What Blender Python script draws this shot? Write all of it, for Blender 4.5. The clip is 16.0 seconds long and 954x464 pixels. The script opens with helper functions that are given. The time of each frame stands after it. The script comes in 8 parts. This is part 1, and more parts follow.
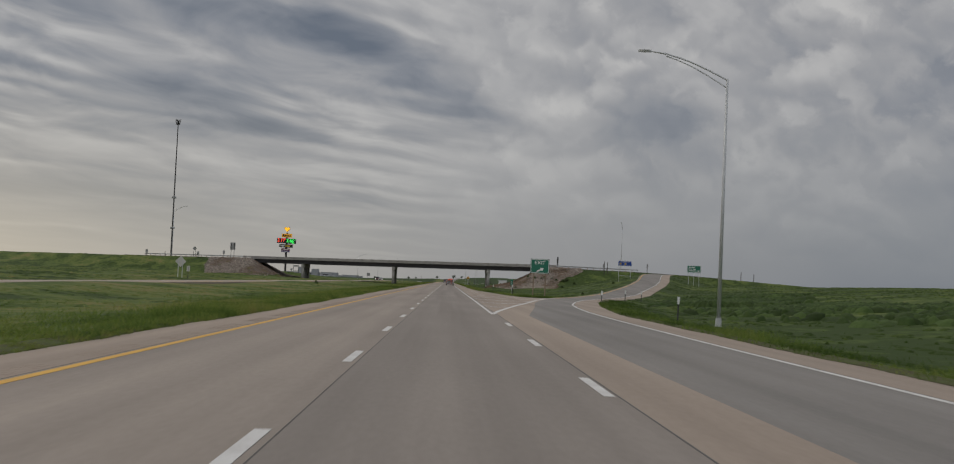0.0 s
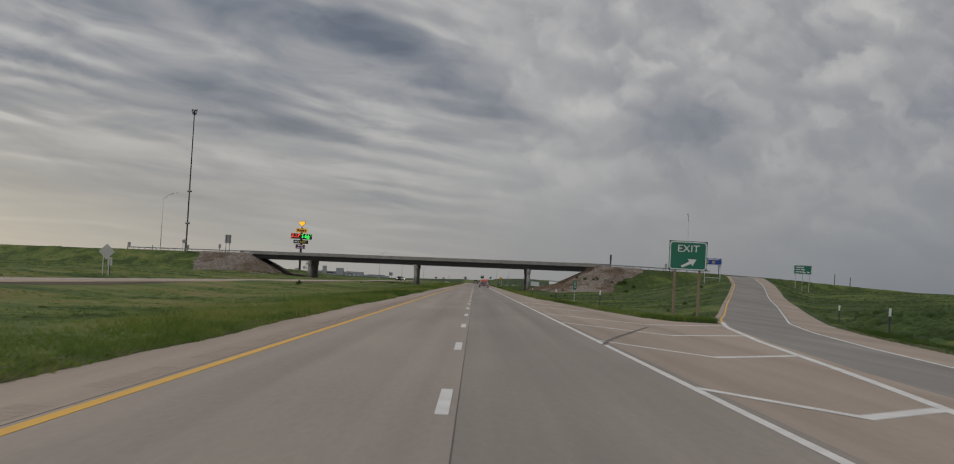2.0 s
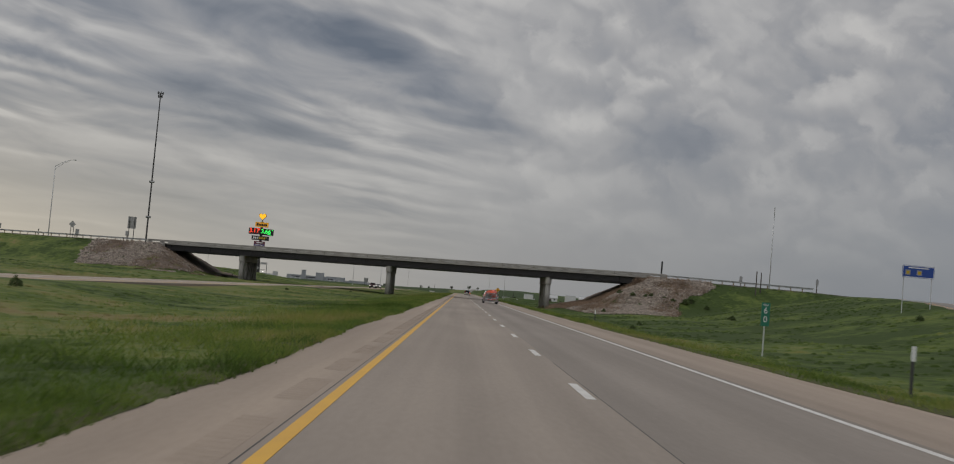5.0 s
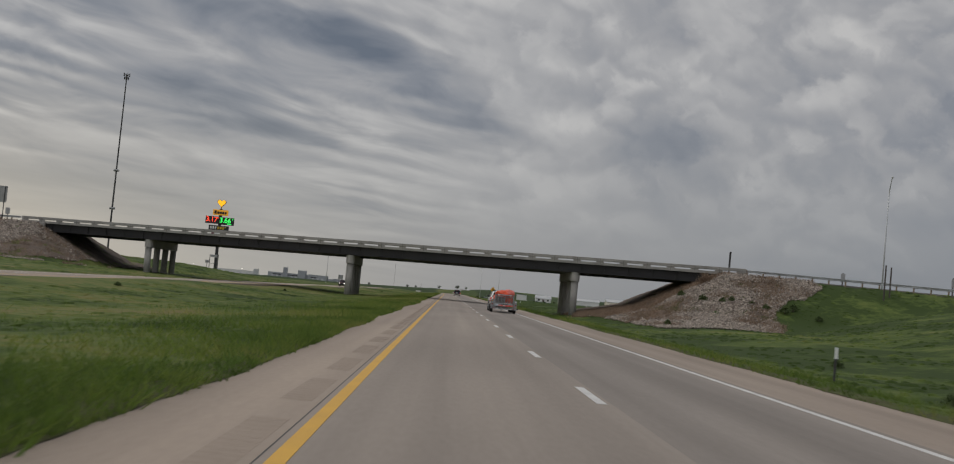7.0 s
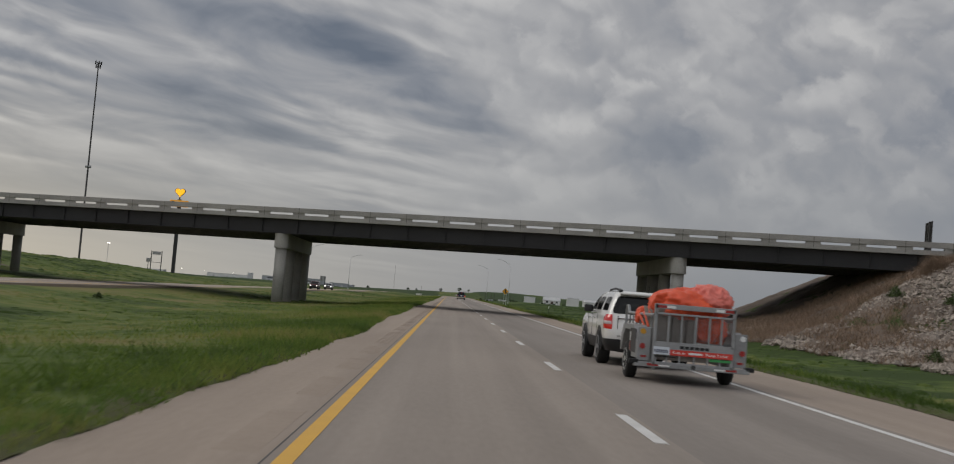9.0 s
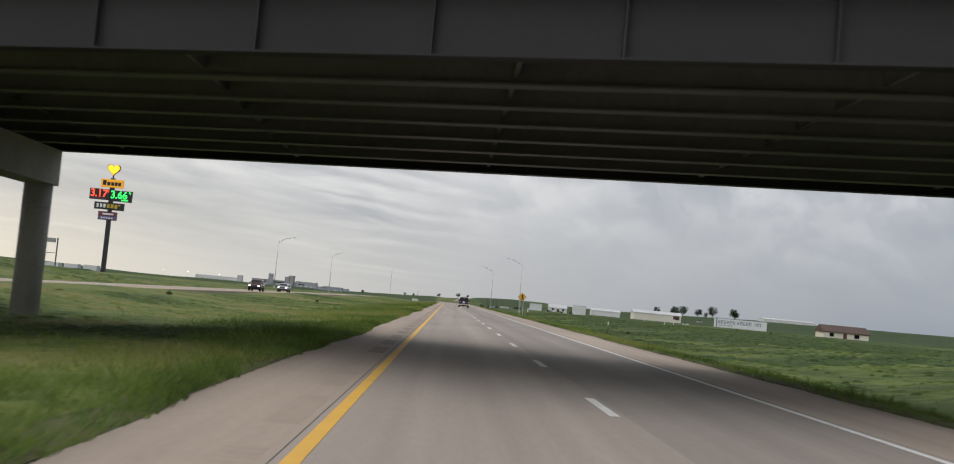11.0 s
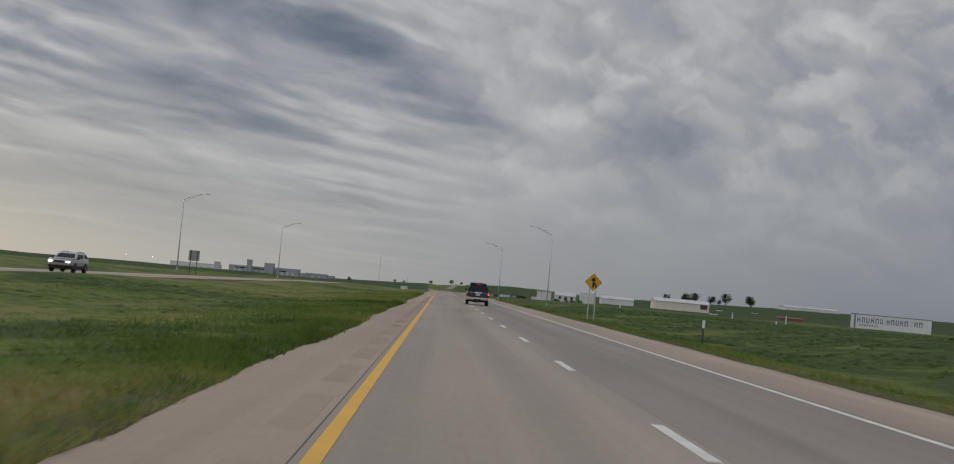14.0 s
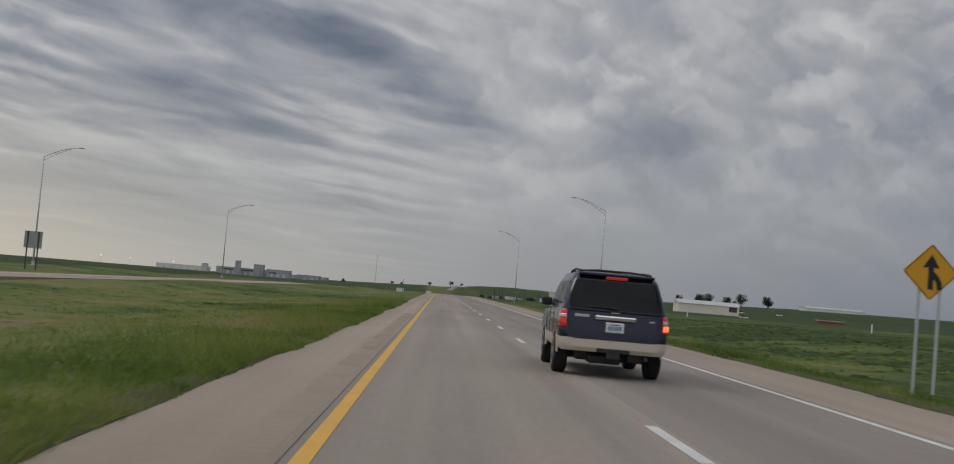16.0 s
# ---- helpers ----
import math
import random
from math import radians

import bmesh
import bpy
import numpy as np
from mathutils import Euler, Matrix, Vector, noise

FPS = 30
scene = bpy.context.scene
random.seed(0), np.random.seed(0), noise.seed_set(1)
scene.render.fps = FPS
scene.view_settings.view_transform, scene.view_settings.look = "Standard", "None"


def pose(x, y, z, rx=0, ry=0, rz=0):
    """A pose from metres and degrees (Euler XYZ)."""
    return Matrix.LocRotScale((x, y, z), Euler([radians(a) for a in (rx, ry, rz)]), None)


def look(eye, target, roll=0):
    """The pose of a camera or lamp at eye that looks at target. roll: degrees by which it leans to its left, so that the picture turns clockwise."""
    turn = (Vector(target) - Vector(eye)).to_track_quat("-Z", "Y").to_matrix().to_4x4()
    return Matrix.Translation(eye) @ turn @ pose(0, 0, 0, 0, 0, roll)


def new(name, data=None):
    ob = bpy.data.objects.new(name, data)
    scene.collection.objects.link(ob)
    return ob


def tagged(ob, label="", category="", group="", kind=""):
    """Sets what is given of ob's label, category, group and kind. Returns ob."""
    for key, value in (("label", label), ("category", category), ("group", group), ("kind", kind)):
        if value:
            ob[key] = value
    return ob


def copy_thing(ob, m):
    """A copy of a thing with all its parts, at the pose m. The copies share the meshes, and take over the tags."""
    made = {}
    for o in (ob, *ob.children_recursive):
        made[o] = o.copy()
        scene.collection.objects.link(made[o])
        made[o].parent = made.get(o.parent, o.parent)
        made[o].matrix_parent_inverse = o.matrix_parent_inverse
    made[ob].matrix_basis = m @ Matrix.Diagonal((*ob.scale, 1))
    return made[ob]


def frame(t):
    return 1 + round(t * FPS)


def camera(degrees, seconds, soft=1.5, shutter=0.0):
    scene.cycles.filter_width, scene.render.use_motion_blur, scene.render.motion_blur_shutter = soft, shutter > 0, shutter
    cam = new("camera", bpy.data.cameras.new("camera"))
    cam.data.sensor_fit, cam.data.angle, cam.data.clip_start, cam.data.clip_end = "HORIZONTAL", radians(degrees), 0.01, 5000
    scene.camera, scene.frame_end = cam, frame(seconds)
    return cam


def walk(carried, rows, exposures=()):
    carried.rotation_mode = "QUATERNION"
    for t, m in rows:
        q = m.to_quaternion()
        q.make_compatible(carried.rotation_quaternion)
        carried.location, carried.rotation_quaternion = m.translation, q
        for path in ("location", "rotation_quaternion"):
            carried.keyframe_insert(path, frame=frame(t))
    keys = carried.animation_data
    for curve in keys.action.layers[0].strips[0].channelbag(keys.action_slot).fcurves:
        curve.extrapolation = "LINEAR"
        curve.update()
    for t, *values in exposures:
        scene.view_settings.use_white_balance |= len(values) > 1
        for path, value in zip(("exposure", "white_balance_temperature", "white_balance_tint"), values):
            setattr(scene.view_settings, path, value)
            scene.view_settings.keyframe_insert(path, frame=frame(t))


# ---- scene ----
CYCLE = 11.19          # lane dash cycle
X_YELLOW, X_WHITE = -3.25, 3.40
cam = camera(43.0, 16.0, soft=1.1, shutter=0.14)
# seconds, x, y, yaw, pitch, roll
PATH = [
    (0.0, 1.470, 0.09, 1.306, -1.415, 2.35, -2.60),
    (0.5, 1.299, 15.73, 1.315, -0.985, 2.33, -2.42),
    (1.0, 1.083, 31.34, 1.324, -0.480, 2.33, -2.48),
    (1.5, 0.723, 46.95, 1.332, -0.120, 2.32, -2.58),
    (2.0, 0.261, 62.59, 1.333, -0.101, 2.32, -3.10),
    (2.5, -0.203, 78.29, 1.333, -0.244, 2.47, -3.76),
    (3.0, -0.652, 94.09, 1.334, -0.288, 2.72, -3.93),
    (3.5, -1.075, 110.01, 1.334, -0.232, 2.76, -4.68),
    (4.0, -1.434, 126.08, 1.329, -0.325, 2.75, -4.78),
    (4.5, -1.725, 142.30, 1.323, -0.618, 2.84, -4.87),
    (5.5, -2.018, 175.32, 1.312, -0.925, 2.87, -5.12),
    (7.0, -2.165, 226.43, 1.295, -1.386, 2.91, -5.45),
    (7.5, -2.182, 243.92, 1.289, -1.479, 2.90, -5.41),
    (8.0, -2.180, 261.65, 1.286, -1.384, 2.90, -5.28),
    (8.5, -2.173, 279.60, 1.283, -1.288, 2.91, -5.05),
    (9.0, -2.170, 297.79, 1.280, -1.293, 3.01, -4.80),
    (10.0, -2.197, 334.82, 1.276, -1.308, 3.14, -5.11),
    (11.5, -2.249, 391.83, 1.270, -1.330, 3.33, -5.53),
    (12.0, -2.283, 411.16, 1.289, -1.247, 3.30, -5.60),
    (12.5, -2.318, 430.62, 1.307, -1.164, 3.17, -5.46),
    (13.0, -2.353, 450.18, 1.326, -1.381, 3.04, -5.21),
    (13.5, -2.408, 469.81, 1.303, -1.504, 2.93, -5.02),
    (14.0, -2.463, 489.49, 1.281, -1.727, 2.72, -5.22),
    (14.5, -2.441, 509.18, 1.280, -1.789, 2.77, -5.14),
    (15.0, -2.420, 528.85, 1.280, -1.950, 2.83, -5.05),
    (15.5, -2.399, 548.45, 1.282, -1.757, 2.66, -5.04),
    (16.0, -2.377, 567.94, 1.284, -1.764, 2.79, -4.92),
]
# seconds, stops, kelvin, tint: the picture cools on the way and flares briefly after the bridge's shade
EXPOSURES = [(0.0, 0.0, 6720, 10), (5.0, 0.0, 6780, 10), (7.0, 0.03, 6700, 10), (9.2, 0.03, 6660, 10), (10.4, 0.25, 6640, 10), (11.2, 0.8, 6560, 10),
             (11.5, 0.66, 6560, 10), (12.0, 0.16, 6520, 10), (12.5, 0.09, 6580, 10), (13.5, 0.07, 6550, 10), (16.0, 0.08, 6520, 10)]
walk(cam, [(t, pose(x, y, h, 90 + p, r, w)) for t, x, y, h, w, p, r in PATH], exposures=EXPOSURES)

# ---------------------------------------------------------------- world
def link(nt, a, b):
    nt.links.new(a, b)


def build_world():
    w = bpy.data.worlds.new("overcast_sky")
    scene.world = w
    w.use_nodes = True
    nt = w.node_tree
    nt.nodes.clear()
    N = nt.nodes.new

    def math_(op, a, b=None, clamp=False):
        n = N("ShaderNodeMath")
        n.operation, n.use_clamp = op, clamp
        for i, v in enumerate((a, b)):
            if v is None:
                continue
            if isinstance(v, (int, float)):
                n.inputs[i].default_value = v
            else:
                nt.links.new(v, n.inputs[i])
        return n.outputs[0]

    def ramp(v, stops):
        n = N("ShaderNodeValToRGB")
        el = n.color_ramp.elements
        while len(el) < len(stops):
            el.new(0.5)
        for e, (p, c) in zip(el, stops):
            e.position, e.color = p, (*c, 1) if isinstance(c, tuple) else (c, c, c, 1)
        nt.links.new(v, n.inputs[0])
        return n.outputs[0]

    def mix(fac, a, b, kind="MIX"):
        n = N("ShaderNodeMix")
        n.data_type, n.blend_type = "RGBA", kind
        for s, v in ((n.inputs[0], fac), (n.inputs[6], a), (n.inputs[7], b)):
            if isinstance(v, (int, float)):
                s.default_value = v
            elif isinstance(v, tuple):
                s.default_value = (*v, 1)
            else:
                nt.links.new(v, s)
        return n.outputs[2]

    tc = N("ShaderNodeTexCoord")
    sep = N("ShaderNodeSeparateXYZ")
    nt.links.new(tc.outputs["Generated"], sep.inputs[0])
    x, y, z = sep.outputs
    zc = math_("MAXIMUM", z, 0.0)
    # the deck seen in perspective: thin bands low down, broad masses higher up
    q = math_("MULTIPLY", math_("LOGARITHM", math_("ADD", zc, 0.07), 2.718), 0.30)
    com = N("ShaderNodeCombineXYZ")
    nt.links.new(x, com.inputs[0])
    nt.links.new(math_("ADD", q, math_("MULTIPLY", x, 0.17)), com.inputs[1])
    nt.links.new(math_("MULTIPLY", y, 0.3), com.inputs[2])

    heap = N("ShaderNodeCombineXYZ")
    nt.links.new(x, heap.inputs[0])
    nt.links.new(math_("ADD", zc, math_("MULTIPLY", x, 0.12)), heap.inputs[1])
    nt.links.new(math_("MULTIPLY", y, 0.3), heap.inputs[2])

    def cloud(scale, sx, sy, rot, detail, rough, dist, seed, dz=0.0, base=None):
        m = N("ShaderNodeMapping")
        m.inputs["Rotation"].default_value = (0, 0, radians(rot))
        m.inputs["Scale"].default_value = (sx, sy, 1)
        m.inputs["Location"].default_value = (seed, seed * 0.37 + dz, 0)
        nt.links.new((base or com).outputs[0], m.inputs[0])
        n = N("ShaderNodeTexNoise")
        n.inputs["Scale"].default_value = scale
        n.inputs["Detail"].default_value = detail
        n.inputs["Roughness"].default_value = rough
        n.inputs["Distortion"].default_value = dist
        nt.links.new(m.outputs[0], n.inputs[0])
        return n.outputs[0]

    big = cloud(4.0, 1.0, 1.6, 5, 3, 0.5, 0.3, 3.3)
    rolls = cloud(4.6, 1.0, 3.6, 4, 3.2, 0.48, 0.4, 7.7)
    rolls_up = cloud(4.6, 1.0, 3.6, 4, 3.2, 0.48, 0.4, 7.7, 0.045)
    wisps = cloud(11.0, 1.0, 2.4, 5, 5, 0.52, 0.6, 4.9)
    wisps_up = cloud(11.0, 1.0, 2.4, 5, 5, 0.52, 0.6, 4.9, 0.02)
    heaps = cloud(7.0, 1.0, 1.2, 0, 4, 0.5, 0.2, 12.1, 0.0, heap)
    heaps_up = cloud(7.0, 1.0, 1.2, 0, 4, 0.5, 0.2, 12.1, 0.02, heap)
    tufts = cloud(22.0, 1.0, 1.1, 0, 5, 0.6, 0.2, 2.6, 0.0, heap)

    def cells(scale, wander, dz):
        """Rounded cauliflower tops, pushed about by the tufts."""
        push = N("ShaderNodeVectorMath")
        push.operation = "ADD"
        com_ = N("ShaderNodeCombineXYZ")
        nt.links.new(math_("MULTIPLY", math_("SUBTRACT", tufts, 0.5), wander), com_.inputs[0])
        nt.links.new(math_("ADD", math_("MULTIPLY", math_("SUBTRACT", heaps, 0.5), wander), dz), com_.inputs[1])
        nt.links.new(heap.outputs[0], push.inputs[0])
        nt.links.new(com_.outputs[0], push.inputs[1])
        n = N("ShaderNodeTexVoronoi")
        n.feature = "SMOOTH_F1"
        n.inputs["Scale"].default_value = scale
        n.inputs["Smoothness"].default_value = 0.6
        n.inputs["Detail"].default_value = 1.5
        nt.links.new(push.outputs[0], n.inputs["Vector"])
        return n.outputs["Distance"]

    cell, cell_up = cells(16.0, 0.10, 0.0), cells(16.0, 0.10, 0.008)

    def scaled(v, middle, gain):
        return math_("MULTIPLY", math_("SUBTRACT", v, middle), gain)

    def total(*terms):
        out = terms[0]
        for t_ in terms[1:]:
            out = math_("ADD", out, t_)
        return out

    # rolls in bands to the left, heaped cells with lit rims to the right
    side = ramp(math_("ADD", math_("MULTIPLY", x, 1.5), 0.5), [(0.40, 0.0), (0.57, 1.0)])
    sway = N("ShaderNodeMath")
    sway.operation = "SINE"
    across = N("ShaderNodeSeparateXYZ")
    nt.links.new(com.outputs[0], across.inputs[0])
    nt.links.new(total(math_("MULTIPLY", across.outputs[1], 215.0), scaled(wisps, 0.5, 9.0), scaled(rolls, 0.5, 16.0)), sway.inputs[0])
    ripple = math_("MULTIPLY", sway.outputs[0], math_("MULTIPLY", math_("MAXIMUM", math_("SUBTRACT", big, 0.36), 0.0), 0.42))
    streak = total(ripple, scaled(rolls, 0.5, 0.85), scaled(wisps, 0.5, 0.6), scaled(math_("SUBTRACT", rolls_up, rolls), 0.0, 0.9), scaled(math_("SUBTRACT", wisps_up, wisps), 0.0, 0.7))
    puff = total(scaled(heaps, 0.5, 0.34), scaled(cell, 0.42, -0.20), scaled(math_("SUBTRACT", cell_up, cell), 0.0, 0.55), scaled(math_("SUBTRACT", heaps_up, heaps), 0.0, 0.8), scaled(tufts, 0.5, 0.10), math_("MULTIPLY", math_("SUBTRACT", 0.40, x), 0.33))
    calm = ramp(zc, [(0.04, 0.35), (0.16, 1.0)])
    dens = mix(side, streak, math_("MULTIPLY", puff, calm))
    shift_x = math_("MULTIPLY", math_("SUBTRACT", big, 0.5), 0.06)
    shift_z = math_("MULTIPLY", math_("SUBTRACT", wisps, 0.5), 0.04)

    def lobe(cx, cz, sx_, sz_, tilt):
        """One large soft cloud mass about a direction."""
        wx = math_("SUBTRACT", math_("ADD", x, shift_x), cx)
        wz = math_("SUBTRACT", math_("ADD", zc, shift_z), cz)
        wz = math_("ADD", wz, math_("MULTIPLY", wx, tilt))
        a = math_("POWER", math_("ABSOLUTE", math_("DIVIDE", wx, sx_)), 2.0)
        b = math_("POWER", math_("ABSOLUTE", math_("DIVIDE", wz, sz_)), 2.0)
        return math_("POWER", 2.718, math_("MULTIPLY", math_("ADD", a, b), -1.0))

    v = total(scaled(dens, 0.0, 0.95), scaled(big, 0.5, 0.25), math_("ADD", math_("MULTIPLY", side, 0.035), 0.56))
    dark_masses = ((-0.12, 0.206, 0.06, 0.022, 0.24), (-0.037, 0.164, 0.065, 0.018, 0.24), (0.021, 0.135, 0.055, 0.012, 0.18), (-0.265, 0.144, 0.12, 0.017, 0.08),
                   (-0.204, 0.118, 0.09, 0.011, 0.08), (-0.238, 0.076, 0.09, 0.009, 0.09), (0.121, 0.175, 0.04, 0.02, 0.12), (0.165, 0.132, 0.045, 0.013, 0.12))
    pale_masses = ((0.0, 0.207, 0.075, 0.016, 0.15), (-0.095, 0.141, 0.06, 0.010, 0.09), (-0.11, 0.087, 0.10, 0.011, 0.09), (0.089, 0.151, 0.025, 0.014, 0.11),
                   (-0.222, 0.183, 0.07, 0.010, 0.06), (-0.31, 0.10, 0.06, 0.010, 0.08), (0.03, 0.26, 0.25, 0.03, 0.0))
    for k, m_ in enumerate(dark_masses):
        v = math_("ADD", v, math_("MULTIPLY", lobe(*m_), -0.19 if k < 5 else -0.08))
    for k, m_ in enumerate(pale_masses):
        v = math_("ADD", v, math_("MULTIPLY", lobe(*m_), 0.10 if k < 3 else 0.04))
    tone = ramp(v, [(0.22, (0.125, 0.151, 0.198)), (0.42, (0.227, 0.247, 0.288)), (0.58, (0.330, 0.340, 0.365)), (0.80, (0.50, 0.505, 0.515))])
    # soft haze towards the horizon: pale and warm on the left, bluish on the right
    haze = ramp(math_("ADD", math_("MULTIPLY", x, 1.25), 0.5),
                [(0.02, (0.52, 0.485, 0.41)), (0.28, (0.40, 0.395, 0.375)), (0.55, (0.285, 0.295, 0.31)), (0.95, (0.19, 0.215, 0.25))])
    low = ramp(zc, [(0.0, 1.0), (0.03, 0.75), (0.08, 0.34), (0.16, 0.0)])
    col = mix(low, tone, haze)
    # an overcast sky is brightest overhead
    up = ramp(zc, [(0.30, 1.0), (0.8, 1.5)])
    col = mix(1.0, col, up, "MULTIPLY")
    # the deck is thinner and paler behind the traveller
    thin = ramp(math_("MULTIPLY", y, -1.0), [(0.0, 1.0), (0.5, 1.7)])
    col = mix(1.0, col, thin, "MULTIPLY")
    bg = N("ShaderNodeBackground")
    bg.inputs["Strength"].default_value = 1.0
    nt.links.new(col, bg.inputs[0])
    sky = N("ShaderNodeTexSky")
    sky.sky_type, sky.sun_disc = "NISHITA", False
    sky.sun_elevation, sky.sun_rotation = radians(18), radians(-60)
    bgs = N("ShaderNodeBackground")
    bgs.inputs["Strength"].default_value = 0.05
    nt.links.new(sky.outputs[0], bgs.inputs[0])
    ms = N("ShaderNodeMixShader")
    ms.inputs[0].default_value = 0.94      # cloud cover
    nt.links.new(bgs.outputs[0], ms.inputs[1])
    nt.links.new(bg.outputs[0], ms.inputs[2])
    out = N("ShaderNodeOutputWorld")
    nt.links.new(ms.outputs[0], out.inputs[0])


build_world()
sun = new("sun", bpy.data.lights.new("sun", "SUN"))
sun.data.energy, sun.data.angle, sun.data.color = 0.6, radians(25), (1.0, 0.95, 0.88)
sun.matrix_world = look((-60, 35, 60), (0, 0, 0))


# ---------------------------------------------------------------- materials
def surface(name, base, dark=None, rough=0.7, metal=0.0, scale=1.0, fine=30.0, amount=0.5, bump=0.0, bump_scale=None,
            island=0.0, coat=0.0, spec=0.5, stretch=(1, 1, 1), emit=None, power=0.0, transmission=0.0):
    """Two-scale noise between two true colours, with fine relief."""
    m = bpy.data.materials.new(name)
    m.use_nodes = True
    nt = m.node_tree
    p = nt.nodes["Principled BSDF"]
    p.inputs["Roughness"].default_value, p.inputs["Metallic"].default_value = rough, metal
    p.inputs["Coat Weight"].default_value = coat
    p.inputs["Specular IOR Level"].default_value = spec
    p.inputs["Transmission Weight"].default_value = transmission
    N = nt.nodes.new
    dark = dark or tuple(c * 0.7 for c in base)
    tc, mp = N("ShaderNodeTexCoord"), N("ShaderNodeMapping")
    mp.inputs["Scale"].default_value = stretch
    nt.links.new(tc.outputs["Object"], mp.inputs[0])
    n1, n2 = N("ShaderNodeTexNoise"), N("ShaderNodeTexNoise")
    n1.inputs["Scale"].default_value, n1.inputs["Detail"].default_value = scale, 5
    n2.inputs["Scale"].default_value, n2.inputs["Detail"].default_value = fine, 3
    for n in (n1, n2):
        nt.links.new(mp.outputs[0], n.inputs[0])
    add = N("ShaderNodeMath")
    add.operation = "MULTIPLY_ADD"
    nt.links.new(n2.outputs[0], add.inputs[0])
    add.inputs[1].default_value = 0.5
    nt.links.new(n1.outputs[0], add.inputs[2])
    rg = N("ShaderNodeMapRange")
    rg.inputs[1].default_value, rg.inputs[2].default_value = 0.75 - 0.3 / max(amount, 0.05) * 0.5, 0.75 + 0.3 / max(amount, 0.05) * 0.5
    nt.links.new(add.outputs[0], rg.inputs[0])
    mx = N("ShaderNodeMix")
    mx.data_type = "RGBA"
    mx.inputs[6].default_value, mx.inputs[7].default_value = (*dark, 1), (*base, 1)
    nt.links.new(rg.outputs[0], mx.inputs[0])
    col = mx.outputs[2]
    if island:
        oi, hv = N("ShaderNodeObjectInfo"), N("ShaderNodeHueSaturation")
        g = N("ShaderNodeNewGeometry")
        r = N("ShaderNodeMapRange")
        r.inputs[3].default_value, r.inputs[4].default_value = 1 - island, 1 + island
        nt.links.new(g.outputs["Random Per Island"], r.inputs[0])
        nt.links.new(r.outputs[0], hv.inputs["Value"])
        nt.links.new(col, hv.inputs["Color"])
        col = hv.outputs[0]
    nt.links.new(col, p.inputs["Base Color"])
    if bump:
        b = N("ShaderNodeBump")
        b.inputs["Strength"].default_value, b.inputs["Distance"].default_value = bump, 0.02
        src = n2
        if bump_scale:
            src = N("ShaderNodeTexNoise")
            src.inputs["Scale"].default_value, src.inputs["Detail"].default_value = bump_scale, 4
            nt.links.new(mp.outputs[0], src.inputs[0])
        nt.links.new(src.outputs[0], b.inputs["Height"])
        nt.links.new(b.outputs[0], p.inputs["Normal"])
    if emit:
        p.inputs["Emission Color"].default_value = (*emit, 1)
        p.inputs["Emission Strength"].default_value = power
    return m


def translucent(m, share, tint):
    """Lets part of the light pass through thin leaves."""
    nt = m.node_tree
    p, out = nt.nodes["Principled BSDF"], nt.nodes["Material Output"]
    t, mx, g = nt.nodes.new("ShaderNodeBsdfTranslucent"), nt.nodes.new("ShaderNodeMixShader"), nt.nodes.new("ShaderNodeMix")
    g.data_type, g.blend_type = "RGBA", "MULTIPLY"
    g.inputs[0].default_value = 1.0
    nt.links.new(p.inputs["Base Color"].links[0].from_socket, g.inputs[6])
    g.inputs[7].default_value = (*tint, 1)
    nt.links.new(g.outputs[2], t.inputs[0])
    mx.inputs[0].default_value = share
    nt.links.new(p.outputs[0], mx.inputs[1])
    nt.links.new(t.outputs[0], mx.inputs[2])
    nt.links.new(mx.outputs[0], out.inputs[0])
    return m


def road_material(name, light, dark, joints=True):
    """Tined concrete: aggregate speckle, lengthwise wheel paths and oil stains."""
    m = surface(name, light, dark, rough=0.85, scale=0.35, fine=14, amount=0.45, bump=0.12, bump_scale=90, stretch=(1, 0.22, 1))
    nt = m.node_tree
    p = nt.nodes["Principled BSDF"]
    N = nt.nodes.new
    tc, mp = N("ShaderNodeTexCoord"), N("ShaderNodeMapping")
    mp.inputs["Scale"].default_value = (1.0, 0.012, 1)
    nt.links.new(tc.outputs["Object"], mp.inputs[0])
    n = N("ShaderNodeTexNoise")
    n.inputs["Scale"].default_value, n.inputs["Detail"].default_value = 1.1, 4
    nt.links.new(mp.outputs[0], n.inputs[0])
    r = N("ShaderNodeMapRange")
    r.inputs[1].default_value, r.inputs[2].default_value, r.inputs[3].default_value, r.inputs[4].default_value = 0.3, 0.7, 0.78, 1.1
    nt.links.new(n.outputs[0], r.inputs[0])
    old = p.inputs["Base Color"].links[0].from_socket
    mx = N("ShaderNodeMix")
    mx.data_type, mx.blend_type = "RGBA", "MULTIPLY"
    mx.inputs[0].default_value = 1.0
    nt.links.new(old, mx.inputs[6])
    nt.links.new(r.outputs[0], mx.inputs[7])
    nt.links.new(mx.outputs[2], p.inputs["Base Color"])
    return m


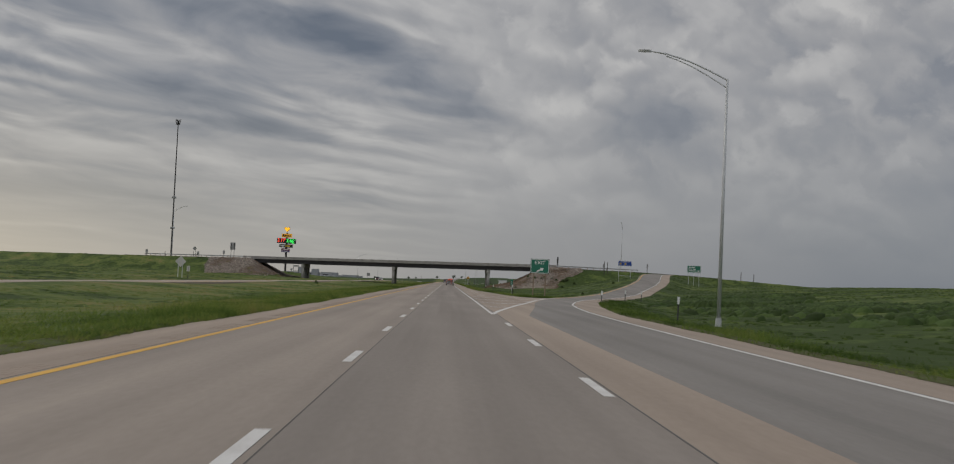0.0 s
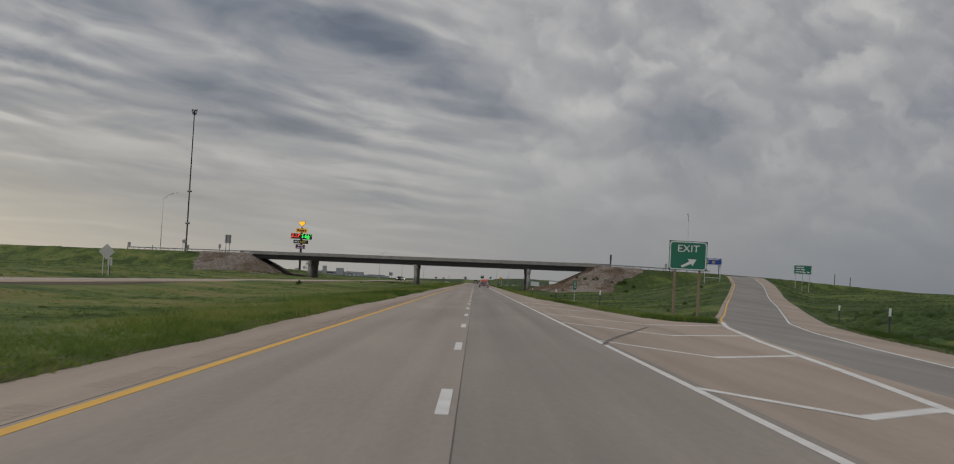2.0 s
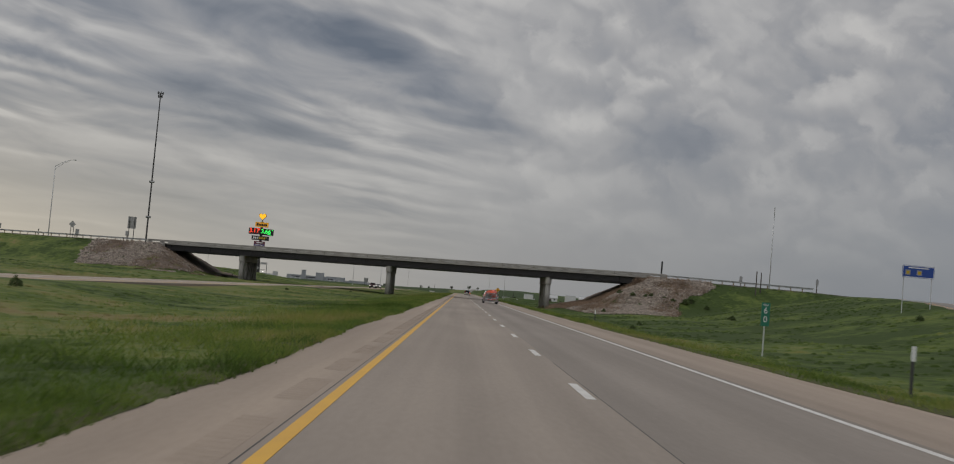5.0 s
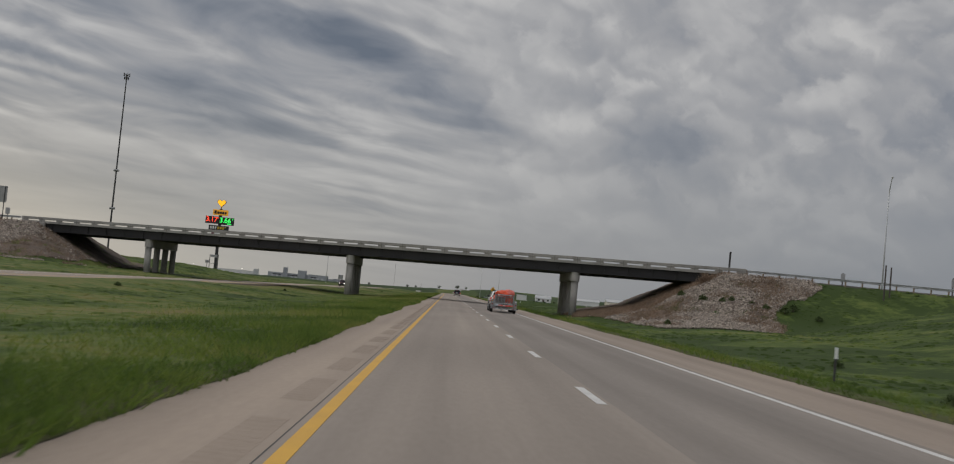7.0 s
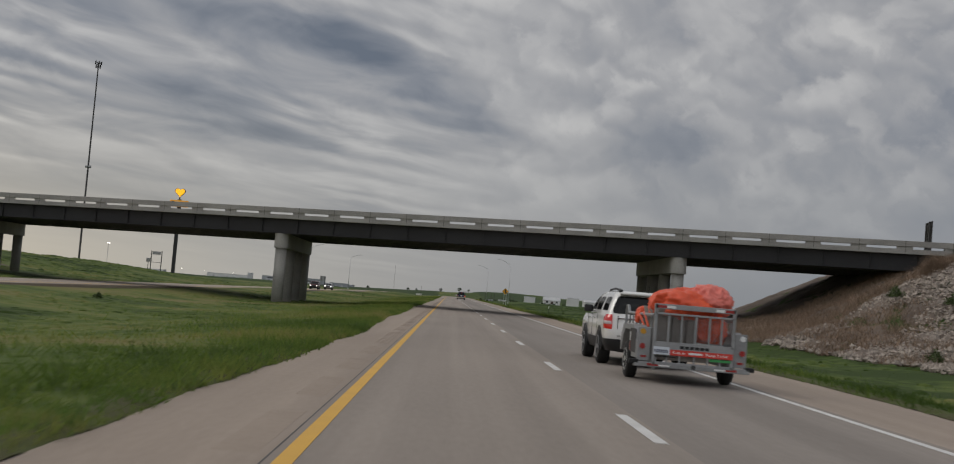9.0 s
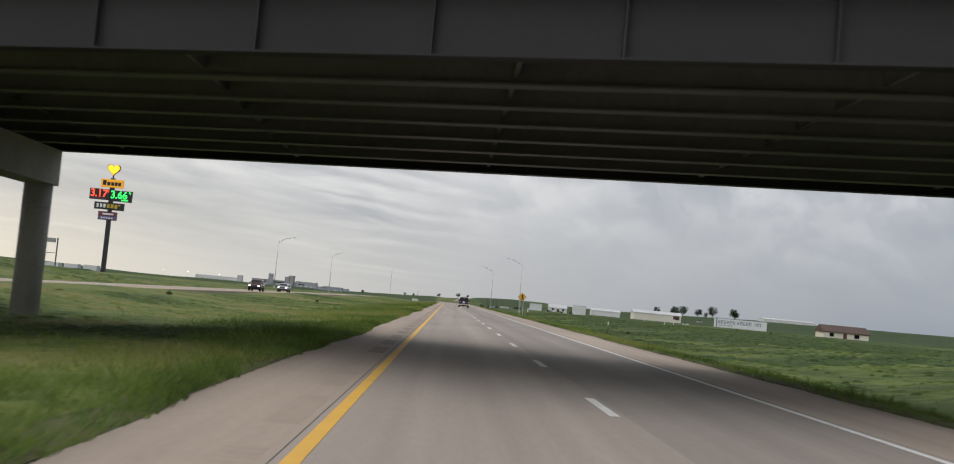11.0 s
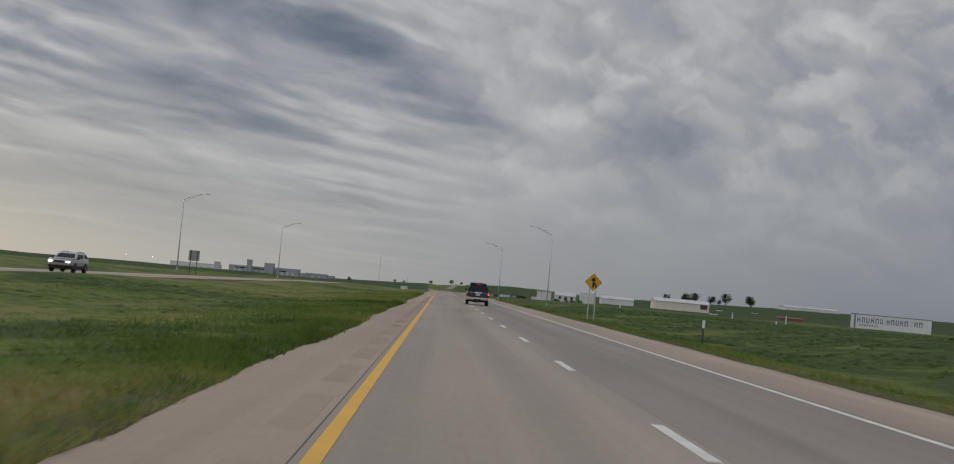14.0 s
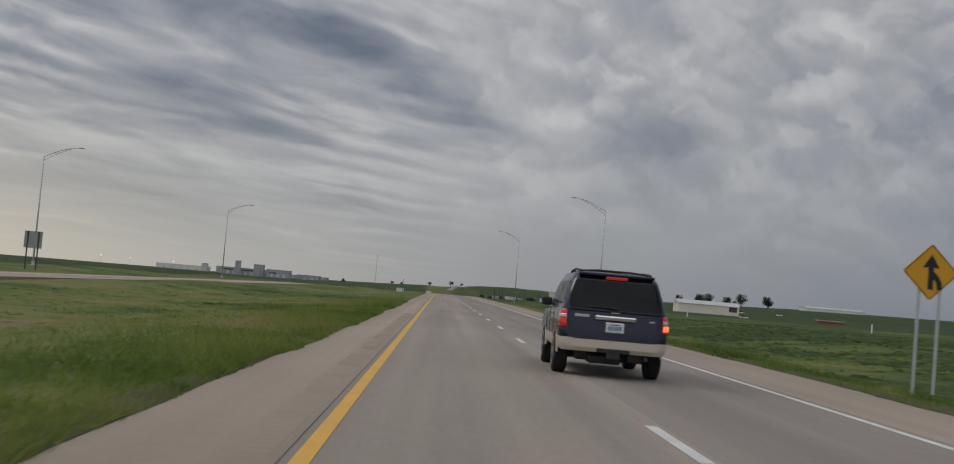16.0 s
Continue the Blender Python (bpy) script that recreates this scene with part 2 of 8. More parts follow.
def meadow(m, gain, island=0.0):
    """Grass in patches: lush, plain, yellowing and dry, in drifts of several sizes."""
    nt = m.node_tree
    p = nt.nodes["Principled BSDF"]
    N = nt.nodes.new
    tc = N("ShaderNodeTexCoord")
    total = None
    for scale, detail, share, sx in ((0.035, 3, 1.1, 1.0), (0.19, 4, 1.25, 0.7), (1.1, 4, 0.75, 1.0)):
        mp, n = N("ShaderNodeMapping"), N("ShaderNodeTexNoise")
        mp.inputs["Scale"].default_value = (1.0, sx, 0.3)
        nt.links.new(tc.outputs["Object"], mp.inputs[0])
        nt.links.new(mp.outputs[0], n.inputs[0])
        n.inputs["Scale"].default_value, n.inputs["Detail"].default_value, n.inputs["Distortion"].default_value = scale, detail, 0.6
        a = N("ShaderNodeMath")
        a.operation = "MULTIPLY_ADD"
        nt.links.new(n.outputs[0], a.inputs[0])
        a.inputs[1].default_value = share
        if total is None:
            a.inputs[2].default_value = -1.06
        else:
            nt.links.new(total, a.inputs[2])
        total = a.outputs[0]
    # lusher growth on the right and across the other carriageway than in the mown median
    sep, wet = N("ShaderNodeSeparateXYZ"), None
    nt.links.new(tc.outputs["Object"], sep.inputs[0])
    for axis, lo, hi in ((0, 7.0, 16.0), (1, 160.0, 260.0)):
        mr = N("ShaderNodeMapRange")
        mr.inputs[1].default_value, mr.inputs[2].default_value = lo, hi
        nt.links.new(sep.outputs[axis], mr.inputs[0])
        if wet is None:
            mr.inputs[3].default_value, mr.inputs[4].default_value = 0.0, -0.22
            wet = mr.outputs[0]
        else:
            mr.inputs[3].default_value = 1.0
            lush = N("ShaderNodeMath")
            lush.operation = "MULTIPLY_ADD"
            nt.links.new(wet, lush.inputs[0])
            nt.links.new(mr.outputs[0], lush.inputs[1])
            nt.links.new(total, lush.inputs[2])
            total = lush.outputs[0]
    mr, lush = N("ShaderNodeMapRange"), N("ShaderNodeMath")
    mr.inputs[1].default_value, mr.inputs[2].default_value, mr.inputs[3].default_value, mr.inputs[4].default_value = -36.0, -46.0, 0.0, -0.10
    nt.links.new(sep.outputs[0], mr.inputs[0])
    nt.links.new(mr.outputs[0], lush.inputs[0])
    nt.links.new(total, lush.inputs[1])
    total = lush.outputs[0]
    # greener again along the left shoulder
    mr, lush = N("ShaderNodeMapRange"), N("ShaderNodeMath")
    mr.inputs[1].default_value, mr.inputs[2].default_value, mr.inputs[3].default_value, mr.inputs[4].default_value = -17.0, -9.0, 0.0, -0.035
    nt.links.new(sep.outputs[0], mr.inputs[0])
    nt.links.new(mr.outputs[0], lush.inputs[0])
    nt.links.new(total, lush.inputs[1])
    total = lush.outputs[0]
    r = N("ShaderNodeValToRGB")
    el = r.color_ramp.elements
    stops = ((0.20, (0.034, 0.055, 0.012)), (0.38, (0.068, 0.098, 0.022)), (0.52, (0.100, 0.124, 0.032)), (0.66, (0.134, 0.136, 0.043)), (0.84, (0.165, 0.136, 0.060)))
    while len(el) < len(stops):
        el.new(0.5)
    for e, (pos, c) in zip(el, stops):
        e.position, e.color = pos, (c[0] * gain, c[1] * gain, c[2] * gain, 1)
    nt.links.new(total, r.inputs[0])
    col = r.outputs[0]
    if island:
        g, hv, mr = N("ShaderNodeNewGeometry"), N("ShaderNodeHueSaturation"), N("ShaderNodeMapRange")
        mr.inputs[3].default_value, mr.inputs[4].default_value = 1 - island, 1 + island
        nt.links.new(g.outputs["Random Per Island"], mr.inputs[0])
        nt.links.new(mr.outputs[0], hv.inputs["Value"])
        nt.links.new(col, hv.inputs["Color"])
        col = hv.outputs[0]
    nt.links.new(col, p.inputs["Base Color"])
    return m


M = dict(
    lane=road_material("lane_concrete", (0.352, 0.295, 0.245), (0.258, 0.217, 0.18)),
    ramp=road_material("ramp_concrete", (0.258, 0.236, 0.212), (0.182, 0.167, 0.15)),
    lane_grey=road_material("worn_lane_concrete", (0.293, 0.252, 0.216), (0.214, 0.184, 0.157)),
    shoulder=road_material("shoulder_concrete", (0.39, 0.312, 0.245), (0.29, 0.23, 0.18)),
    white=surface("white_road_paint", (0.72, 0.71, 0.68), (0.5, 0.48, 0.45), rough=0.7, scale=1.5, fine=25, amount=0.5),
    yellow=surface("yellow_road_paint", (0.74, 0.42, 0.05), (0.6, 0.33, 0.06), rough=0.7, scale=1.2, fine=25, amount=0.5),
    skid=surface("tyre_skid", (0.16, 0.135, 0.115), (0.09, 0.078, 0.07), rough=0.8, scale=1.5, fine=10, amount=0.9),
    joint=surface("joint_sealant", (0.11, 0.10, 0.092), (0.06, 0.055, 0.05), rough=0.8, scale=0.4, fine=6),
    rumble=surface("rumble_worn_concrete", (0.372, 0.296, 0.232), (0.285, 0.225, 0.175), rough=0.9, scale=0.8, fine=12),
    rumble_dark=surface("dark_filled_rumble", (0.25, 0.195, 0.155), (0.19, 0.148, 0.118), rough=0.9, scale=0.9, fine=12),
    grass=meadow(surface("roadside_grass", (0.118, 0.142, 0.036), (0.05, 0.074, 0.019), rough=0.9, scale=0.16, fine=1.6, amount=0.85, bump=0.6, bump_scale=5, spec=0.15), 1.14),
    lush=translucent(surface("lush_grass", (0.115, 0.172, 0.046), (0.07, 0.112, 0.028), rough=0.75, scale=0.3, fine=2, amount=0.85, island=0.25, spec=0.2), 0.45, (1.4, 1.5, 1.2)),
    weed=surface("dark_field_weeds", (0.060, 0.092, 0.026), (0.030, 0.052, 0.014), rough=0.9, scale=0.3, fine=3, amount=0.85, island=0.3, bump=0.8, bump_scale=9, spec=0.15),
    sod=surface("sod_and_dirt", (0.085, 0.105, 0.034), (0.078, 0.072, 0.036), rough=0.95, scale=0.9, fine=9, amount=0.9, bump=0.8, bump_scale=12, spec=0.15),
    soil=surface("bare_soil", (0.33, 0.235, 0.165), (0.22, 0.15, 0.10), rough=0.95, scale=0.4, fine=5, amount=0.7, bump=0.5, bump_scale=6, spec=0.2),
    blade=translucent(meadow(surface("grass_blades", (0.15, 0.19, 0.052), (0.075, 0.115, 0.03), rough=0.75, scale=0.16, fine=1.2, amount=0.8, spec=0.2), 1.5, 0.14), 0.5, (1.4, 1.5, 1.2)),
    straw=surface("dry_grass", (0.33, 0.235, 0.165), (0.19, 0.135, 0.095), rough=0.85, scale=0.5, fine=4, island=0.35, spec=0.15),
    concrete=surface("bridge_concrete", (0.36, 0.345, 0.315), (0.24, 0.23, 0.212), rough=0.85, scale=0.5, fine=9, amount=0.6, bump=0.15, bump_scale=30),
    # inner girders coloured paler than the outer to lift the light under the deck
    girder_inner=surface("paled_inner_girder", (0.16, 0.155, 0.15), (0.10, 0.097, 0.094), rough=0.6, scale=0.4, fine=6),
    girder=surface("dark_outer_girder", (0.022, 0.021, 0.022), (0.013, 0.012, 0.013), rough=0.7, scale=0.4, fine=6),
    rubble=surface("slope_gravel", (0.175, 0.135, 0.105), (0.095, 0.071, 0.055), rough=0.95, scale=0.5, fine=7, amount=0.9, bump=0.8, bump_scale=6),
    stone=surface("riprap_stone", (0.42, 0.36, 0.30), (0.21, 0.173, 0.143), rough=0.9, scale=1.5, fine=10, island=0.35, bump=0.3, bump_scale=15),
    galv=surface("galvanised_steel", (0.56, 0.57, 0.565), (0.44, 0.45, 0.45), rough=0.5, metal=0.25, scale=2, fine=20),
    dark_metal=surface("dark_weathered_steel", (0.07, 0.068, 0.066), rough=0.6, metal=0.3),
    post_dark=surface("dark_weathered_post", (0.10, 0.085, 0.075), (0.06, 0.052, 0.046), rough=0.9, fine=14, stretch=(6, 6, 1)),
    wood=surface("weathered_post_wood", (0.30, 0.225, 0.155), (0.19, 0.145, 0.10), rough=0.9, fine=14, stretch=(6, 6, 1)),
    sign_green=surface("green_sign_sheeting", (0.008, 0.16, 0.095), (0.007, 0.14, 0.085), rough=0.45, scale=1, fine=6),
    sign_blue=surface("blue_sign_sheeting", (0.012, 0.06, 0.30), (0.01, 0.05, 0.26), rough=0.45),
    sign_yellow=surface("yellow_sign_sheeting", (0.75, 0.36, 0.01), (0.66, 0.31, 0.01), rough=0.45),
    sign_white=surface("white_sign_sheeting", (0.78, 0.78, 0.76), (0.68, 0.68, 0.66), rough=0.45),
    sign_black=surface("black_sign_ink", (0.012, 0.012, 0.012), rough=0.5),
    sign_pale=surface("pale_aluminium_back", (0.55, 0.53, 0.48), (0.47, 0.45, 0.41), rough=0.6),
    sign_back=surface("bare_aluminium_back", (0.36, 0.36, 0.35), (0.27, 0.27, 0.265), rough=0.5, metal=0.5),
    black=surface("black_steel", (0.02, 0.02, 0.02), rough=0.55),
    white_wall=surface("white_metal_siding", (0.72, 0.71, 0.68), (0.58, 0.57, 0.55), rough=0.6, scale=0.15, fine=3),
    cream_wall=surface("cream_metal_siding", (0.76, 0.70, 0.58), (0.63, 0.57, 0.47), rough=0.6, scale=0.15, fine=3),
    grey_wall=surface("grey_metal_siding", (0.36, 0.37, 0.385), (0.27, 0.28, 0.295), rough=0.6, scale=0.1, fine=2),
    roof=surface("pale_metal_roof", (0.55, 0.55, 0.54), (0.43, 0.43, 0.43), rough=0.5, scale=0.2, fine=3),
    brown=surface("brown_roof", (0.10, 0.06, 0.045), rough=0.8),
    rust=surface("rusty_red_metal", (0.24, 0.075, 0.045), rough=0.8),
    leaf=surface("tree_leaves", (0.034, 0.055, 0.022), (0.018, 0.032, 0.013), rough=0.8, scale=0.3, fine=2, island=0.4, spec=0.2),
    bush=surface("bush_leaves", (0.10, 0.135, 0.05), (0.06, 0.085, 0.032), rough=0.85, scale=0.4, fine=3, island=0.4, spec=0.2),
    bark=surface("bark", (0.10, 0.075, 0.055), rough=0.95, fine=8),
    glass_dark=surface("tinted_glass", (0.006, 0.0065, 0.007), (0.006, 0.0065, 0.007), rough=0.05, spec=0.2),
    heart=surface("lit_yellow_heart", (0.9, 0.55, 0.02), (0.85, 0.45, 0.02), rough=0.4, emit=(1.0, 0.48, 0.02), power=0.85),
    panel_yellow=surface("lit_yellow_panel", (0.75, 0.36, 0.03), (0.7, 0.33, 0.03), rough=0.4, emit=(1.0, 0.42, 0.02), power=0.22),
    led_red=surface("red_led", (0.5, 0.02, 0.01), rough=0.4, emit=(1.0, 0.07, 0.03), power=1.1),
    led_green=surface("green_led", (0.02, 0.5, 0.06), rough=0.4, emit=(0.03, 1.0, 0.14), power=1.0),
    panel_maroon=surface("maroon_panel", (0.16, 0.03, 0.05), (0.13, 0.025, 0.045), rough=0.4),
    panel_purple=surface("purple_panel", (0.12, 0.10, 0.24), (0.10, 0.08, 0.20), rough=0.4),
    board_ink=surface("faded_blue_lettering", (0.10, 0.13, 0.22), (0.22, 0.25, 0.32), rough=0.6, scale=2, fine=12),
    panel_grey=surface("grey_panel", (0.32, 0.32, 0.36), rough=0.4),
    letter_yellow=surface("yellow_letter", (0.6, 0.4, 0.02), rough=0.4),
    lamp_lit=surface("lit_lamp", (0.9, 0.9, 0.85), rough=0.3, emit=(1, 0.97, 0.88), power=3.0),
)


# ---------------------------------------------------------------- mesh helpers
def mesh_of(bm, name, material, smooth=False):
    me = bpy.data.meshes.new(name)
    bmesh.ops.recalc_face_normals(bm, faces=bm.faces)
    bm.to_mesh(me)
    bm.free()
    me.materials.append(material)
    if smooth:
        for p in me.polygons:
            p.use_smooth = True
    return me


def part(name, bm, material, parent=None, label="", smooth=False):
    ob = new(name, mesh_of(bm, name, material, smooth))
    if parent:
        ob.parent = parent
    if label:
        ob["label"] = label
    return ob


def raw(name, verts, faces, material, parent=None, smooth=False):
    me = bpy.data.meshes.new(name)
    me.from_pydata(verts, [], faces)
    me.materials.append(material)
    if smooth:
        me.shade_smooth()
    ob = new(name, me)
    if parent:
        ob.parent = parent
    return ob


def empty(name, m=None, label="", category="", group="", kind=""):
    ob = new(name)
    ob.empty_display_size = 0.2
    if m is not None:
        ob.matrix_world = m
    return tagged(ob, label, category, group, kind)


def box(bm, x0, x1, y0, y1, z0, z1, bevel=0.0):
    vs = [bm.verts.new(p) for p in ((x0, y0, z0), (x1, y0, z0), (x1, y1, z0), (x0, y1, z0), (x0, y0, z1), (x1, y0, z1), (x1, y1, z1), (x0, y1, z1))]
    fs = [bm.faces.new([vs[i] for i in f]) for f in ((3, 2, 1, 0), (4, 5, 6, 7), (0, 1, 5, 4), (1, 2, 6, 5), (2, 3, 7, 6), (3, 0, 4, 7))]
    if bevel:
        es = list({e for f in fs for e in f.edges})
        bmesh.ops.bevel(bm, geom=es, offset=bevel, segments=2, affect="EDGES", profile=0.5)
    return bm


def tube(bm, a, b, r0, r1=None, n=10, cap=True):
    """A tapered rod from a to b."""
    a, b = Vector(a), Vector(b)
    r1 = r0 if r1 is None else r1
    d = (b - a).normalized()
    s = d.orthogonal().normalized()
    t = d.cross(s)
    rings = []
    for c, r in ((a, r0), (b, r1)):
        rings.append([bm.verts.new(c + r * (math.cos(k * math.tau / n) * s + math.sin(k * math.tau / n) * t)) for k in range(n)])
    for k in range(n):
        bm.faces.new((rings[0][k], rings[0][(k + 1) % n], rings[1][(k + 1) % n], rings[1][k]))
    if cap:
        bm.faces.new(rings[0][::-1])
        bm.faces.new(rings[1])
    return bm


def pipe(bm, pts, r, n=8):
    """A bent rod through the points."""
    pts = [Vector(p) for p in pts]
    rings = []
    for i, p in enumerate(pts):
        d = (pts[min(i + 1, len(pts) - 1)] - pts[max(i - 1, 0)]).normalized()
        s = d.cross(Vector((0, 0, 1)))
        s = s.normalized() if s.length > 1e-3 else Vector((1, 0, 0))
        t = d.cross(s)
        rr = r[i] if isinstance(r, (list, tuple)) else r
        rings.append([bm.verts.new(p + rr * (math.cos(k * math.tau / n) * s + math.sin(k * math.tau / n) * t)) for k in range(n)])
    for i in range(len(pts) - 1):
        for k in range(n):
            bm.faces.new((rings[i][k], rings[i][(k + 1) % n], rings[i + 1][(k + 1) % n], rings[i + 1][k]))
    bm.faces.new(rings[0][::-1])
    bm.faces.new(rings[-1])
    return bm


def plate(bm, outline, y0, y1):
    """An outline in x and z, given a thickness from y0 to y1."""
    a = [bm.verts.new((x, y0, z)) for x, z in outline]
    b = [bm.verts.new((x, y1, z)) for x, z in outline]
    n = len(outline)
    bm.faces.new(a)
    bm.faces.new(b[::-1])
    for k in range(n):
        bm.faces.new((a[k], b[k], b[(k + 1) % n], a[(k + 1) % n]))
    return bm


def rounded(w, h, r, n=5, cx=0.0, cz=0.0):
    out = []
    for sx, sz, a0 in ((1, 1, 0), (-1, 1, 90), (-1, -1, 180), (1, -1, 270)):
        for k in range(n + 1):
            a = radians(a0 + 90 * k / n)
            out.append((cx + sx * (w / 2 - r) + r * math.cos(a), cz + sz * (h / 2 - r) + r * math.sin(a)))
    return out


def lettering(name, text, size, material, parent, m, depth=0.004, sx=1.0, bold=0.0):
    """Raised lettering that faces -y at the pose m, centred."""
    cu = bpy.data.curves.new(name, "FONT")
    cu.body, cu.size, cu.extrude, cu.align_x, cu.align_y = text, size, depth, "CENTER", "CENTER"
    cu.offset = bold
    tmp = bpy.data.objects.new(name, cu)
    scene.collection.objects.link(tmp)
    bpy.context.view_layer.update()
    me = bpy.data.meshes.new_from_object(tmp.evaluated_get(bpy.context.evaluated_depsgraph_get()))
    bpy.data.objects.remove(tmp)
    me.transform(Matrix.Diagonal((sx, 1, 1, 1)))
    me.transform(Matrix.Rotation(radians(90), 4, "X"))
    me.transform(m)
    me.materials.clear()
    me.materials.append(material)
    ob = new(name, me)
    ob.parent = parent
    return ob


def scaled_copy(ob, m, sx, sy, sz):
    c = copy_thing(ob, m)
    c.matrix_basis = m @ Matrix.Diagonal((sx, sy, sz, 1))
    return c


def smooth01(a, b, v):
    s = np.clip((v - a) / (b - a), 0, 1)
    return s * s * (3 - 2 * s)


# ---------------------------------------------------------------- lie of the land
BR_Y, BR_SKEW, BR_Z, BR_RISE = 390.8, -0.327, 6.45, 0.0105     # overpass: near face, skew, road height, rise to the right
BR_L, BR_R, BR_W = -64.4, 32.0, 18.2
BANK_L, BANK_R = -65.4, 32.2


def over_y(x):
    return BR_Y + BR_SKEW * x


def over_z(x):
    """The crossing road is level with the deck and falls away past either end."""
    return BR_Z + BR_RISE * np.clip(x, BR_L, BR_R) + np.interp(x, [-400, -104, BR_L, BR_R, 60, 75, 110, 900], [-3.5, -0.45, 0.0, 0.0, -0.33, -0.8, -2.6, -4.0])


R_EDGE = ([-90, 10, 30, 42, 52, 62, 72, 84, 98, 112, 126, 142, 160, 180, 200, 220, 240, 262, 285, 330, 372], [8.1, 8.12, 8.2, 8.32, 8.48, 8.78, 9.3, 10.2, 11.9, 14.0, 16.8, 20.7, 25.0, 29.7, 33.9, 38.3, 42.9, 47.6, 51.8, 60.5, 70])
L_EDGE = ([50, 57, 62, 72, 84, 98, 112, 126, 142, 160, 180, 200, 220, 240, 262, 285, 330, 372], [3.4, 4.0, 4.55, 5.65, 7.15, 8.7, 10.6, 13.2, 16.7, 20.5, 24.75, 29.2, 33.65, 38.1, 43.0, 47.2, 55.8, 65.5])
RAMP_Z = ([121, 140, 160, 180, 200, 220, 240, 262, 285, 300, 330, 372], [0.0, 0.0, 0.12, 0.38, 0.88, 1.45, 2.15, 3.15, 4.3, 4.85, 5.45, 6.1])
NOSE_Y = 121.0


def ramp_right(y):
    return np.interp(y, *R_EDGE)


def ramp_left(y):
    return np.interp(y, *L_EDGE)


def ramp_z(y):
    return np.interp(y, *RAMP_Z)


def paved_right(y):
    """Right edge of the main carriageway's pavement."""
    return np.where(y <= NOSE_Y, ramp_right(y) + np.interp(y, [48, 62, 85], [1.5, 1.6, 2.1]), np.where(y > 470, 5.8, 5.8 + 2.7 * np.clip(1 - (y - NOSE_Y) / 75, 0, 1) ** 1.4))


X_LEFT = -4.9
OPP_R, OPP_L = -26.4, -37.2


def road_z(y):
    """The highway falls away behind a crest and climbs a far rise."""
    y = np.asarray(y, float)
    return -0.0065 * np.clip(y - 830, 0, 620) + 8.4 * smooth01(1550, 2450, y)


def opp_z(x, y):
    """The other carriageway leans away from the median."""
    return road_z(y) + np.interp(x, [OPP_L, OPP_R], [-0.39, -0.15])


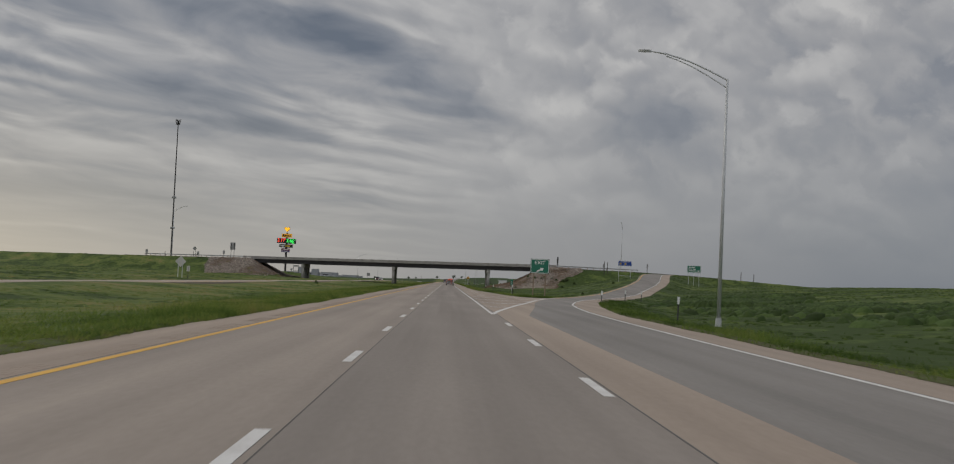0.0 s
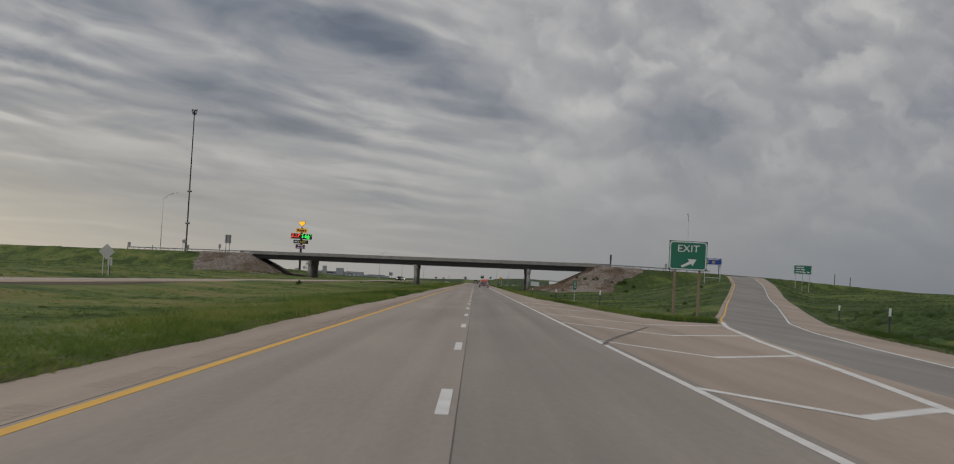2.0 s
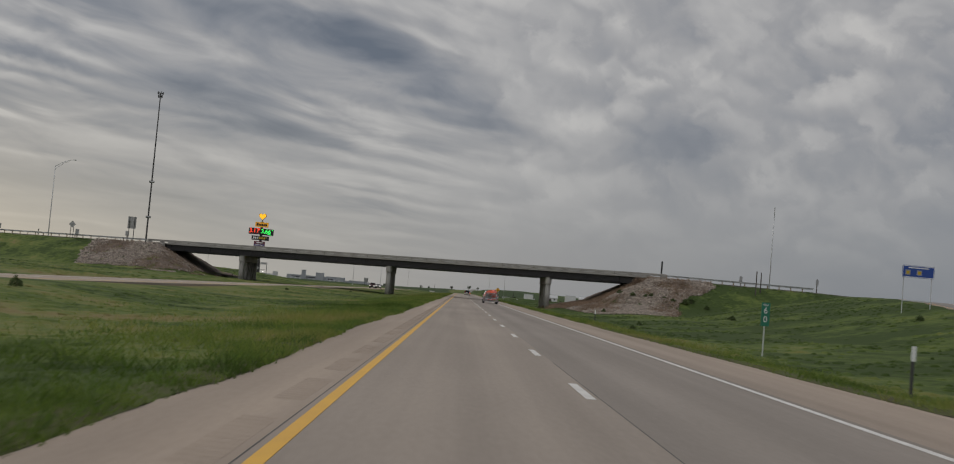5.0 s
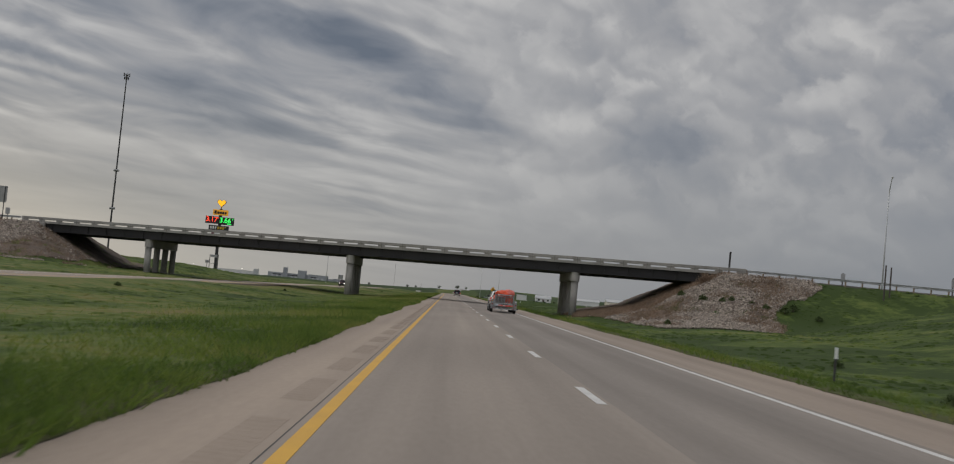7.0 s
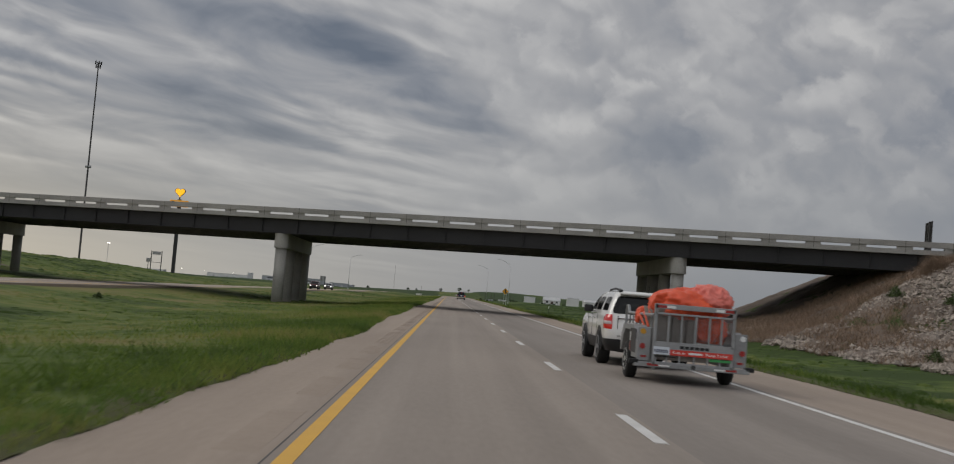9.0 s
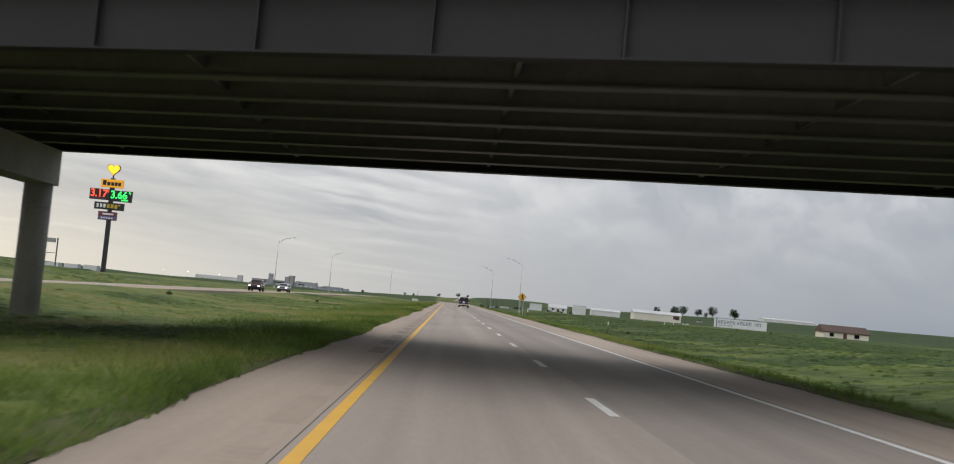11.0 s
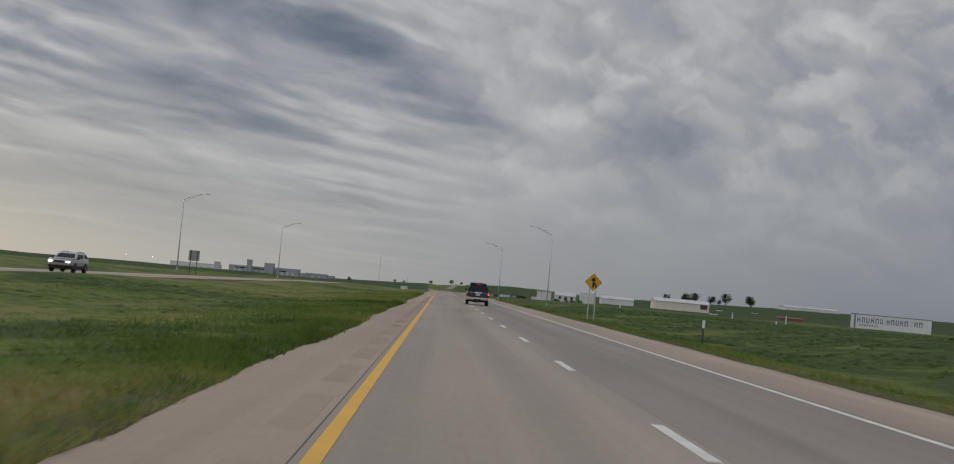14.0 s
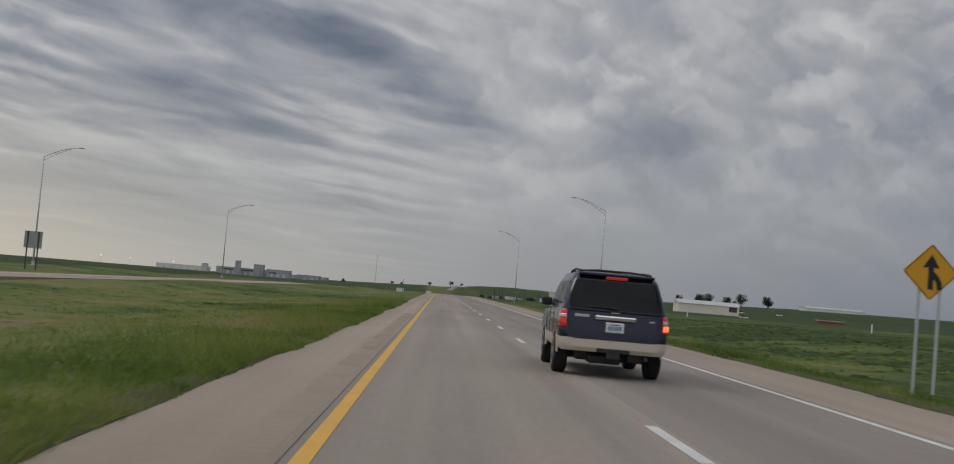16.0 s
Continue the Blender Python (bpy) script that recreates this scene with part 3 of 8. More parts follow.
def height(x, y):
    x, y = np.asarray(x, float), np.asarray(y, float)
    xr = paved_right(y)
    # natural ground
    z = np.zeros_like(x)
    z += -0.55 * np.sin(np.pi * np.clip((x - OPP_R) / (X_LEFT - OPP_R), 0, 1)) ** 1.5
    z += -0.7 * smooth01(xr + 0.5, xr + 6, x) * (1 - smooth01(xr + 9, xr + 22, x))
    z += np.interp(x, [-62, OPP_L - 2, OPP_R, -17], [0.0, -0.42, -0.16, 0.0])
    hill = 3.1 * smooth01(28, 80, x) * (1 - smooth01(330, 460, y))
    z += hill + 0.023 * np.clip(x - 70, 0, 900) * (0.25 + 0.75 * smooth01(-200, 100, 600 - y))
    z += -0.007 * np.clip(-x - 110, 0, 500) - 0.008 * np.clip(-x - 48, 0, 220) * smooth01(440, 520, y)
    z += -0.0065 * np.clip(y - 830, 0, 620) * (1 - smooth01(60, 500, np.abs(x)))
    crest = np.interp(x, [20, 190, 267, 383, 553, 900], [-5.0, 4.0, 7.0, 10.3, 12.0, 17.0])
    far = smooth01(1350, 1850, y) * smooth01(30, 120, x)
    z = z * (1 - far) + crest * far
    rise = np.interp(x, [-900, -200, -60, 0, 70, 130, 260], [-7.0, -3.0, 1.5, 4.4, 9.0, 11.0, 11.0])
    far = smooth01(1550, 2450, y) * (1 - smooth01(120, 260, x))
    z = z * (1 - far) + rise * far
    z += 0.22 * np.sin(x * 0.11 + 1.3) * np.sin(y * 0.053) * smooth01(4, 14, np.maximum(x - xr, X_LEFT - x)) * (1 - smooth01(300, 700, np.abs(x)))
    # overpass banks
    d = np.maximum(np.abs(y - over_y(x) - BR_W / 2) - BR_W / 2 - 1.5, 0) / 3.2
    hill_l = 2.3 * smooth01(40, 75, -x) * smooth01(404, 432, y) * (1 - smooth01(500, 610, y))
    stop = 0.045 * np.clip(-x - 112, 0, 50) * smooth01(560, 640, y) * (1 - smooth01(800, 900, y))
    z += hill_l + stop
    zr = over_z(x) - np.hypot(d, np.maximum(BANK_R - x, 0) / 1.9)
    zl = over_z(x) - np.hypot(d, np.maximum(x - BANK_L, 0) / 2.0)
    zr = np.where(zr < 1.6, 1.6 - (1.6 - zr) * 0.42, zr)      # the toe runs out more gently
    z = np.maximum(z, np.where(x > 0, zr, zl) - 0.12)
    # ramp bank
    rz = ramp_z(y)
    off = np.maximum(np.maximum(ramp_left(y) - 0.45 - x, x - ramp_right(y) - 2.1), 0)
    bank = rz - np.maximum(off - 0.6, 0) / 4.5
    z = np.where((y > NOSE_Y - 8) & (y < 380), np.maximum(z, bank), z)
    z = np.where((y > NOSE_Y - 4) & (y < 366) & (off < 0.01), rz - 0.14, z)
    # under the pavements
    main = (x > X_LEFT - 0.02) & (x < xr + 0.02) & (y < 1455)
    z = np.where(main, road_z(y) - 0.15, z)
    oz = opp_z(x, y)
    z = np.where((x > OPP_L - 0.5) & (x < OPP_R + 0.5) & (y < 1455), np.where((x > OPP_L + 0.02) & (x < OPP_R - 0.02), oz - 0.15, np.minimum(z, oz)), z)
    return z


def build_ground():
    near = np.arange(-150, 150.1, 1.6)
    extra = [X_LEFT - 0.01, X_LEFT - 0.35, 6.19, 6.22, OPP_L, OPP_R]
    far = 150 * 1.16 ** np.arange(1, 24)
    xs = np.unique(np.round(np.concatenate([-far, near, extra, far]), 3))
    ys = np.concatenate([np.arange(-120, 1000, 3.2), 1000 + 12 * 1.12 ** np.arange(1, 42)])
    X, Y = np.meshgrid(xs, ys)
    Z = height(X, Y)
    n = len(xs)
    v = np.stack([X.ravel(), Y.ravel(), Z.ravel()], 1)
    i = (np.arange(len(ys) - 1)[:, None] * n + np.arange(n - 1)[None]).ravel()
    f = np.stack([i, i + 1, i + n + 1, i + n], 1)
    ob = raw("ground", v.tolist(), f.tolist(), M["grass"], smooth=True)
    return tagged(ob, "rolling green grassland beside a divided highway", "ground", kind="structure")


ground = build_ground()


def strip(name, ys, xl, xr, zf, material, parent=None, thick=0.25, zr=None):
    """A slab that runs along y between two edges."""
    ys = np.asarray(ys, float)
    L, R, Z = xl(ys), xr(ys), zf(ys)
    ZR = zr(ys) if zr else Z
    n = len(ys)
    v = [(L[k], ys[k], Z[k]) for k in range(n)] + [(R[k], ys[k], ZR[k]) for k in range(n)]
    v += [(L[k], ys[k], Z[k] - thick) for k in range(n)] + [(R[k], ys[k], ZR[k] - thick) for k in range(n)]
    f = []
    for k in range(n - 1):
        f += [(k, n + k, n + k + 1, k + 1), (k, k + 1, 2 * n + k + 1, 2 * n + k), (n + k, 3 * n + k, 3 * n + k + 1, n + k + 1)]
    f += [(0, 2 * n, 3 * n, n), (n - 1, 2 * n - 1, 4 * n - 1, 3 * n - 1)]
    return raw(name, v, f, material, parent)


def const(c):
    return lambda y: np.full_like(np.asarray(y, float), c)


YS = np.concatenate([np.arange(-110, 121, 4.0), [121.0], np.arange(124, 900, 6.0), np.arange(900, 1460, 40.0)])
YS_A = YS[YS <= 121.0]
SH_L = -3.385                      # shoulder joint beside the yellow line
road = strip("road", YS, const(SH_L), const(0.15), road_z, M["lane"])
right_lane = strip("road_right_lane", YS, const(0.15), const(3.62), road_z, M["lane_grey"])
tagged(right_lane, "grey worn concrete right lane of the highway", "road", kind="structure")
tagged(road, "grey-brown concrete highway carriageway with two lanes", "road", kind="structure")
shoulder_l = strip("pavement_left_shoulder", YS, const(X_LEFT), const(SH_L), road_z, M["shoulder"])
tagged(shoulder_l, "pale brown concrete shoulder with worn rumble strips", "shoulder", kind="structure")
def wedge(y):
    """Edge between the pale gore slab and the darker exit lane."""
    return np.interp(y, [-110, 20, 50, 70, 84, 98, 112, 121], [4.9, 4.8, 4.9, 6.6, 7.6, 9.0, 10.8, 12.35])


gore = strip("pavement_gore", YS_A, const(3.62), wedge, road_z, M["shoulder"])
tagged(gore, "pale brown concrete gore between road and exit ramp", "pavement", kind="structure")
exit_lane = strip("pavement_exit_lane", YS_A, wedge, lambda y: ramp_right(y) + 0.12, road_z, M["ramp"])
tagged(exit_lane, "grey concrete exit lane and gore", "road", kind="structure")
sh = strip("pavement_exit_shoulder", YS_A, lambda y: ramp_right(y) + 0.12, paved_right, road_z, M["shoulder"])
tagged(sh, "pale concrete shoulder of the exit lane", "shoulder", kind="structure")
YS_B = np.concatenate([[121.0001], YS[YS > 121.0]])
sh = strip("pavement_right_shoulder", YS_B, const(3.62), paved_right, road_z, M["shoulder"])
tagged(sh, "pale brown concrete shoulder beside the white edge line", "shoulder", kind="structure")
YR = np.arange(121.0, 367, 5.0)
ramp_road = strip("road_exit_ramp", YR, lambda y: ramp_left(y) - 0.15, lambda y: ramp_right(y) + 0.15, ramp_z, M["ramp"])
tagged(ramp_road, "grey concrete exit ramp climbing to the overpass", "road", kind="structure")
for nm, a, b in (("pavement_ramp_shoulder_left", lambda y: ramp_left(y) - 0.45, lambda y: ramp_left(y) - 0.15),
                 ("pavement_ramp_shoulder_right", lambda y: ramp_right(y) + 0.15, lambda y: ramp_right(y) + 2.1)):
    tagged(strip(nm, YR, a, b, ramp_z, M["shoulder"]), "pale concrete shoulder of the exit ramp", "shoulder", kind="structure")
opp = strip("road_opposite", YS, const(OPP_L), const(OPP_R), lambda y: opp_z(OPP_L, y), M["shoulder"], zr=lambda y: opp_z(OPP_R, y))
tagged(opp, "pale concrete opposite carriageway across the grass median", "road", kind="structure")

YF = np.linspace(1900, 2470, 20)
far_road = strip("road_far", YF, lambda y: np.interp(y, [1900, 2470], [4.0, 22.0]), lambda y: np.interp(y, [1900, 2470], [11.0, 29.0]), lambda y: height(np.interp(y, [1900, 2470], [7.0, 25.0]), y) + 0.35, M["ramp"])
tagged(far_road, "pale highway climbing the far rise", "road", kind="structure")

# ---- markings
def line_on(name, ys, xf, width, zf, material, parent, label="", lift=0.004):
    ob = strip(name, ys, lambda y: xf(y) - width / 2, lambda y: xf(y) + width / 2, lambda y: zf(y) + lift, material, parent, thick=0.003)
    if label:
        ob["label"] = label
    return ob


line_on("edge_line", YS, const(X_YELLOW + 0.012), 0.14, road_z, M["yellow"], road, "yellow left edge line")
line_on("edge_line", np.concatenate([[50.0], YS[YS > 52]]), const(X_WHITE), 0.13, road_z, M["white"], road, "white right edge line")
line_on("joint", YS[YS < 190], const(0.15), 0.014, road_z, M["joint"], road, "dark sealed lengthwise joint", lift=0.002)
line_on("joint", YS_A[YS_A < 60], const(3.6), 0.02, road_z, M["joint"], gore, "dark sealed joint", lift=0.002)
line_on("joint", YS, const(SH_L), 0.014, road_z, M["joint"], shoulder_l, "dark sealed shoulder joint", lift=0.002)
line_on("edge_line", YS_A, ramp_right, 0.12, road_z, M["white"], exit_lane, "white right edge line of the exit lane")
line_on("edge_line", np.arange(121.0, 362, 5.0), ramp_right, 0.12, ramp_z, M["white"], ramp_road, "white right edge line")
line_on("edge_line", np.concatenate([np.arange(50.0, 121, 3.0), [121.0]]), ramp_left, 0.2, road_z, M["white"], gore, "broad white gore line", lift=0.006)
line_on("edge_line", np.arange(121.0, 362, 5.0), ramp_left, 0.13, ramp_z, M["yellow"], ramp_road, "yellow left edge line")
line_on("edge_line", YS, const(OPP_R - 1.6), 0.13, lambda y: opp_z(OPP_R - 1.6, y), M["yellow"], opp, "yellow edge line")
line_on("edge_line", YS, const(OPP_L + 2.6), 0.13, lambda y: opp_z(OPP_L + 2.6, y), M["white"], opp, "white edge line")

bm = bmesh.new()
box(bm, -0.07, 0.07, -1.4, 1.4, 0.0, 0.004)
dash_me = mesh_of(bm, "lane_dash", M["white"])
PHASE = 8.84
for k in range(-8, 92):
    yk = PHASE + CYCLE * k
    ob = new("lane_dash", dash_me)
    ob.parent = road
    ob.location = (0, yk, float(road_z(yk)) + 0.002)
    if yk < 46:
        ob = new("lane_dash", dash_me)
        ob.parent = gore
        ob.location = (X_WHITE + 0.08, yk - 4.0, 0.002)
    ob = new("lane_dash", dash_me)
    ob.parent = opp
    ob.location = (OPP_R - 5.2, yk, float(opp_z(OPP_R - 5.2, yk)) + 0.004)


# gore cross lines: shallow V marks whose point faces the traffic; past the nose only the left leg is left
def gore_mark(name, pts, parent):
    bm = bmesh.new()
    row = []
    for x, y in pts:
        row.append([bm.verts.new((x, y + d, 0.005)) for d in (-0.26, 0.26)])
    for p_, q_ in zip(row[:-1], row[1:]):
        bm.faces.new((p_[0], q_[0], q_[1], p_[1]))
    part(name, bm, M["white"], parent)


for y0, xa, ya in ((66.6, 4.2, 64.7), (79.6, 4.85, 76.6), (93.2, 5.4, 88.1), (106.8, 6.3, 99.4), (118.5, 7.1, 109.6)):
    end = ya
    for k in range(12):
        end = ya + 1.1 * max(0.2, float(ramp_left(end)) - 0.1 - xa)
    xe = float(ramp_left(end)) - 0.1
    gore_mark("gore_mark", [(X_WHITE + 0.07, y0), (xa, ya), (max(xe, xa + 0.3), end)], gore)
for y0, xa, ya in ((135.2, 6.35, 128.6), (149.0, 6.1, 143.6), (164.4, 6.0, 160.4)):
    gore_mark("gore_mark", [(X_WHITE + 0.07, y0), (xa, ya)], sh)

# a curved skid mark across the gore
bm = bmesh.new()
prev = None
sk = [(3.36, 91.0), (3.66, 93.1), (4.22, 95.9), (5.16, 100.1), (6.54, 106.2)]
for k in range(25):
    f = k / 24 * 4
    i = min(int(f), 3)
    u = f - i
    x, y = sk[i][0] * (1 - u) + sk[i + 1][0] * u, sk[i][1] * (1 - u) + sk[i + 1][1] * u
    w = 0.055 + 0.012 * math.sin(k * 1.9)
    cur = [bm.verts.new((x - w, y, 0.0085)), bm.verts.new((x + w, y, 0.0085))]
    if prev:
        bm.faces.new((prev[0], prev[1], cur[1], cur[0]))
    prev = cur
part("skid_mark", bm, M["skid"], gore, "dark curved tyre skid mark")

# rumble strip groups on the left shoulder, almost worn flat
bm = bmesh.new()
for k in range(12):
    y0 = k * 0.26
    box(bm, 0, 0.34, y0, y0 + 0.17, 0.0, 0.0012)
rum_me = mesh_of(bm, "rumble_strip", M["rumble"])
bm = bmesh.new()
box(bm, 0, 0.34, 0, 3.0, 0.0, 0.002)
patch_me = mesh_of(bm, "shoulder_patch", M["rumble_dark"])
for k in range(-63, 66):
    dark = 395 < 306.8 + k * 4.82 < 440
    ob = new("shoulder_patch" if dark else "rumble_strip", patch_me if dark else rum_me)
    ob.parent = shoulder_l
    ob.location = (-3.82, 306.8 + k * 4.82, 0.001)


# ---------------------------------------------------------------- overpass
def build_bridge():
    """The overpass crosses at a slant; its piers and ends stay parallel to the highway below."""
    br = empty("overpass_bridge", pose(0, BR_Y, BR_Z), "slanting concrete highway overpass on round-column piers", "bridge")

    def slant(bm):
        for v in bm.verts:
            v.co.y += BR_SKEW * v.co.x
            v.co.z += BR_RISE * v.co.x
        return bm

    def at(x, y=0.0, z=0.0):
        return (x, y + BR_SKEW * x, z + BR_RISE * x)

    x_a, x_b = BR_L - 3.7, BR_R + 3.3
    part("deck", slant(box(bmesh.new(), BR_L, BR_R, 0.02, BR_W - 0.02, -0.1, 0.0)), M["concrete"], br)
    part("fascia", slant(box(bmesh.new(), BR_L, BR_R, -0.05, 0.016, -0.09, 0.0)), M["concrete"], br, "pale concrete deck edge")
    for k in range(8):
        y0 = 0.42 + k * (BR_W - 0.84) / 7
        bm = bmesh.new()
        box(bm, BR_L + 0.05, BR_R - 0.05, y0 - 0.02, y0 + 0.02, -1.24, -0.1)
        box(bm, BR_L + 0.05, BR_R - 0.05, y0 - 0.2, y0 + 0.2, -1.28, -1.24)
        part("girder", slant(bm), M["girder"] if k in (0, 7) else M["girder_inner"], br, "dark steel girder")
    for x in np.arange(BR_L + 3, BR_R - 2, 6.0):
        part("cross_frame", slant(box(bmesh.new(), x - 0.05, x + 0.05, 0.6, BR_W - 0.6, -1.1, -0.3)), M["girder_inner"], br)
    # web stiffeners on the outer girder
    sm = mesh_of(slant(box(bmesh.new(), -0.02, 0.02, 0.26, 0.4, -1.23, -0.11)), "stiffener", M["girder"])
    for x in np.arange(BR_L + 1.5, BR_R - 1, 3.0):
        ob = new("stiffener", sm)
        ob.parent, ob.location = br, at(x)
    # open concrete rail: base kerb, posts and top beam with slots between
    for y0 in (-0.04, BR_W - 0.26):
        pr = part("parapet", slant(box(bmesh.new(), x_a, x_b, y0, y0 + 0.3, 0.0, 0.24)), M["concrete"], br, "slotted concrete parapet")
        part("top_beam", slant(box(bmesh.new(), x_a, x_b, y0 - 0.02, y0 + 0.3, 0.42, 0.82, 0.025)), M["concrete"], pr)
        pm = mesh_of(slant(box(bmesh.new(), -0.48, 0.48, 0, 0.22, 0.24, 0.42)), "post", M["concrete"])
        jm = mesh_of(slant(box(bmesh.new(), -0.014, 0.014, 0, 0.004, 0.0, 0.81)), "parapet_joint", M["joint"])
        for k in range(-22, 17):
            x = -6.04 + 2.931 * k
            if not x_a + 0.4 < x < x_b - 0.4:
                continue
            ob = new("post", pm)
            ob.parent, ob.location = pr, at(x, y0 + 0.04)
            ob = new("parapet_joint", jm)
            ob.parent, ob.location = pr, at(x, y0 - 0.025)
        for x in (x_a, x_b):
            part("end_block", slant(box(bmesh.new(), min(x, x + (1.1 if x < 0 else -1.1)), max(x, x + (1.1 if x < 0 else -1.1)), y0 + 0.02, y0 + 0.28, 0.236, 0.43)), M["concrete"], pr)
    # piers: a round-nosed cap on four columns, in line with the highway
    for px in (-46.95, -16.2, 14.5):
        zt = -1.285
        bm = bmesh.new()
        nose = [(0.58 * math.cos(math.pi + math.pi * k / 10), 0.85 + 0.58 * math.sin(math.pi + math.pi * k / 10)) for k in range(11)]
        tail = [(0.58 * math.cos(math.pi * k / 10), BR_W - 0.85 + 0.58 * math.sin(math.pi * k / 10)) for k in range(11)]
        loop = nose + tail
        lo = [bm.verts.new((x, y, zt - 1.18)) for x, y in loop]
        hi = [bm.verts.new((x, y, zt)) for x, y in loop]
        bm.faces.new(lo[::-1])
        bm.faces.new(hi)
        for k in range(len(loop)):
            bm.faces.new((lo[k], lo[(k + 1) % len(loop)], hi[(k + 1) % len(loop)], hi[k]))
        cap = part("pier_cap", bm, M["concrete"], br, "round-nosed concrete pier cap", smooth=True)
        cap.data.set_sharp_from_angle(angle=radians(40))
        cap.location = at(px)
        for k in range(4):
            yk = 1.0 + k * (BR_W - 2.0) / 3
            foot = -(BR_Z + 0.95) - BR_RISE * px
            bm = bmesh.new()
            tube(bm, (0, yk, foot), (0, yk, zt - 1.15), 0.47, n=20)
            tube(bm, (0, yk, foot * 0.45), (0, yk, foot * 0.45 + 0.03), 0.474, n=20)
            part("column", bm, M["concrete"], cap, smooth=True)
        for k in range(8):
            y0 = 0.42 + k * (BR_W - 0.84) / 7
            part("bearing", box(bmesh.new(), -0.2, 0.2, y0 - 0.16, y0 + 0.16, zt - 0.002, zt + 0.02), M["dark_metal"], cap)
    # abutments
    for x0, x1 in ((BR_L - 0.9, BR_L + 0.3), (BR_R - 0.3, BR_R + 0.9)):
        part("abutment", slant(box(bmesh.new(), x0, x1, -0.02, BR_W + 0.02, -2.6, -0.03)), M["concrete"], br, "concrete abutment seat")
    return br


bridge = build_bridge()

# roads over the banks
for nm, xs in (("road_overpass_left", np.array([-112, -104, -75, BR_L - 1.0])), ("road_overpass_right", np.array([BR_R + 1.0, 60, 75.0, 84.0]))):
    v = []
    for x in xs:
        for w in (BR_W - 0.3, 0.3):
            v.append((x, float(over_y(x)) + w, float(over_z(x)) + 0.02))
    n = len(v)
    v += [(x, y, z - 0.3) for x, y, z in v]
    f = []
    for k in range(0, n - 2, 2):
        f += [(k, k + 1, k + 3, k + 2), (k + 1, n + k + 1, n + k + 3, k + 3), (k, k + 2, n + k + 2, n + k)]
    f += [(0, n, n + 1, 1), (n - 2, n - 1, 2 * n - 1, 2 * n - 2)]
    tagged(raw(nm, v, f, M["ramp"]), "grey road that leads onto the overpass", "road", kind="structure")


def build_guardrail(x0, x1, name_label):
    g = empty("guardrail", pose(0, 0, 0), name_label, "guardrail", "guardrails by the overpass")
    zf = lambda x: float(over_z(x))
    xs = np.linspace(x0, x1, 12)
    bm = bmesh.new()
    prof = [(0, 0.45), (-0.05, 0.5), (0, 0.56), (0, 0.64), (-0.05, 0.7), (0, 0.76)]
    rows = [[bm.verts.new((x, float(over_y(x)) - 0.1 + dy, zf(x) + dz)) for dy, dz in prof] for x in xs]
    for a, b in zip(rows[:-1], rows[1:]):
        for k in range(len(prof) - 1):
            bm.faces.new((a[k], b[k], b[k + 1], a[k + 1]))
    bmesh.ops.solidify(bm, geom=bm.faces[:], thickness=0.01)
    part("rail", bm, M["galv"], g, "galvanised steel rail")
    bm = bmesh.new()
    box(bm, -0.08, 0.08, 0, 0.15, -0.3, 0.74)
    pm = mesh_of(bm, "post", M["wood"])
    x = x0
    while x <= x1:
        ob = new("post", pm)
        ob.parent = g
        ob.location = (x, float(over_y(x)) - 0.08, zf(x))
        x += 1.9
    return g


build_guardrail(BR_R + 3.4, 60, "galvanised guardrail on wooden posts along the overpass approach")
build_guardrail(-104, BR_L - 3.8, "galvanised guardrail on wooden posts along the overpass approach")


# ---------------------------------------------------------------- signs, lamps, masts
def gz(x, y):
    return float(height(np.array([x]), np.array([y]))[0])


def sign_posts(parent, xs, z0, z1, kind="wood", y=0.06):
    for x in xs:
        bm = bmesh.new()
        if kind == "wood":
            box(bm, x - 0.06, x + 0.06, y, y + 0.12, z0, z1)
            part("post", bm, M["wood"], parent, "weathered wooden post")
        else:
            box(bm, x - 0.045, x + 0.045, y, y + 0.02, z0, z1)
            box(bm, x - 0.012, x + 0.012, y + 0.02, y + 0.08, z0, z1)
            part("post", bm, M["galv"], parent, "galvanised steel post")


def panel(parent, w, h, zc, face, border=None, r=0.12, name="panel", label="", cx=0.0):
    bm = bmesh.new()
    plate(bm, rounded(w, h, r, cx=cx, cz=zc), 0.0, 0.03)
    p = part(name, bm, face, parent, label)
    if border:
        bm = bmesh.new()
        o = rounded(w - 0.06, h - 0.06, r - 0.02, cx=cx, cz=zc)
        i = rounded(w - 0.16, h - 0.16, max(r - 0.06, 0.02), cx=cx, cz=zc)
        vo = [bm.verts.new((x, -0.004, z)) for x, z in o]
        vi = [bm.verts.new((x, -0.004, z)) for x, z in i]
        for k in range(len(o)):
            bm.faces.new((vo[k], vo[(k + 1) % len(o)], vi[(k + 1) % len(o)], vi[k]))
        part("border", bm, border, p)
    return p


def bars(parent, name, rects, material, y=-0.006):
    for x0, x1, z0, z1 in rects:
        bm = bmesh.new()
        box(bm, x0, x1, y, y + 0.005, z0, z1)
        part(name, bm, material, parent)


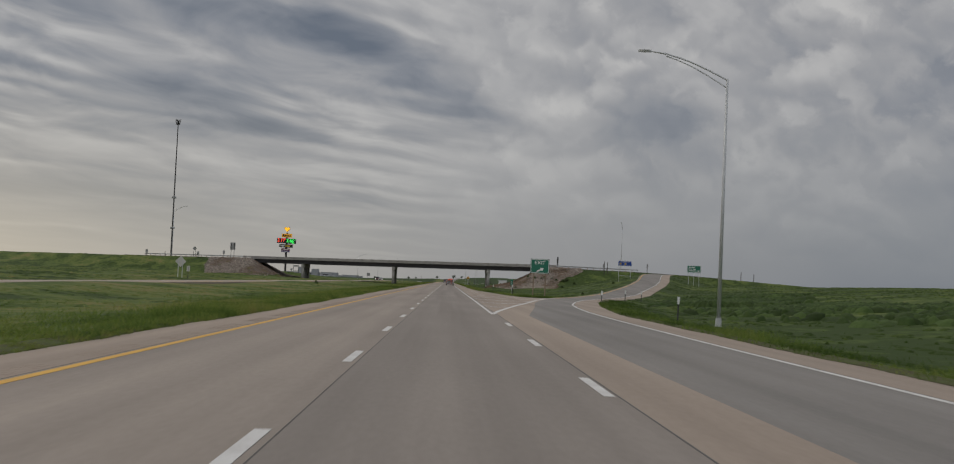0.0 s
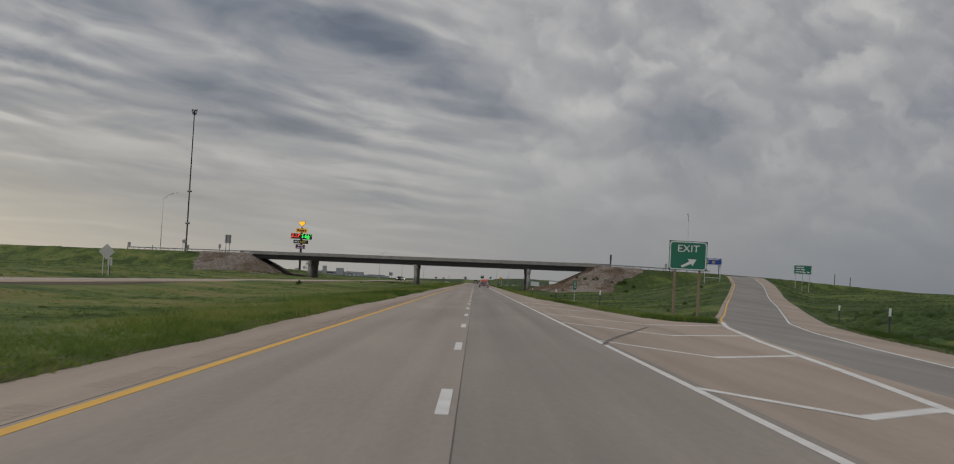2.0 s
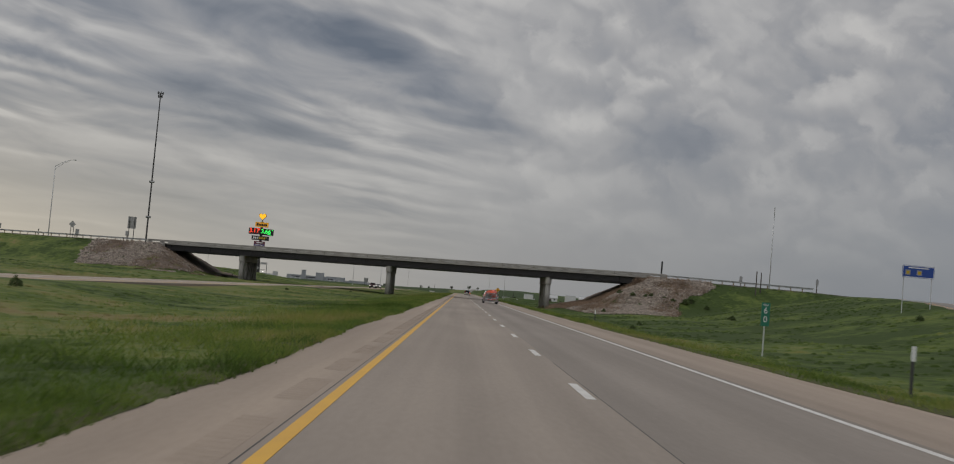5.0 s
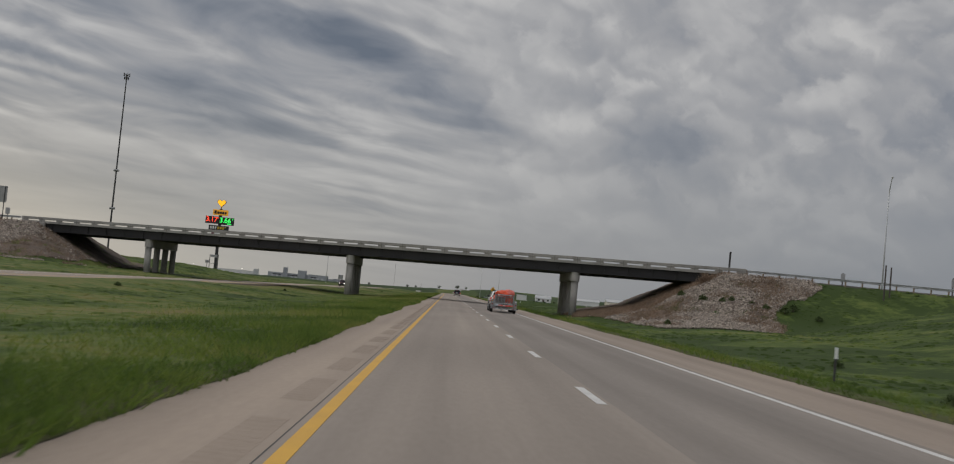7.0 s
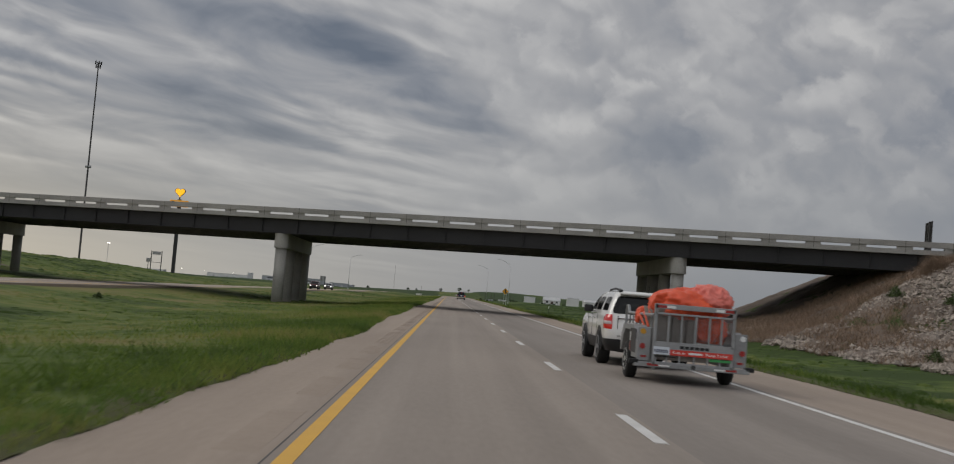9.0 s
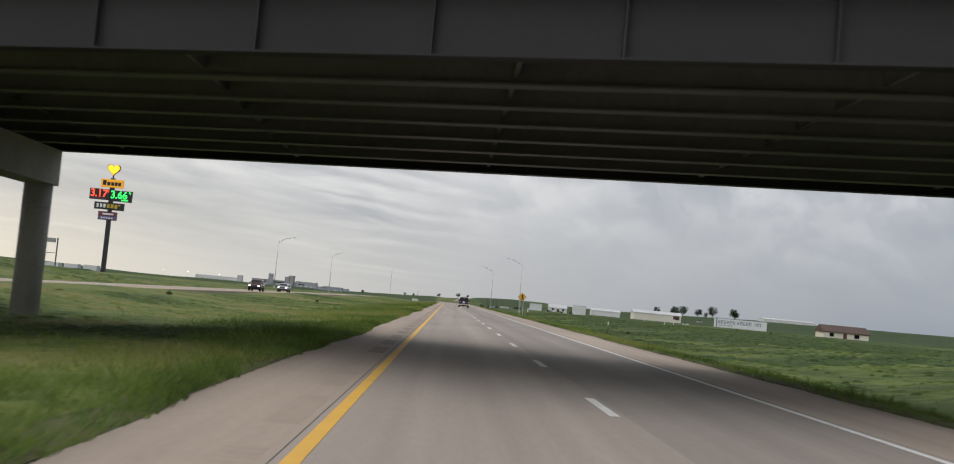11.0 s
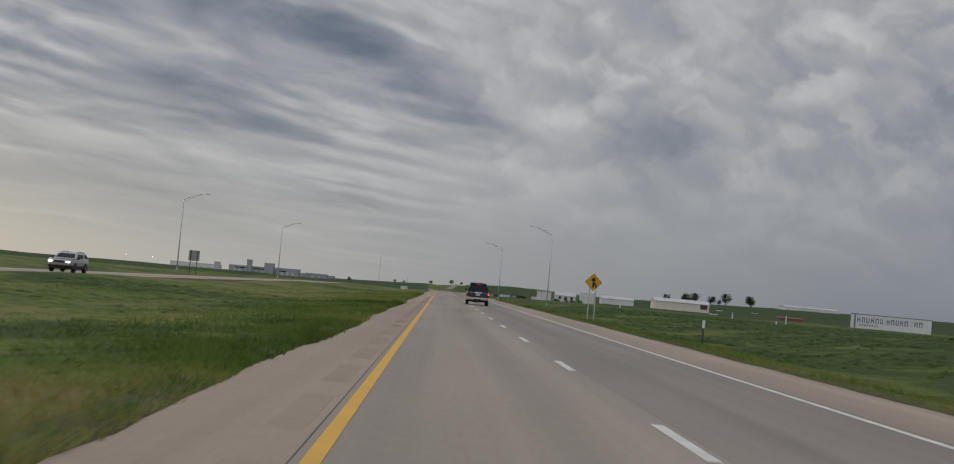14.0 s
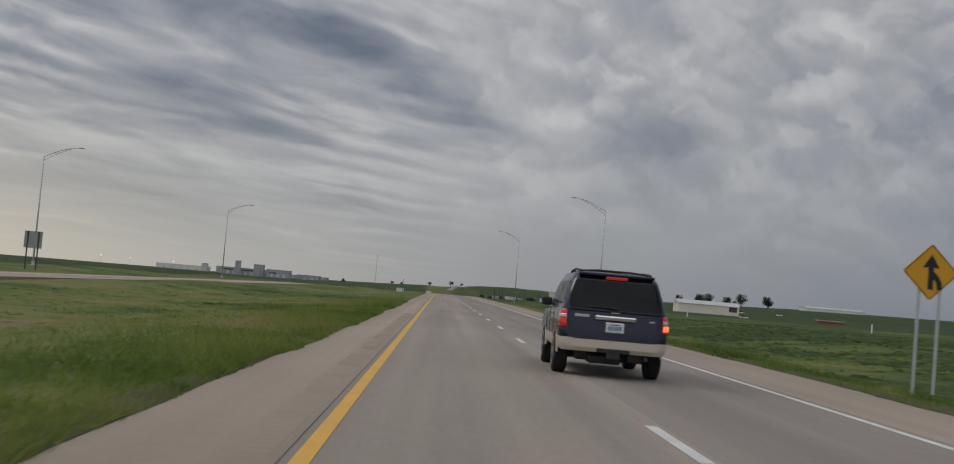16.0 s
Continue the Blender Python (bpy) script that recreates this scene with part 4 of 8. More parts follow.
# exit sign in the gore
zb = gz(10.8, 123.0)
ex = empty("exit_sign", pose(10.82, 123.0, zb), "green exit sign with white arrow on two wooden posts", "road sign")
part("backing", box(bmesh.new(), -0.95, 0.95, 0.004, 0.034, 2.43 - zb, 3.89 - zb), M["sign_black"], ex, "dark square backing plate")
pn = panel(ex, 1.9, 1.46, 3.16 - zb, M["sign_green"], M["sign_white"], 0.17)
lettering("lettering", "EXIT", 0.5, M["sign_white"], pn, pose(0, -0.006, 3.50 - zb), sx=1.08)
bm = bmesh.new()
arrow = [(-0.52, -0.30), (-0.40, -0.46), (0.18, -0.12), (0.28, -0.30), (0.52, 0.24), (-0.06, 0.26), (0.06, 0.06)]
plate(bm, [(x * 0.74 + 0.03, z * 0.62 + 2.84 - zb) for x, z in arrow], -0.008, -0.002)
part("arrow", bm, M["sign_white"], pn, "white arrow up to the right")
sign_posts(ex, (-0.6, 0.62), -0.4, 3.8 - zb)

# blue services sign and green destination sign at the ramp's crest
zb = gz(41.6, 274)
bs = empty("services_sign", pose(41.6, 274, zb), "blue services sign with small logo squares on steel posts", "road sign")
pn = panel(bs, 3.1, 1.15, 6.95 - zb, M["sign_blue"], M["sign_white"], 0.12)
bars(pn, "logo_square", [(-1.25, -0.75, 6.62 - zb, 7.1 - zb), (-0.15, 0.35, 6.62 - zb, 7.1 - zb)], M["panel_grey"])
bars(pn, "emblem", [(-1.15, -0.85, 6.7 - zb, 7.0 - zb), (-0.05, 0.25, 6.7 - zb, 7.0 - zb)], M["letter_yellow"], -0.012)
bars(pn, "text_bar", [(-1.0, 1.0, 7.26 - zb, 7.36 - zb)], M["sign_white"])
sign_posts(bs, (-1.35, 1.35), -0.4, 7.5 - zb, "steel")
bm = bmesh.new()
box(bm, -1.35, 1.35, 0.08, 0.12, 0.9, 1.0)
part("brace", bm, M["galv"], bs)
zb = gz(57.6, 275)
gs = empty("destination_sign", pose(57.6, 275, zb), "green destination sign with three lines on steel posts", "road sign")
pn = panel(gs, 3.1, 1.55, 6.4 - zb, M["sign_green"], M["sign_white"], 0.12)
bars(pn, "text_bar", [(-1.25, 0.2, 6.72 - zb, 6.88 - zb), (-1.25, -0.5, 6.32 - zb, 6.48 - zb), (-0.3, 0.4, 6.32 - zb, 6.48 - zb), (-1.25, 0.5, 5.92 - zb, 6.08 - zb), (0.75, 1.2, 5.92 - zb, 6.08 - zb)], M["sign_white"])
sign_posts(gs, (-1.2, 0, 1.2), -0.4, 7.1 - zb, "steel")

# merge sign
zb = gz(11.6, 602.6)
ms = empty("merge_sign", pose(11.75, 602.6, zb), "yellow diamond merge sign with black arrow on two posts", "road sign")
c = 2.95 - zb
bm = bmesh.new()
s_ = 0.83
plate(bm, [(x + 0.0, z + c) for x, z in ((0, s_), (-s_, 0), (0, -s_), (s_, 0))], 0.0, 0.02)
bmesh.ops.bevel(bm, geom=[e for e in bm.edges if abs(e.verts[0].co.y - e.verts[1].co.y) > 0.01], offset=0.05, segments=3, affect="EDGES")
pn = part("panel", bm, M["sign_yellow"], ms)
bm = bmesh.new()
for k in range(4):
    a0, a1 = radians(90 * k), radians(90 * (k + 1))
    p = [(math.sin(a) * rr, math.cos(a) * rr) for a, rr in ((a0, s_ - 0.03), (a1, s_ - 0.03), (a1, s_ - 0.06), (a0, s_ - 0.06))]
    bm.faces.new([bm.verts.new((x, -0.004, z + c)) for x, z in p])
part("border", bm, M["sign_black"], pn)
bm = bmesh.new()
plate(bm, [(x, z + c) for x, z in ((-0.08, -0.5), (0.08, -0.5), (0.08, 0.14), (0.25, 0.12), (0.0, 0.52), (-0.25, 0.12), (-0.08, 0.14))], -0.008, -0.002)
plate(bm, [(x, z + c) for x, z in ((0.06, 0.04), (0.06, -0.17), (0.17, -0.30), (0.20, -0.50), (0.35, -0.50), (0.32, -0.27), (0.22, -0.10))], -0.009, -0.003)
part("arrow", bm, M["sign_black"], pn, "black merge arrow")
sign_posts(ms, (-0.3, 0.3), -0.4, c + 0.35, "steel", y=0.03)

# backs of the signs that face the other carriageway
for x, y, w, h, zc, lbl in ((-43.4, 690.6, 1.8, 1.7, 2.6, "back of a rectangular sign on two posts"),
                            (-71.8, 413.6, 1.75, 2.5, 9.6, "back of a tall sign on two posts above the overpass bank")):
    zb = gz(x, y)
    s = empty("sign_back", pose(x, y, zb), lbl, "road sign")
    bm = bmesh.new()
    box(bm, -w / 2, w / 2, -0.03, 0, zc - zb - h / 2, zc - zb + h / 2)
    p = part("panel", bm, M["sign_back"], s, "bare aluminium back")
    for k in (-1, 1):
        bm = bmesh.new()
        box(bm, k * w * 0.3 - 0.06, k * w * 0.3 + 0.06, -0.12, -0.03, -0.4, zc - zb + h / 2)
        part("post", bm, M["dark_metal"], s)
x, y = -44.2, 208.5
zb = gz(x, y)
s = empty("warning_sign_back", pose(x, y, zb, 0, 0, 4), "bare back of a diamond warning sign on two posts", "road sign")
bm = bmesh.new()
plate(bm, [(xx, zz + 2.48 - zb) for xx, zz in ((0, 0.95), (-0.95, 0), (0, -0.95), (0.95, 0))], -0.03, 0)
part("panel", bm, M["sign_pale"], s)
for k in (-0.35, 0.35):
    part("post", box(bmesh.new(), k - 0.05, k + 0.05, -0.09, -0.03, -0.4, 2.9 - zb), M["galv"], s)
x, y = -40.7, 198.4
zb = gz(x, y)
s = empty("narrow_marker_sign", pose(x, y, zb, 0, 0, 4), "narrow pale marker sign on a dark post", "road sign")
part("panel", box(bmesh.new(), -0.26, 0.26, -0.03, 0, 0.85 - zb, 1.75 - zb, 0.01), M["sign_pale"], s)
part("panel_slot", box(bmesh.new(), -0.08, 0.08, -0.035, -0.03, 0.85 - zb, 1.6 - zb), M["sign_back"], s)
part("post", box(bmesh.new(), -0.05, 0.05, 0, 0.08, -0.4, 1.7 - zb), M["dark_metal"], s)

# mile marker
x, y = 13.1, 218.0
zb = gz(x, y) + 0.45
mm = empty("mile_marker", pose(x, y, zb), "narrow green mile marker with white numbers", "road sign", "")
pn = panel(mm, 0.42, 1.15, 1.75, M["sign_green"], None, 0.04)
lettering("lettering", "MILE", 0.13, M["sign_white"], pn, pose(0, -0.005, 2.2))
lettering("lettering", "6", 0.42, M["sign_white"], pn, pose(0, -0.005, 1.93))
lettering("lettering", "0", 0.42, M["sign_white"], pn, pose(0, -0.005, 1.5))
part("post", box(bmesh.new(), -0.03, 0.03, 0.03, 0.08, -0.3, 2.3), M["galv"], mm)


def delineator():
    d = empty("delineator_post", None, "dark steel delineator post with a white reflector top", "post", "delineators")
    part("post", box(bmesh.new(), -0.035, 0.035, 0, 0.04, -0.3, 1.15), M["dark_metal"], d)
    part("reflector", box(bmesh.new(), -0.055, 0.055, -0.015, 0.0, 0.85, 1.2), M["sign_white"], d, "white reflector plate")
    return d


dl = delineator()
spots = [(9.9, 155.5), (8.6, 186.5), (9.9, 263.5), (9.0, 541.6), (12.6, 58), (13.4, 93), (18.6, 116), (24.5, 143), (14.0, 494)]
for k, (x, y) in enumerate(spots):
    m = pose(x, y, gz(x, y) + (0.22 if k == 0 else 0), 0, 0, random.uniform(-6, 6))
    if k == 0:
        dl.matrix_world = m
    else:
        copy_thing(dl, m)


def street_lamp(h, arm, label, flip=1, rise=1.4):
    """A tapered steel pole with a two-rod arm and a flat head over +x (flip turns it)."""
    L = empty("street_lamp", None, label, "street lamp", "highway street lamps")
    bm = bmesh.new()
    tube(bm, (0, 0, -0.3), (0, 0, h), 0.12, 0.07, n=12)
    part("pole", bm, M["galv"], L, "tapered galvanised pole", smooth=True)
    bm = bmesh.new()
    tube(bm, (0, 0, 0), (0, 0, 0.5), 0.19, 0.17, n=12)
    part("base", bm, M["galv"], L)
    a = empty("arm", None)
    a.parent = L
    pts = [(flip * t_ * arm, 0, h - 0.08 + rise * math.sin(t_ * 1.45)) for t_ in np.linspace(0, 1, 9)]
    part("upper_rod", pipe(bmesh.new(), pts, [0.05] * 8 + [0.035]), M["galv"], a)
    pts = [(flip * t_ * arm, 0, h - 0.55 + (rise + 0.37) * math.sin(t_ * 1.45)) for t_ in np.linspace(0, 0.8, 7)]
    part("lower_rod", pipe(bmesh.new(), pts, 0.035), M["galv"], a)
    bm = bmesh.new()
    x0 = flip * arm
    vs = [(0, 0.09), (0.15, 0.15), (0.5, 0.17), (0.75, 0.1)]
    ra, rb = [], []
    zt = h - 0.07 + rise
    for dx, w in vs:
        ra.append([bm.verts.new((x0 + flip * dx, sgn * w, zt + 0.05)) for sgn in (-1, 1)])
        rb.append([bm.verts.new((x0 + flip * dx, sgn * w * 0.8, zt - 0.07)) for sgn in (-1, 1)])
    for i in range(len(vs) - 1):
        bm.faces.new((ra[i][0], ra[i][1], ra[i + 1][1], ra[i + 1][0]))
        bm.faces.new((rb[i][0], rb[i + 1][0], rb[i + 1][1], rb[i][1]))
        for sgn in (0, 1):
            bm.faces.new((ra[i][sgn], ra[i + 1][sgn], rb[i + 1][sgn], rb[i][sgn]))
    for i in (0, -1):
        bm.faces.new((ra[i][0], rb[i][0], rb[i][1], ra[i][1]))
    part("lamp_head", bm, M["galv"], L, "flat grey lamp head")
    return L


zb = gz(17.5, 71)
lampA = street_lamp(13.97 - zb, 4.6, "tall galvanised street lamp with a curved twin-rod arm", -1, 1.5)
lampA.matrix_world = pose(17.5, 71, zb)
for x, y, z in ((18.6, 727.4, 0), (13.9, 829.7, 0)):
    scaled_copy(lampA, pose(x, y, gz(x, y)), 0.87, 1, 0.95)
lampB = street_lamp(13.2, 4.0, "tall galvanised street lamp with a curved twin-rod arm", 1)
lampB.matrix_world = pose(-51.3, 715, gz(-51.3, 715))
copy_thing(lampB, pose(-44.6, 804, gz(-44.6, 804)))
scaled_copy(lampB, pose(-98.7, 442.0, gz(-98.7, 442.0)), 1, 1, (22.2 - gz(-98.7, 442.0)) / 13.2)
scaled_copy(lampA, pose(57.8, 393.4, gz(57.8, 393.4), 0, 0, 75), 0.7, 1, (20.3 - gz(57.8, 393.4)) / 14.0)

# slim telecom mast
ma = empty("radio_mast", pose(-253, 1119, gz(-253, 1119)), "very tall slim grey radio mast with antennas", "mast")
bm = bmesh.new()
tube(bm, (0, 0, -0.5), (0, 0, 141), 0.75, 0.42, n=8)
part("shaft", bm, M["dark_metal"], ma, "slim grey lattice shaft")
for z_, r_ in ((141.0, 2.2), (138.4, 1.6)):
    bm = bmesh.new()
    for k in range(6):
        a = k * math.tau / 6
        tube(bm, (math.cos(a) * r_, math.sin(a) * r_, z_ - 1.2), (math.cos(a) * r_, math.sin(a) * r_, z_ + 1.2), 0.28, n=6)
        tube(bm, (0, 0, z_), (math.cos(a) * r_, math.sin(a) * r_, z_), 0.15, n=5)
    part("antenna_ring", bm, M["dark_metal"], ma)
for z_ in (70.0, 42.0):
    bm = bmesh.new()
    tube(bm, (-1.9, 0, z_), (1.9, 0, z_), 0.9, n=8)
    part("dish", bm, M["sign_back"], ma, "grey dish")


# ---------------------------------------------------------------- fuel price pylon
def build_pylon():
    zb = gz(-89, 678)
    p = empty("price_pylon_sign", pose(-89, 678, zb), "tall pylon sign with lit heart and fuel prices", "pylon sign")
    o = -zb
    part("pole", box(bmesh.new(), -0.55, 0.45, 0.25, 1.2, -0.5, 23.5 + o), M["black"], p, "square black steel pole")
    # heart
    bm = bmesh.new()
    hp = []
    for k in range(40):
        a = k * math.tau / 40
        hp.append((0.092 * 16 * math.sin(a) ** 3, 25.75 + o + 0.092 * (13 * math.cos(a) - 5 * math.cos(2 * a) - 2 * math.cos(3 * a) - math.cos(4 * a))))
    plate(bm, hp, -0.02, 0.12)
    ht = part("heart", bm, M["heart"], p, "glowing yellow heart")
    bm = bmesh.new()
    plate(bm, [(x * 1.1, (z - 25.75 - o) * 1.1 + 25.75 + o) for x, z in hp], 0.1, 0.75)
    part("heart_case", bm, M["panel_maroon"], ht, "dark red heart-shaped case")
    part("heart_stem", box(bmesh.new(), -0.15, 0.15, 0.2, 0.5, 23.4 + o, 24.5 + o), M["black"], p)

    def board(x0, x1, z0, z1, face, nm, label):
        bm = bmesh.new()
        box(bm, x0, x1, 0.0, 0.9, z0 + o, z1 + o, 0.05)
        b = part(nm, bm, face, p, label)
        return b

    b = board(-2.85, 2.75, 21.15, 23.2, M["panel_yellow"], "name_board", "lit yellow name board")
    bars(b, "logo_bar", [(-2.35, -1.45, 21.6 + o, 22.85 + o), (-1.25, -0.4, 21.6 + o, 22.5 + o), (-0.25, 0.5, 21.6 + o, 22.5 + o), (0.65, 1.35, 21.6 + o, 22.5 + o), (1.5, 2.2, 21.6 + o, 22.5 + o)], M["sign_black"], -0.02)
    b = board(-5.35, -0.4, 17.9, 20.6, M["black"], "price_board", "black board with red price")
    lettering("price_digits", "3.17", 2.6, M["led_red"], b, pose(-3.05, -0.03, 19.4 + o), 0.01, 0.95, 0.05)
    lettering("price_digit", "9", 1.1, M["led_red"], b, pose(-0.78, -0.03, 20.0 + o), 0.01)
    bars(b, "text_bar", [(-4.6, -1.2, 18.12 + o, 18.35 + o)], M["panel_maroon"], -0.02)
    b = board(-0.36, 5.2, 17.75, 20.5, M["black"], "price_board", "black board with green price")
    lettering("price_digits", "3.66", 2.6, M["led_green"], b, pose(2.0, -0.03, 19.3 + o), 0.01, 0.95, 0.05)
    lettering("price_digit", "9", 1.1, M["led_green"], b, pose(4.7, -0.03, 19.95 + o), 0.01)
    bars(b, "text_bar", [(2.7, 4.3, 18.0 + o, 18.3 + o)], M["led_green"], -0.02)
    b = board(-3.9, 3.45, 15.5, 17.3, M["black"], "tenant_board", "black tenant board")
    bars(b, "logo_bar", [(-3.3 + 0.85 * k, -2.75 + 0.85 * k, 15.95 + o, 16.9 + o) for k in range(3)], M["sign_white"], -0.02)
    bars(b, "logo_bar", [(-0.7 + 0.95 * k, 0.0 + 0.95 * k, 15.95 + o, 16.9 + o) for k in range(3)] + [(2.1, 2.6, 16.6 + o, 16.95 + o)], M["letter_yellow"], -0.02)
    b = board(-2.7, 1.9, 12.9, 15.0, M["panel_maroon"], "tenant_board", "maroon and purple tenant board")
    bars(b, "stripe", [(-2.6, 1.8, 13.0 + o, 13.85 + o)], M["panel_purple"], -0.015)
    bars(b, "logo_bar", [(-1.9 + 0.62 * k, -1.5 + 0.62 * k, 13.22 + o, 13.6 + o) for k in range(5)], M["sign_white"], -0.024)
    bars(b, "logo_bar", [(-1.6, 1.2, 14.2 + o, 14.6 + o)], M["sign_white"], -0.02)
    return p


build_pylon()


# ---------------------------------------------------------------- vehicles
M.update(
    blue_paint=surface("dark_blue_car_paint", (0.0055, 0.0075, 0.032), (0.0045, 0.0062, 0.027), rough=0.26, metal=0.0, coat=0.25, spec=0.35, scale=0.6, fine=3),
    white_paint=surface("white_car_paint", (0.80, 0.79, 0.755), (0.74, 0.73, 0.70), rough=0.25, coat=0.7, scale=0.5, fine=3),
    maroon_paint=surface("dark_red_car_paint", (0.10, 0.03, 0.03), rough=0.25, metal=0.3, coat=0.7),
    silver_paint=surface("silver_car_paint", (0.42, 0.42, 0.42), rough=0.3, metal=0.6, coat=0.6),
    beige_paint=surface("beige_bumper_paint", (0.60, 0.54, 0.44), (0.52, 0.46, 0.37), rough=0.35, metal=0.0, coat=0.5, scale=0.8, fine=4),
    plastic=surface("black_trim_plastic", (0.018, 0.018, 0.019), (0.012, 0.012, 0.013), rough=0.55, fine=40, bump=0.05),
    rubber=surface("tyre_rubber", (0.014, 0.014, 0.014), (0.009, 0.009, 0.009), rough=0.85, fine=30, bump=0.2),
    alloy=surface("alloy_rim", (0.5, 0.5, 0.5), (0.4, 0.4, 0.4), rough=0.35, metal=0.25),
    chrome=surface("chrome", (0.75, 0.75, 0.76), (0.6, 0.6, 0.61), rough=0.12, metal=1.0),
    tail_red=surface("red_tail_lens", (0.42, 0.015, 0.012), (0.32, 0.01, 0.01), rough=0.15, coat=0.6, emit=(0.9, 0.02, 0.015), power=0.12),
    reflector_red=surface("red_reflector", (0.36, 0.018, 0.015), (0.25, 0.012, 0.01), rough=0.3, coat=0.3),
    tail_lit=surface("lit_signal_lens", (0.6, 0.03, 0.02), rough=0.15, emit=(1.0, 0.16, 0.07), power=1.6),
    tail_clear=surface("clear_tail_lens", (0.62, 0.55, 0.55), (0.5, 0.42, 0.42), rough=0.12, coat=0.6),
    head_lit=surface("lit_headlamp", (0.9, 0.9, 0.9), rough=0.1, emit=(1.0, 0.98, 0.92), power=2.2),
    plate_white=surface("number_plate", (0.62, 0.66, 0.70), (0.55, 0.6, 0.66), rough=0.5),
    plate_ink=surface("plate_ink", (0.06, 0.07, 0.12), rough=0.6),
    trailer_steel=surface("galvanised_trailer_steel", (0.33, 0.335, 0.335), (0.225, 0.23, 0.23), rough=0.5, metal=0.3, scale=1.5, fine=15, amount=0.7),
    bed_wood=surface("grey_painted_board", (0.25, 0.22, 0.195), (0.17, 0.15, 0.13), rough=0.8),
    tarp=surface("orange_tarpaulin", (0.80, 0.105, 0.03), (0.62, 0.07, 0.025), rough=0.5, scale=2.0, fine=9, bump=0.5, bump_scale=9),
    tarp_pink=surface("faded_pink_tarpaulin", (0.82, 0.23, 0.18), (0.70, 0.14, 0.10), rough=0.5, scale=3.0, fine=9, bump=0.5, bump_scale=12),
    banner=surface("red_banner", (0.62, 0.05, 0.03), (0.52, 0.04, 0.03), rough=0.45),
    sticker_green=surface("green_sticker", (0.05, 0.32, 0.09), rough=0.45),
    rim_white=surface("white_painted_rim", (0.66, 0.66, 0.62), (0.5, 0.5, 0.46), rough=0.5, scale=3, fine=15),
    amber=surface("amber_marker", (0.6, 0.3, 0.02), rough=0.3),
)


def loft(bm, rings, cap0=True, cap1=True):
    rs = [[bm.verts.new(p) for p in r] for r in rings]
    n = len(rs[0])
    for a, b in zip(rs[:-1], rs[1:]):
        for k in range(n):
            bm.faces.new((a[k], a[(k + 1) % n], b[(k + 1) % n], b[k]))
    if cap0:
        bm.faces.new(rs[0][::-1])
    if cap1:
        bm.faces.new(rs[-1])
    return bm


def car_ring(z, y0, y1, hw, r, dip=0.0, y_dip=3.5, n=6, grow=0.0):
    """A rounded oblong seen from above, its front part let down by dip."""
    out = []
    hw, y0, y1 = hw + grow, y0 - grow, y1 + grow
    for sx, ys, a0 in ((1, y1, 0), (-1, y1, 90), (-1, y0, 180), (1, y0, 270)):
        sy = 1 if ys == y1 else -1
        for k in range(n + 1):
            a = radians(a0 + 90 * k / n)
            x = sx * (hw - r) + r * math.cos(a)
            y = ys - sy * r + r * math.sin(a)
            out.append((x, y, z - dip * max(0.0, y - y_dip)))
    return out


def lathe_x(bm, prof, n=28, x0=0.0, y0=0.0, z0=0.0):
    """A profile of (x, radius) turned about the x axis."""
    rs = []
    for x, r in prof:
        rs.append([bm.verts.new((x0 + x, y0 + r * math.cos(k * math.tau / n), z0 + r * math.sin(k * math.tau / n))) for k in range(n)])
    for a, b in zip(rs[:-1], rs[1:]):
        for k in range(n):
            bm.faces.new((a[k], a[(k + 1) % n], b[(k + 1) % n], b[k]))
    bm.faces.new(rs[0][::-1])
    bm.faces.new(rs[-1])
    return bm


def wheel(parent, x, y, r, w, side, rim_mat, spokes=6, rim_r=0.66):
    """side: -1 when its outer face looks to -x."""
    t = empty("wheel", None)
    t.parent = parent
    t.location = (x, y, r)
    h = w / 2
    prof = [(-h, r * 0.62), (-h, r * 0.9), (-h * 0.86, r * 0.97), (-h * 0.6, r), (h * 0.6, r), (h * 0.86, r * 0.97), (h, r * 0.9), (h, r * 0.62)]
    part("tyre", lathe_x(bmesh.new(), prof), M["rubber"], t, smooth=True)
    bm = bmesh.new()
    s = side
    lathe_x(bm, [(s * (h - 0.028), r * 0.1), (s * (h - 0.028), r * rim_r * 0.93), (s * (h + 0.004), r * rim_r * 0.95), (s * (h + 0.008), r * rim_r), (s * (h - 0.02), r * rim_r)])
    for k in range(spokes):
        a = k * math.tau / spokes
        c, sn = math.cos(a), math.sin(a)
        pts = []
        for rr, ww in ((r * 0.05, r * 0.09), (r * rim_r * 0.95, r * 0.12)):
            for q in (-1, 1):
                pts.append((rr * c - q * ww * sn, rr * sn + q * ww * c))
        f = [bm.verts.new((s * (h - 0.005), yy, zz)) for yy, zz in (pts[0], pts[1], pts[3], pts[2])]
        g = [bm.verts.new((s * (h - 0.05), yy, zz)) for yy, zz in (pts[0], pts[1], pts[3], pts[2])]
        bm.faces.new(f)
        for q in range(4):
            bm.faces.new((f[q], f[(q + 1) % 4], g[(q + 1) % 4], g[q]))
    lathe_x(bm, [(s * (h - 0.06), r * 0.17), (s * (h + 0.006), r * 0.15), (s * (h + 0.012), r * 0.08)], 14)
    part("rim", bm, rim_mat, t, "alloy rim")
    return t


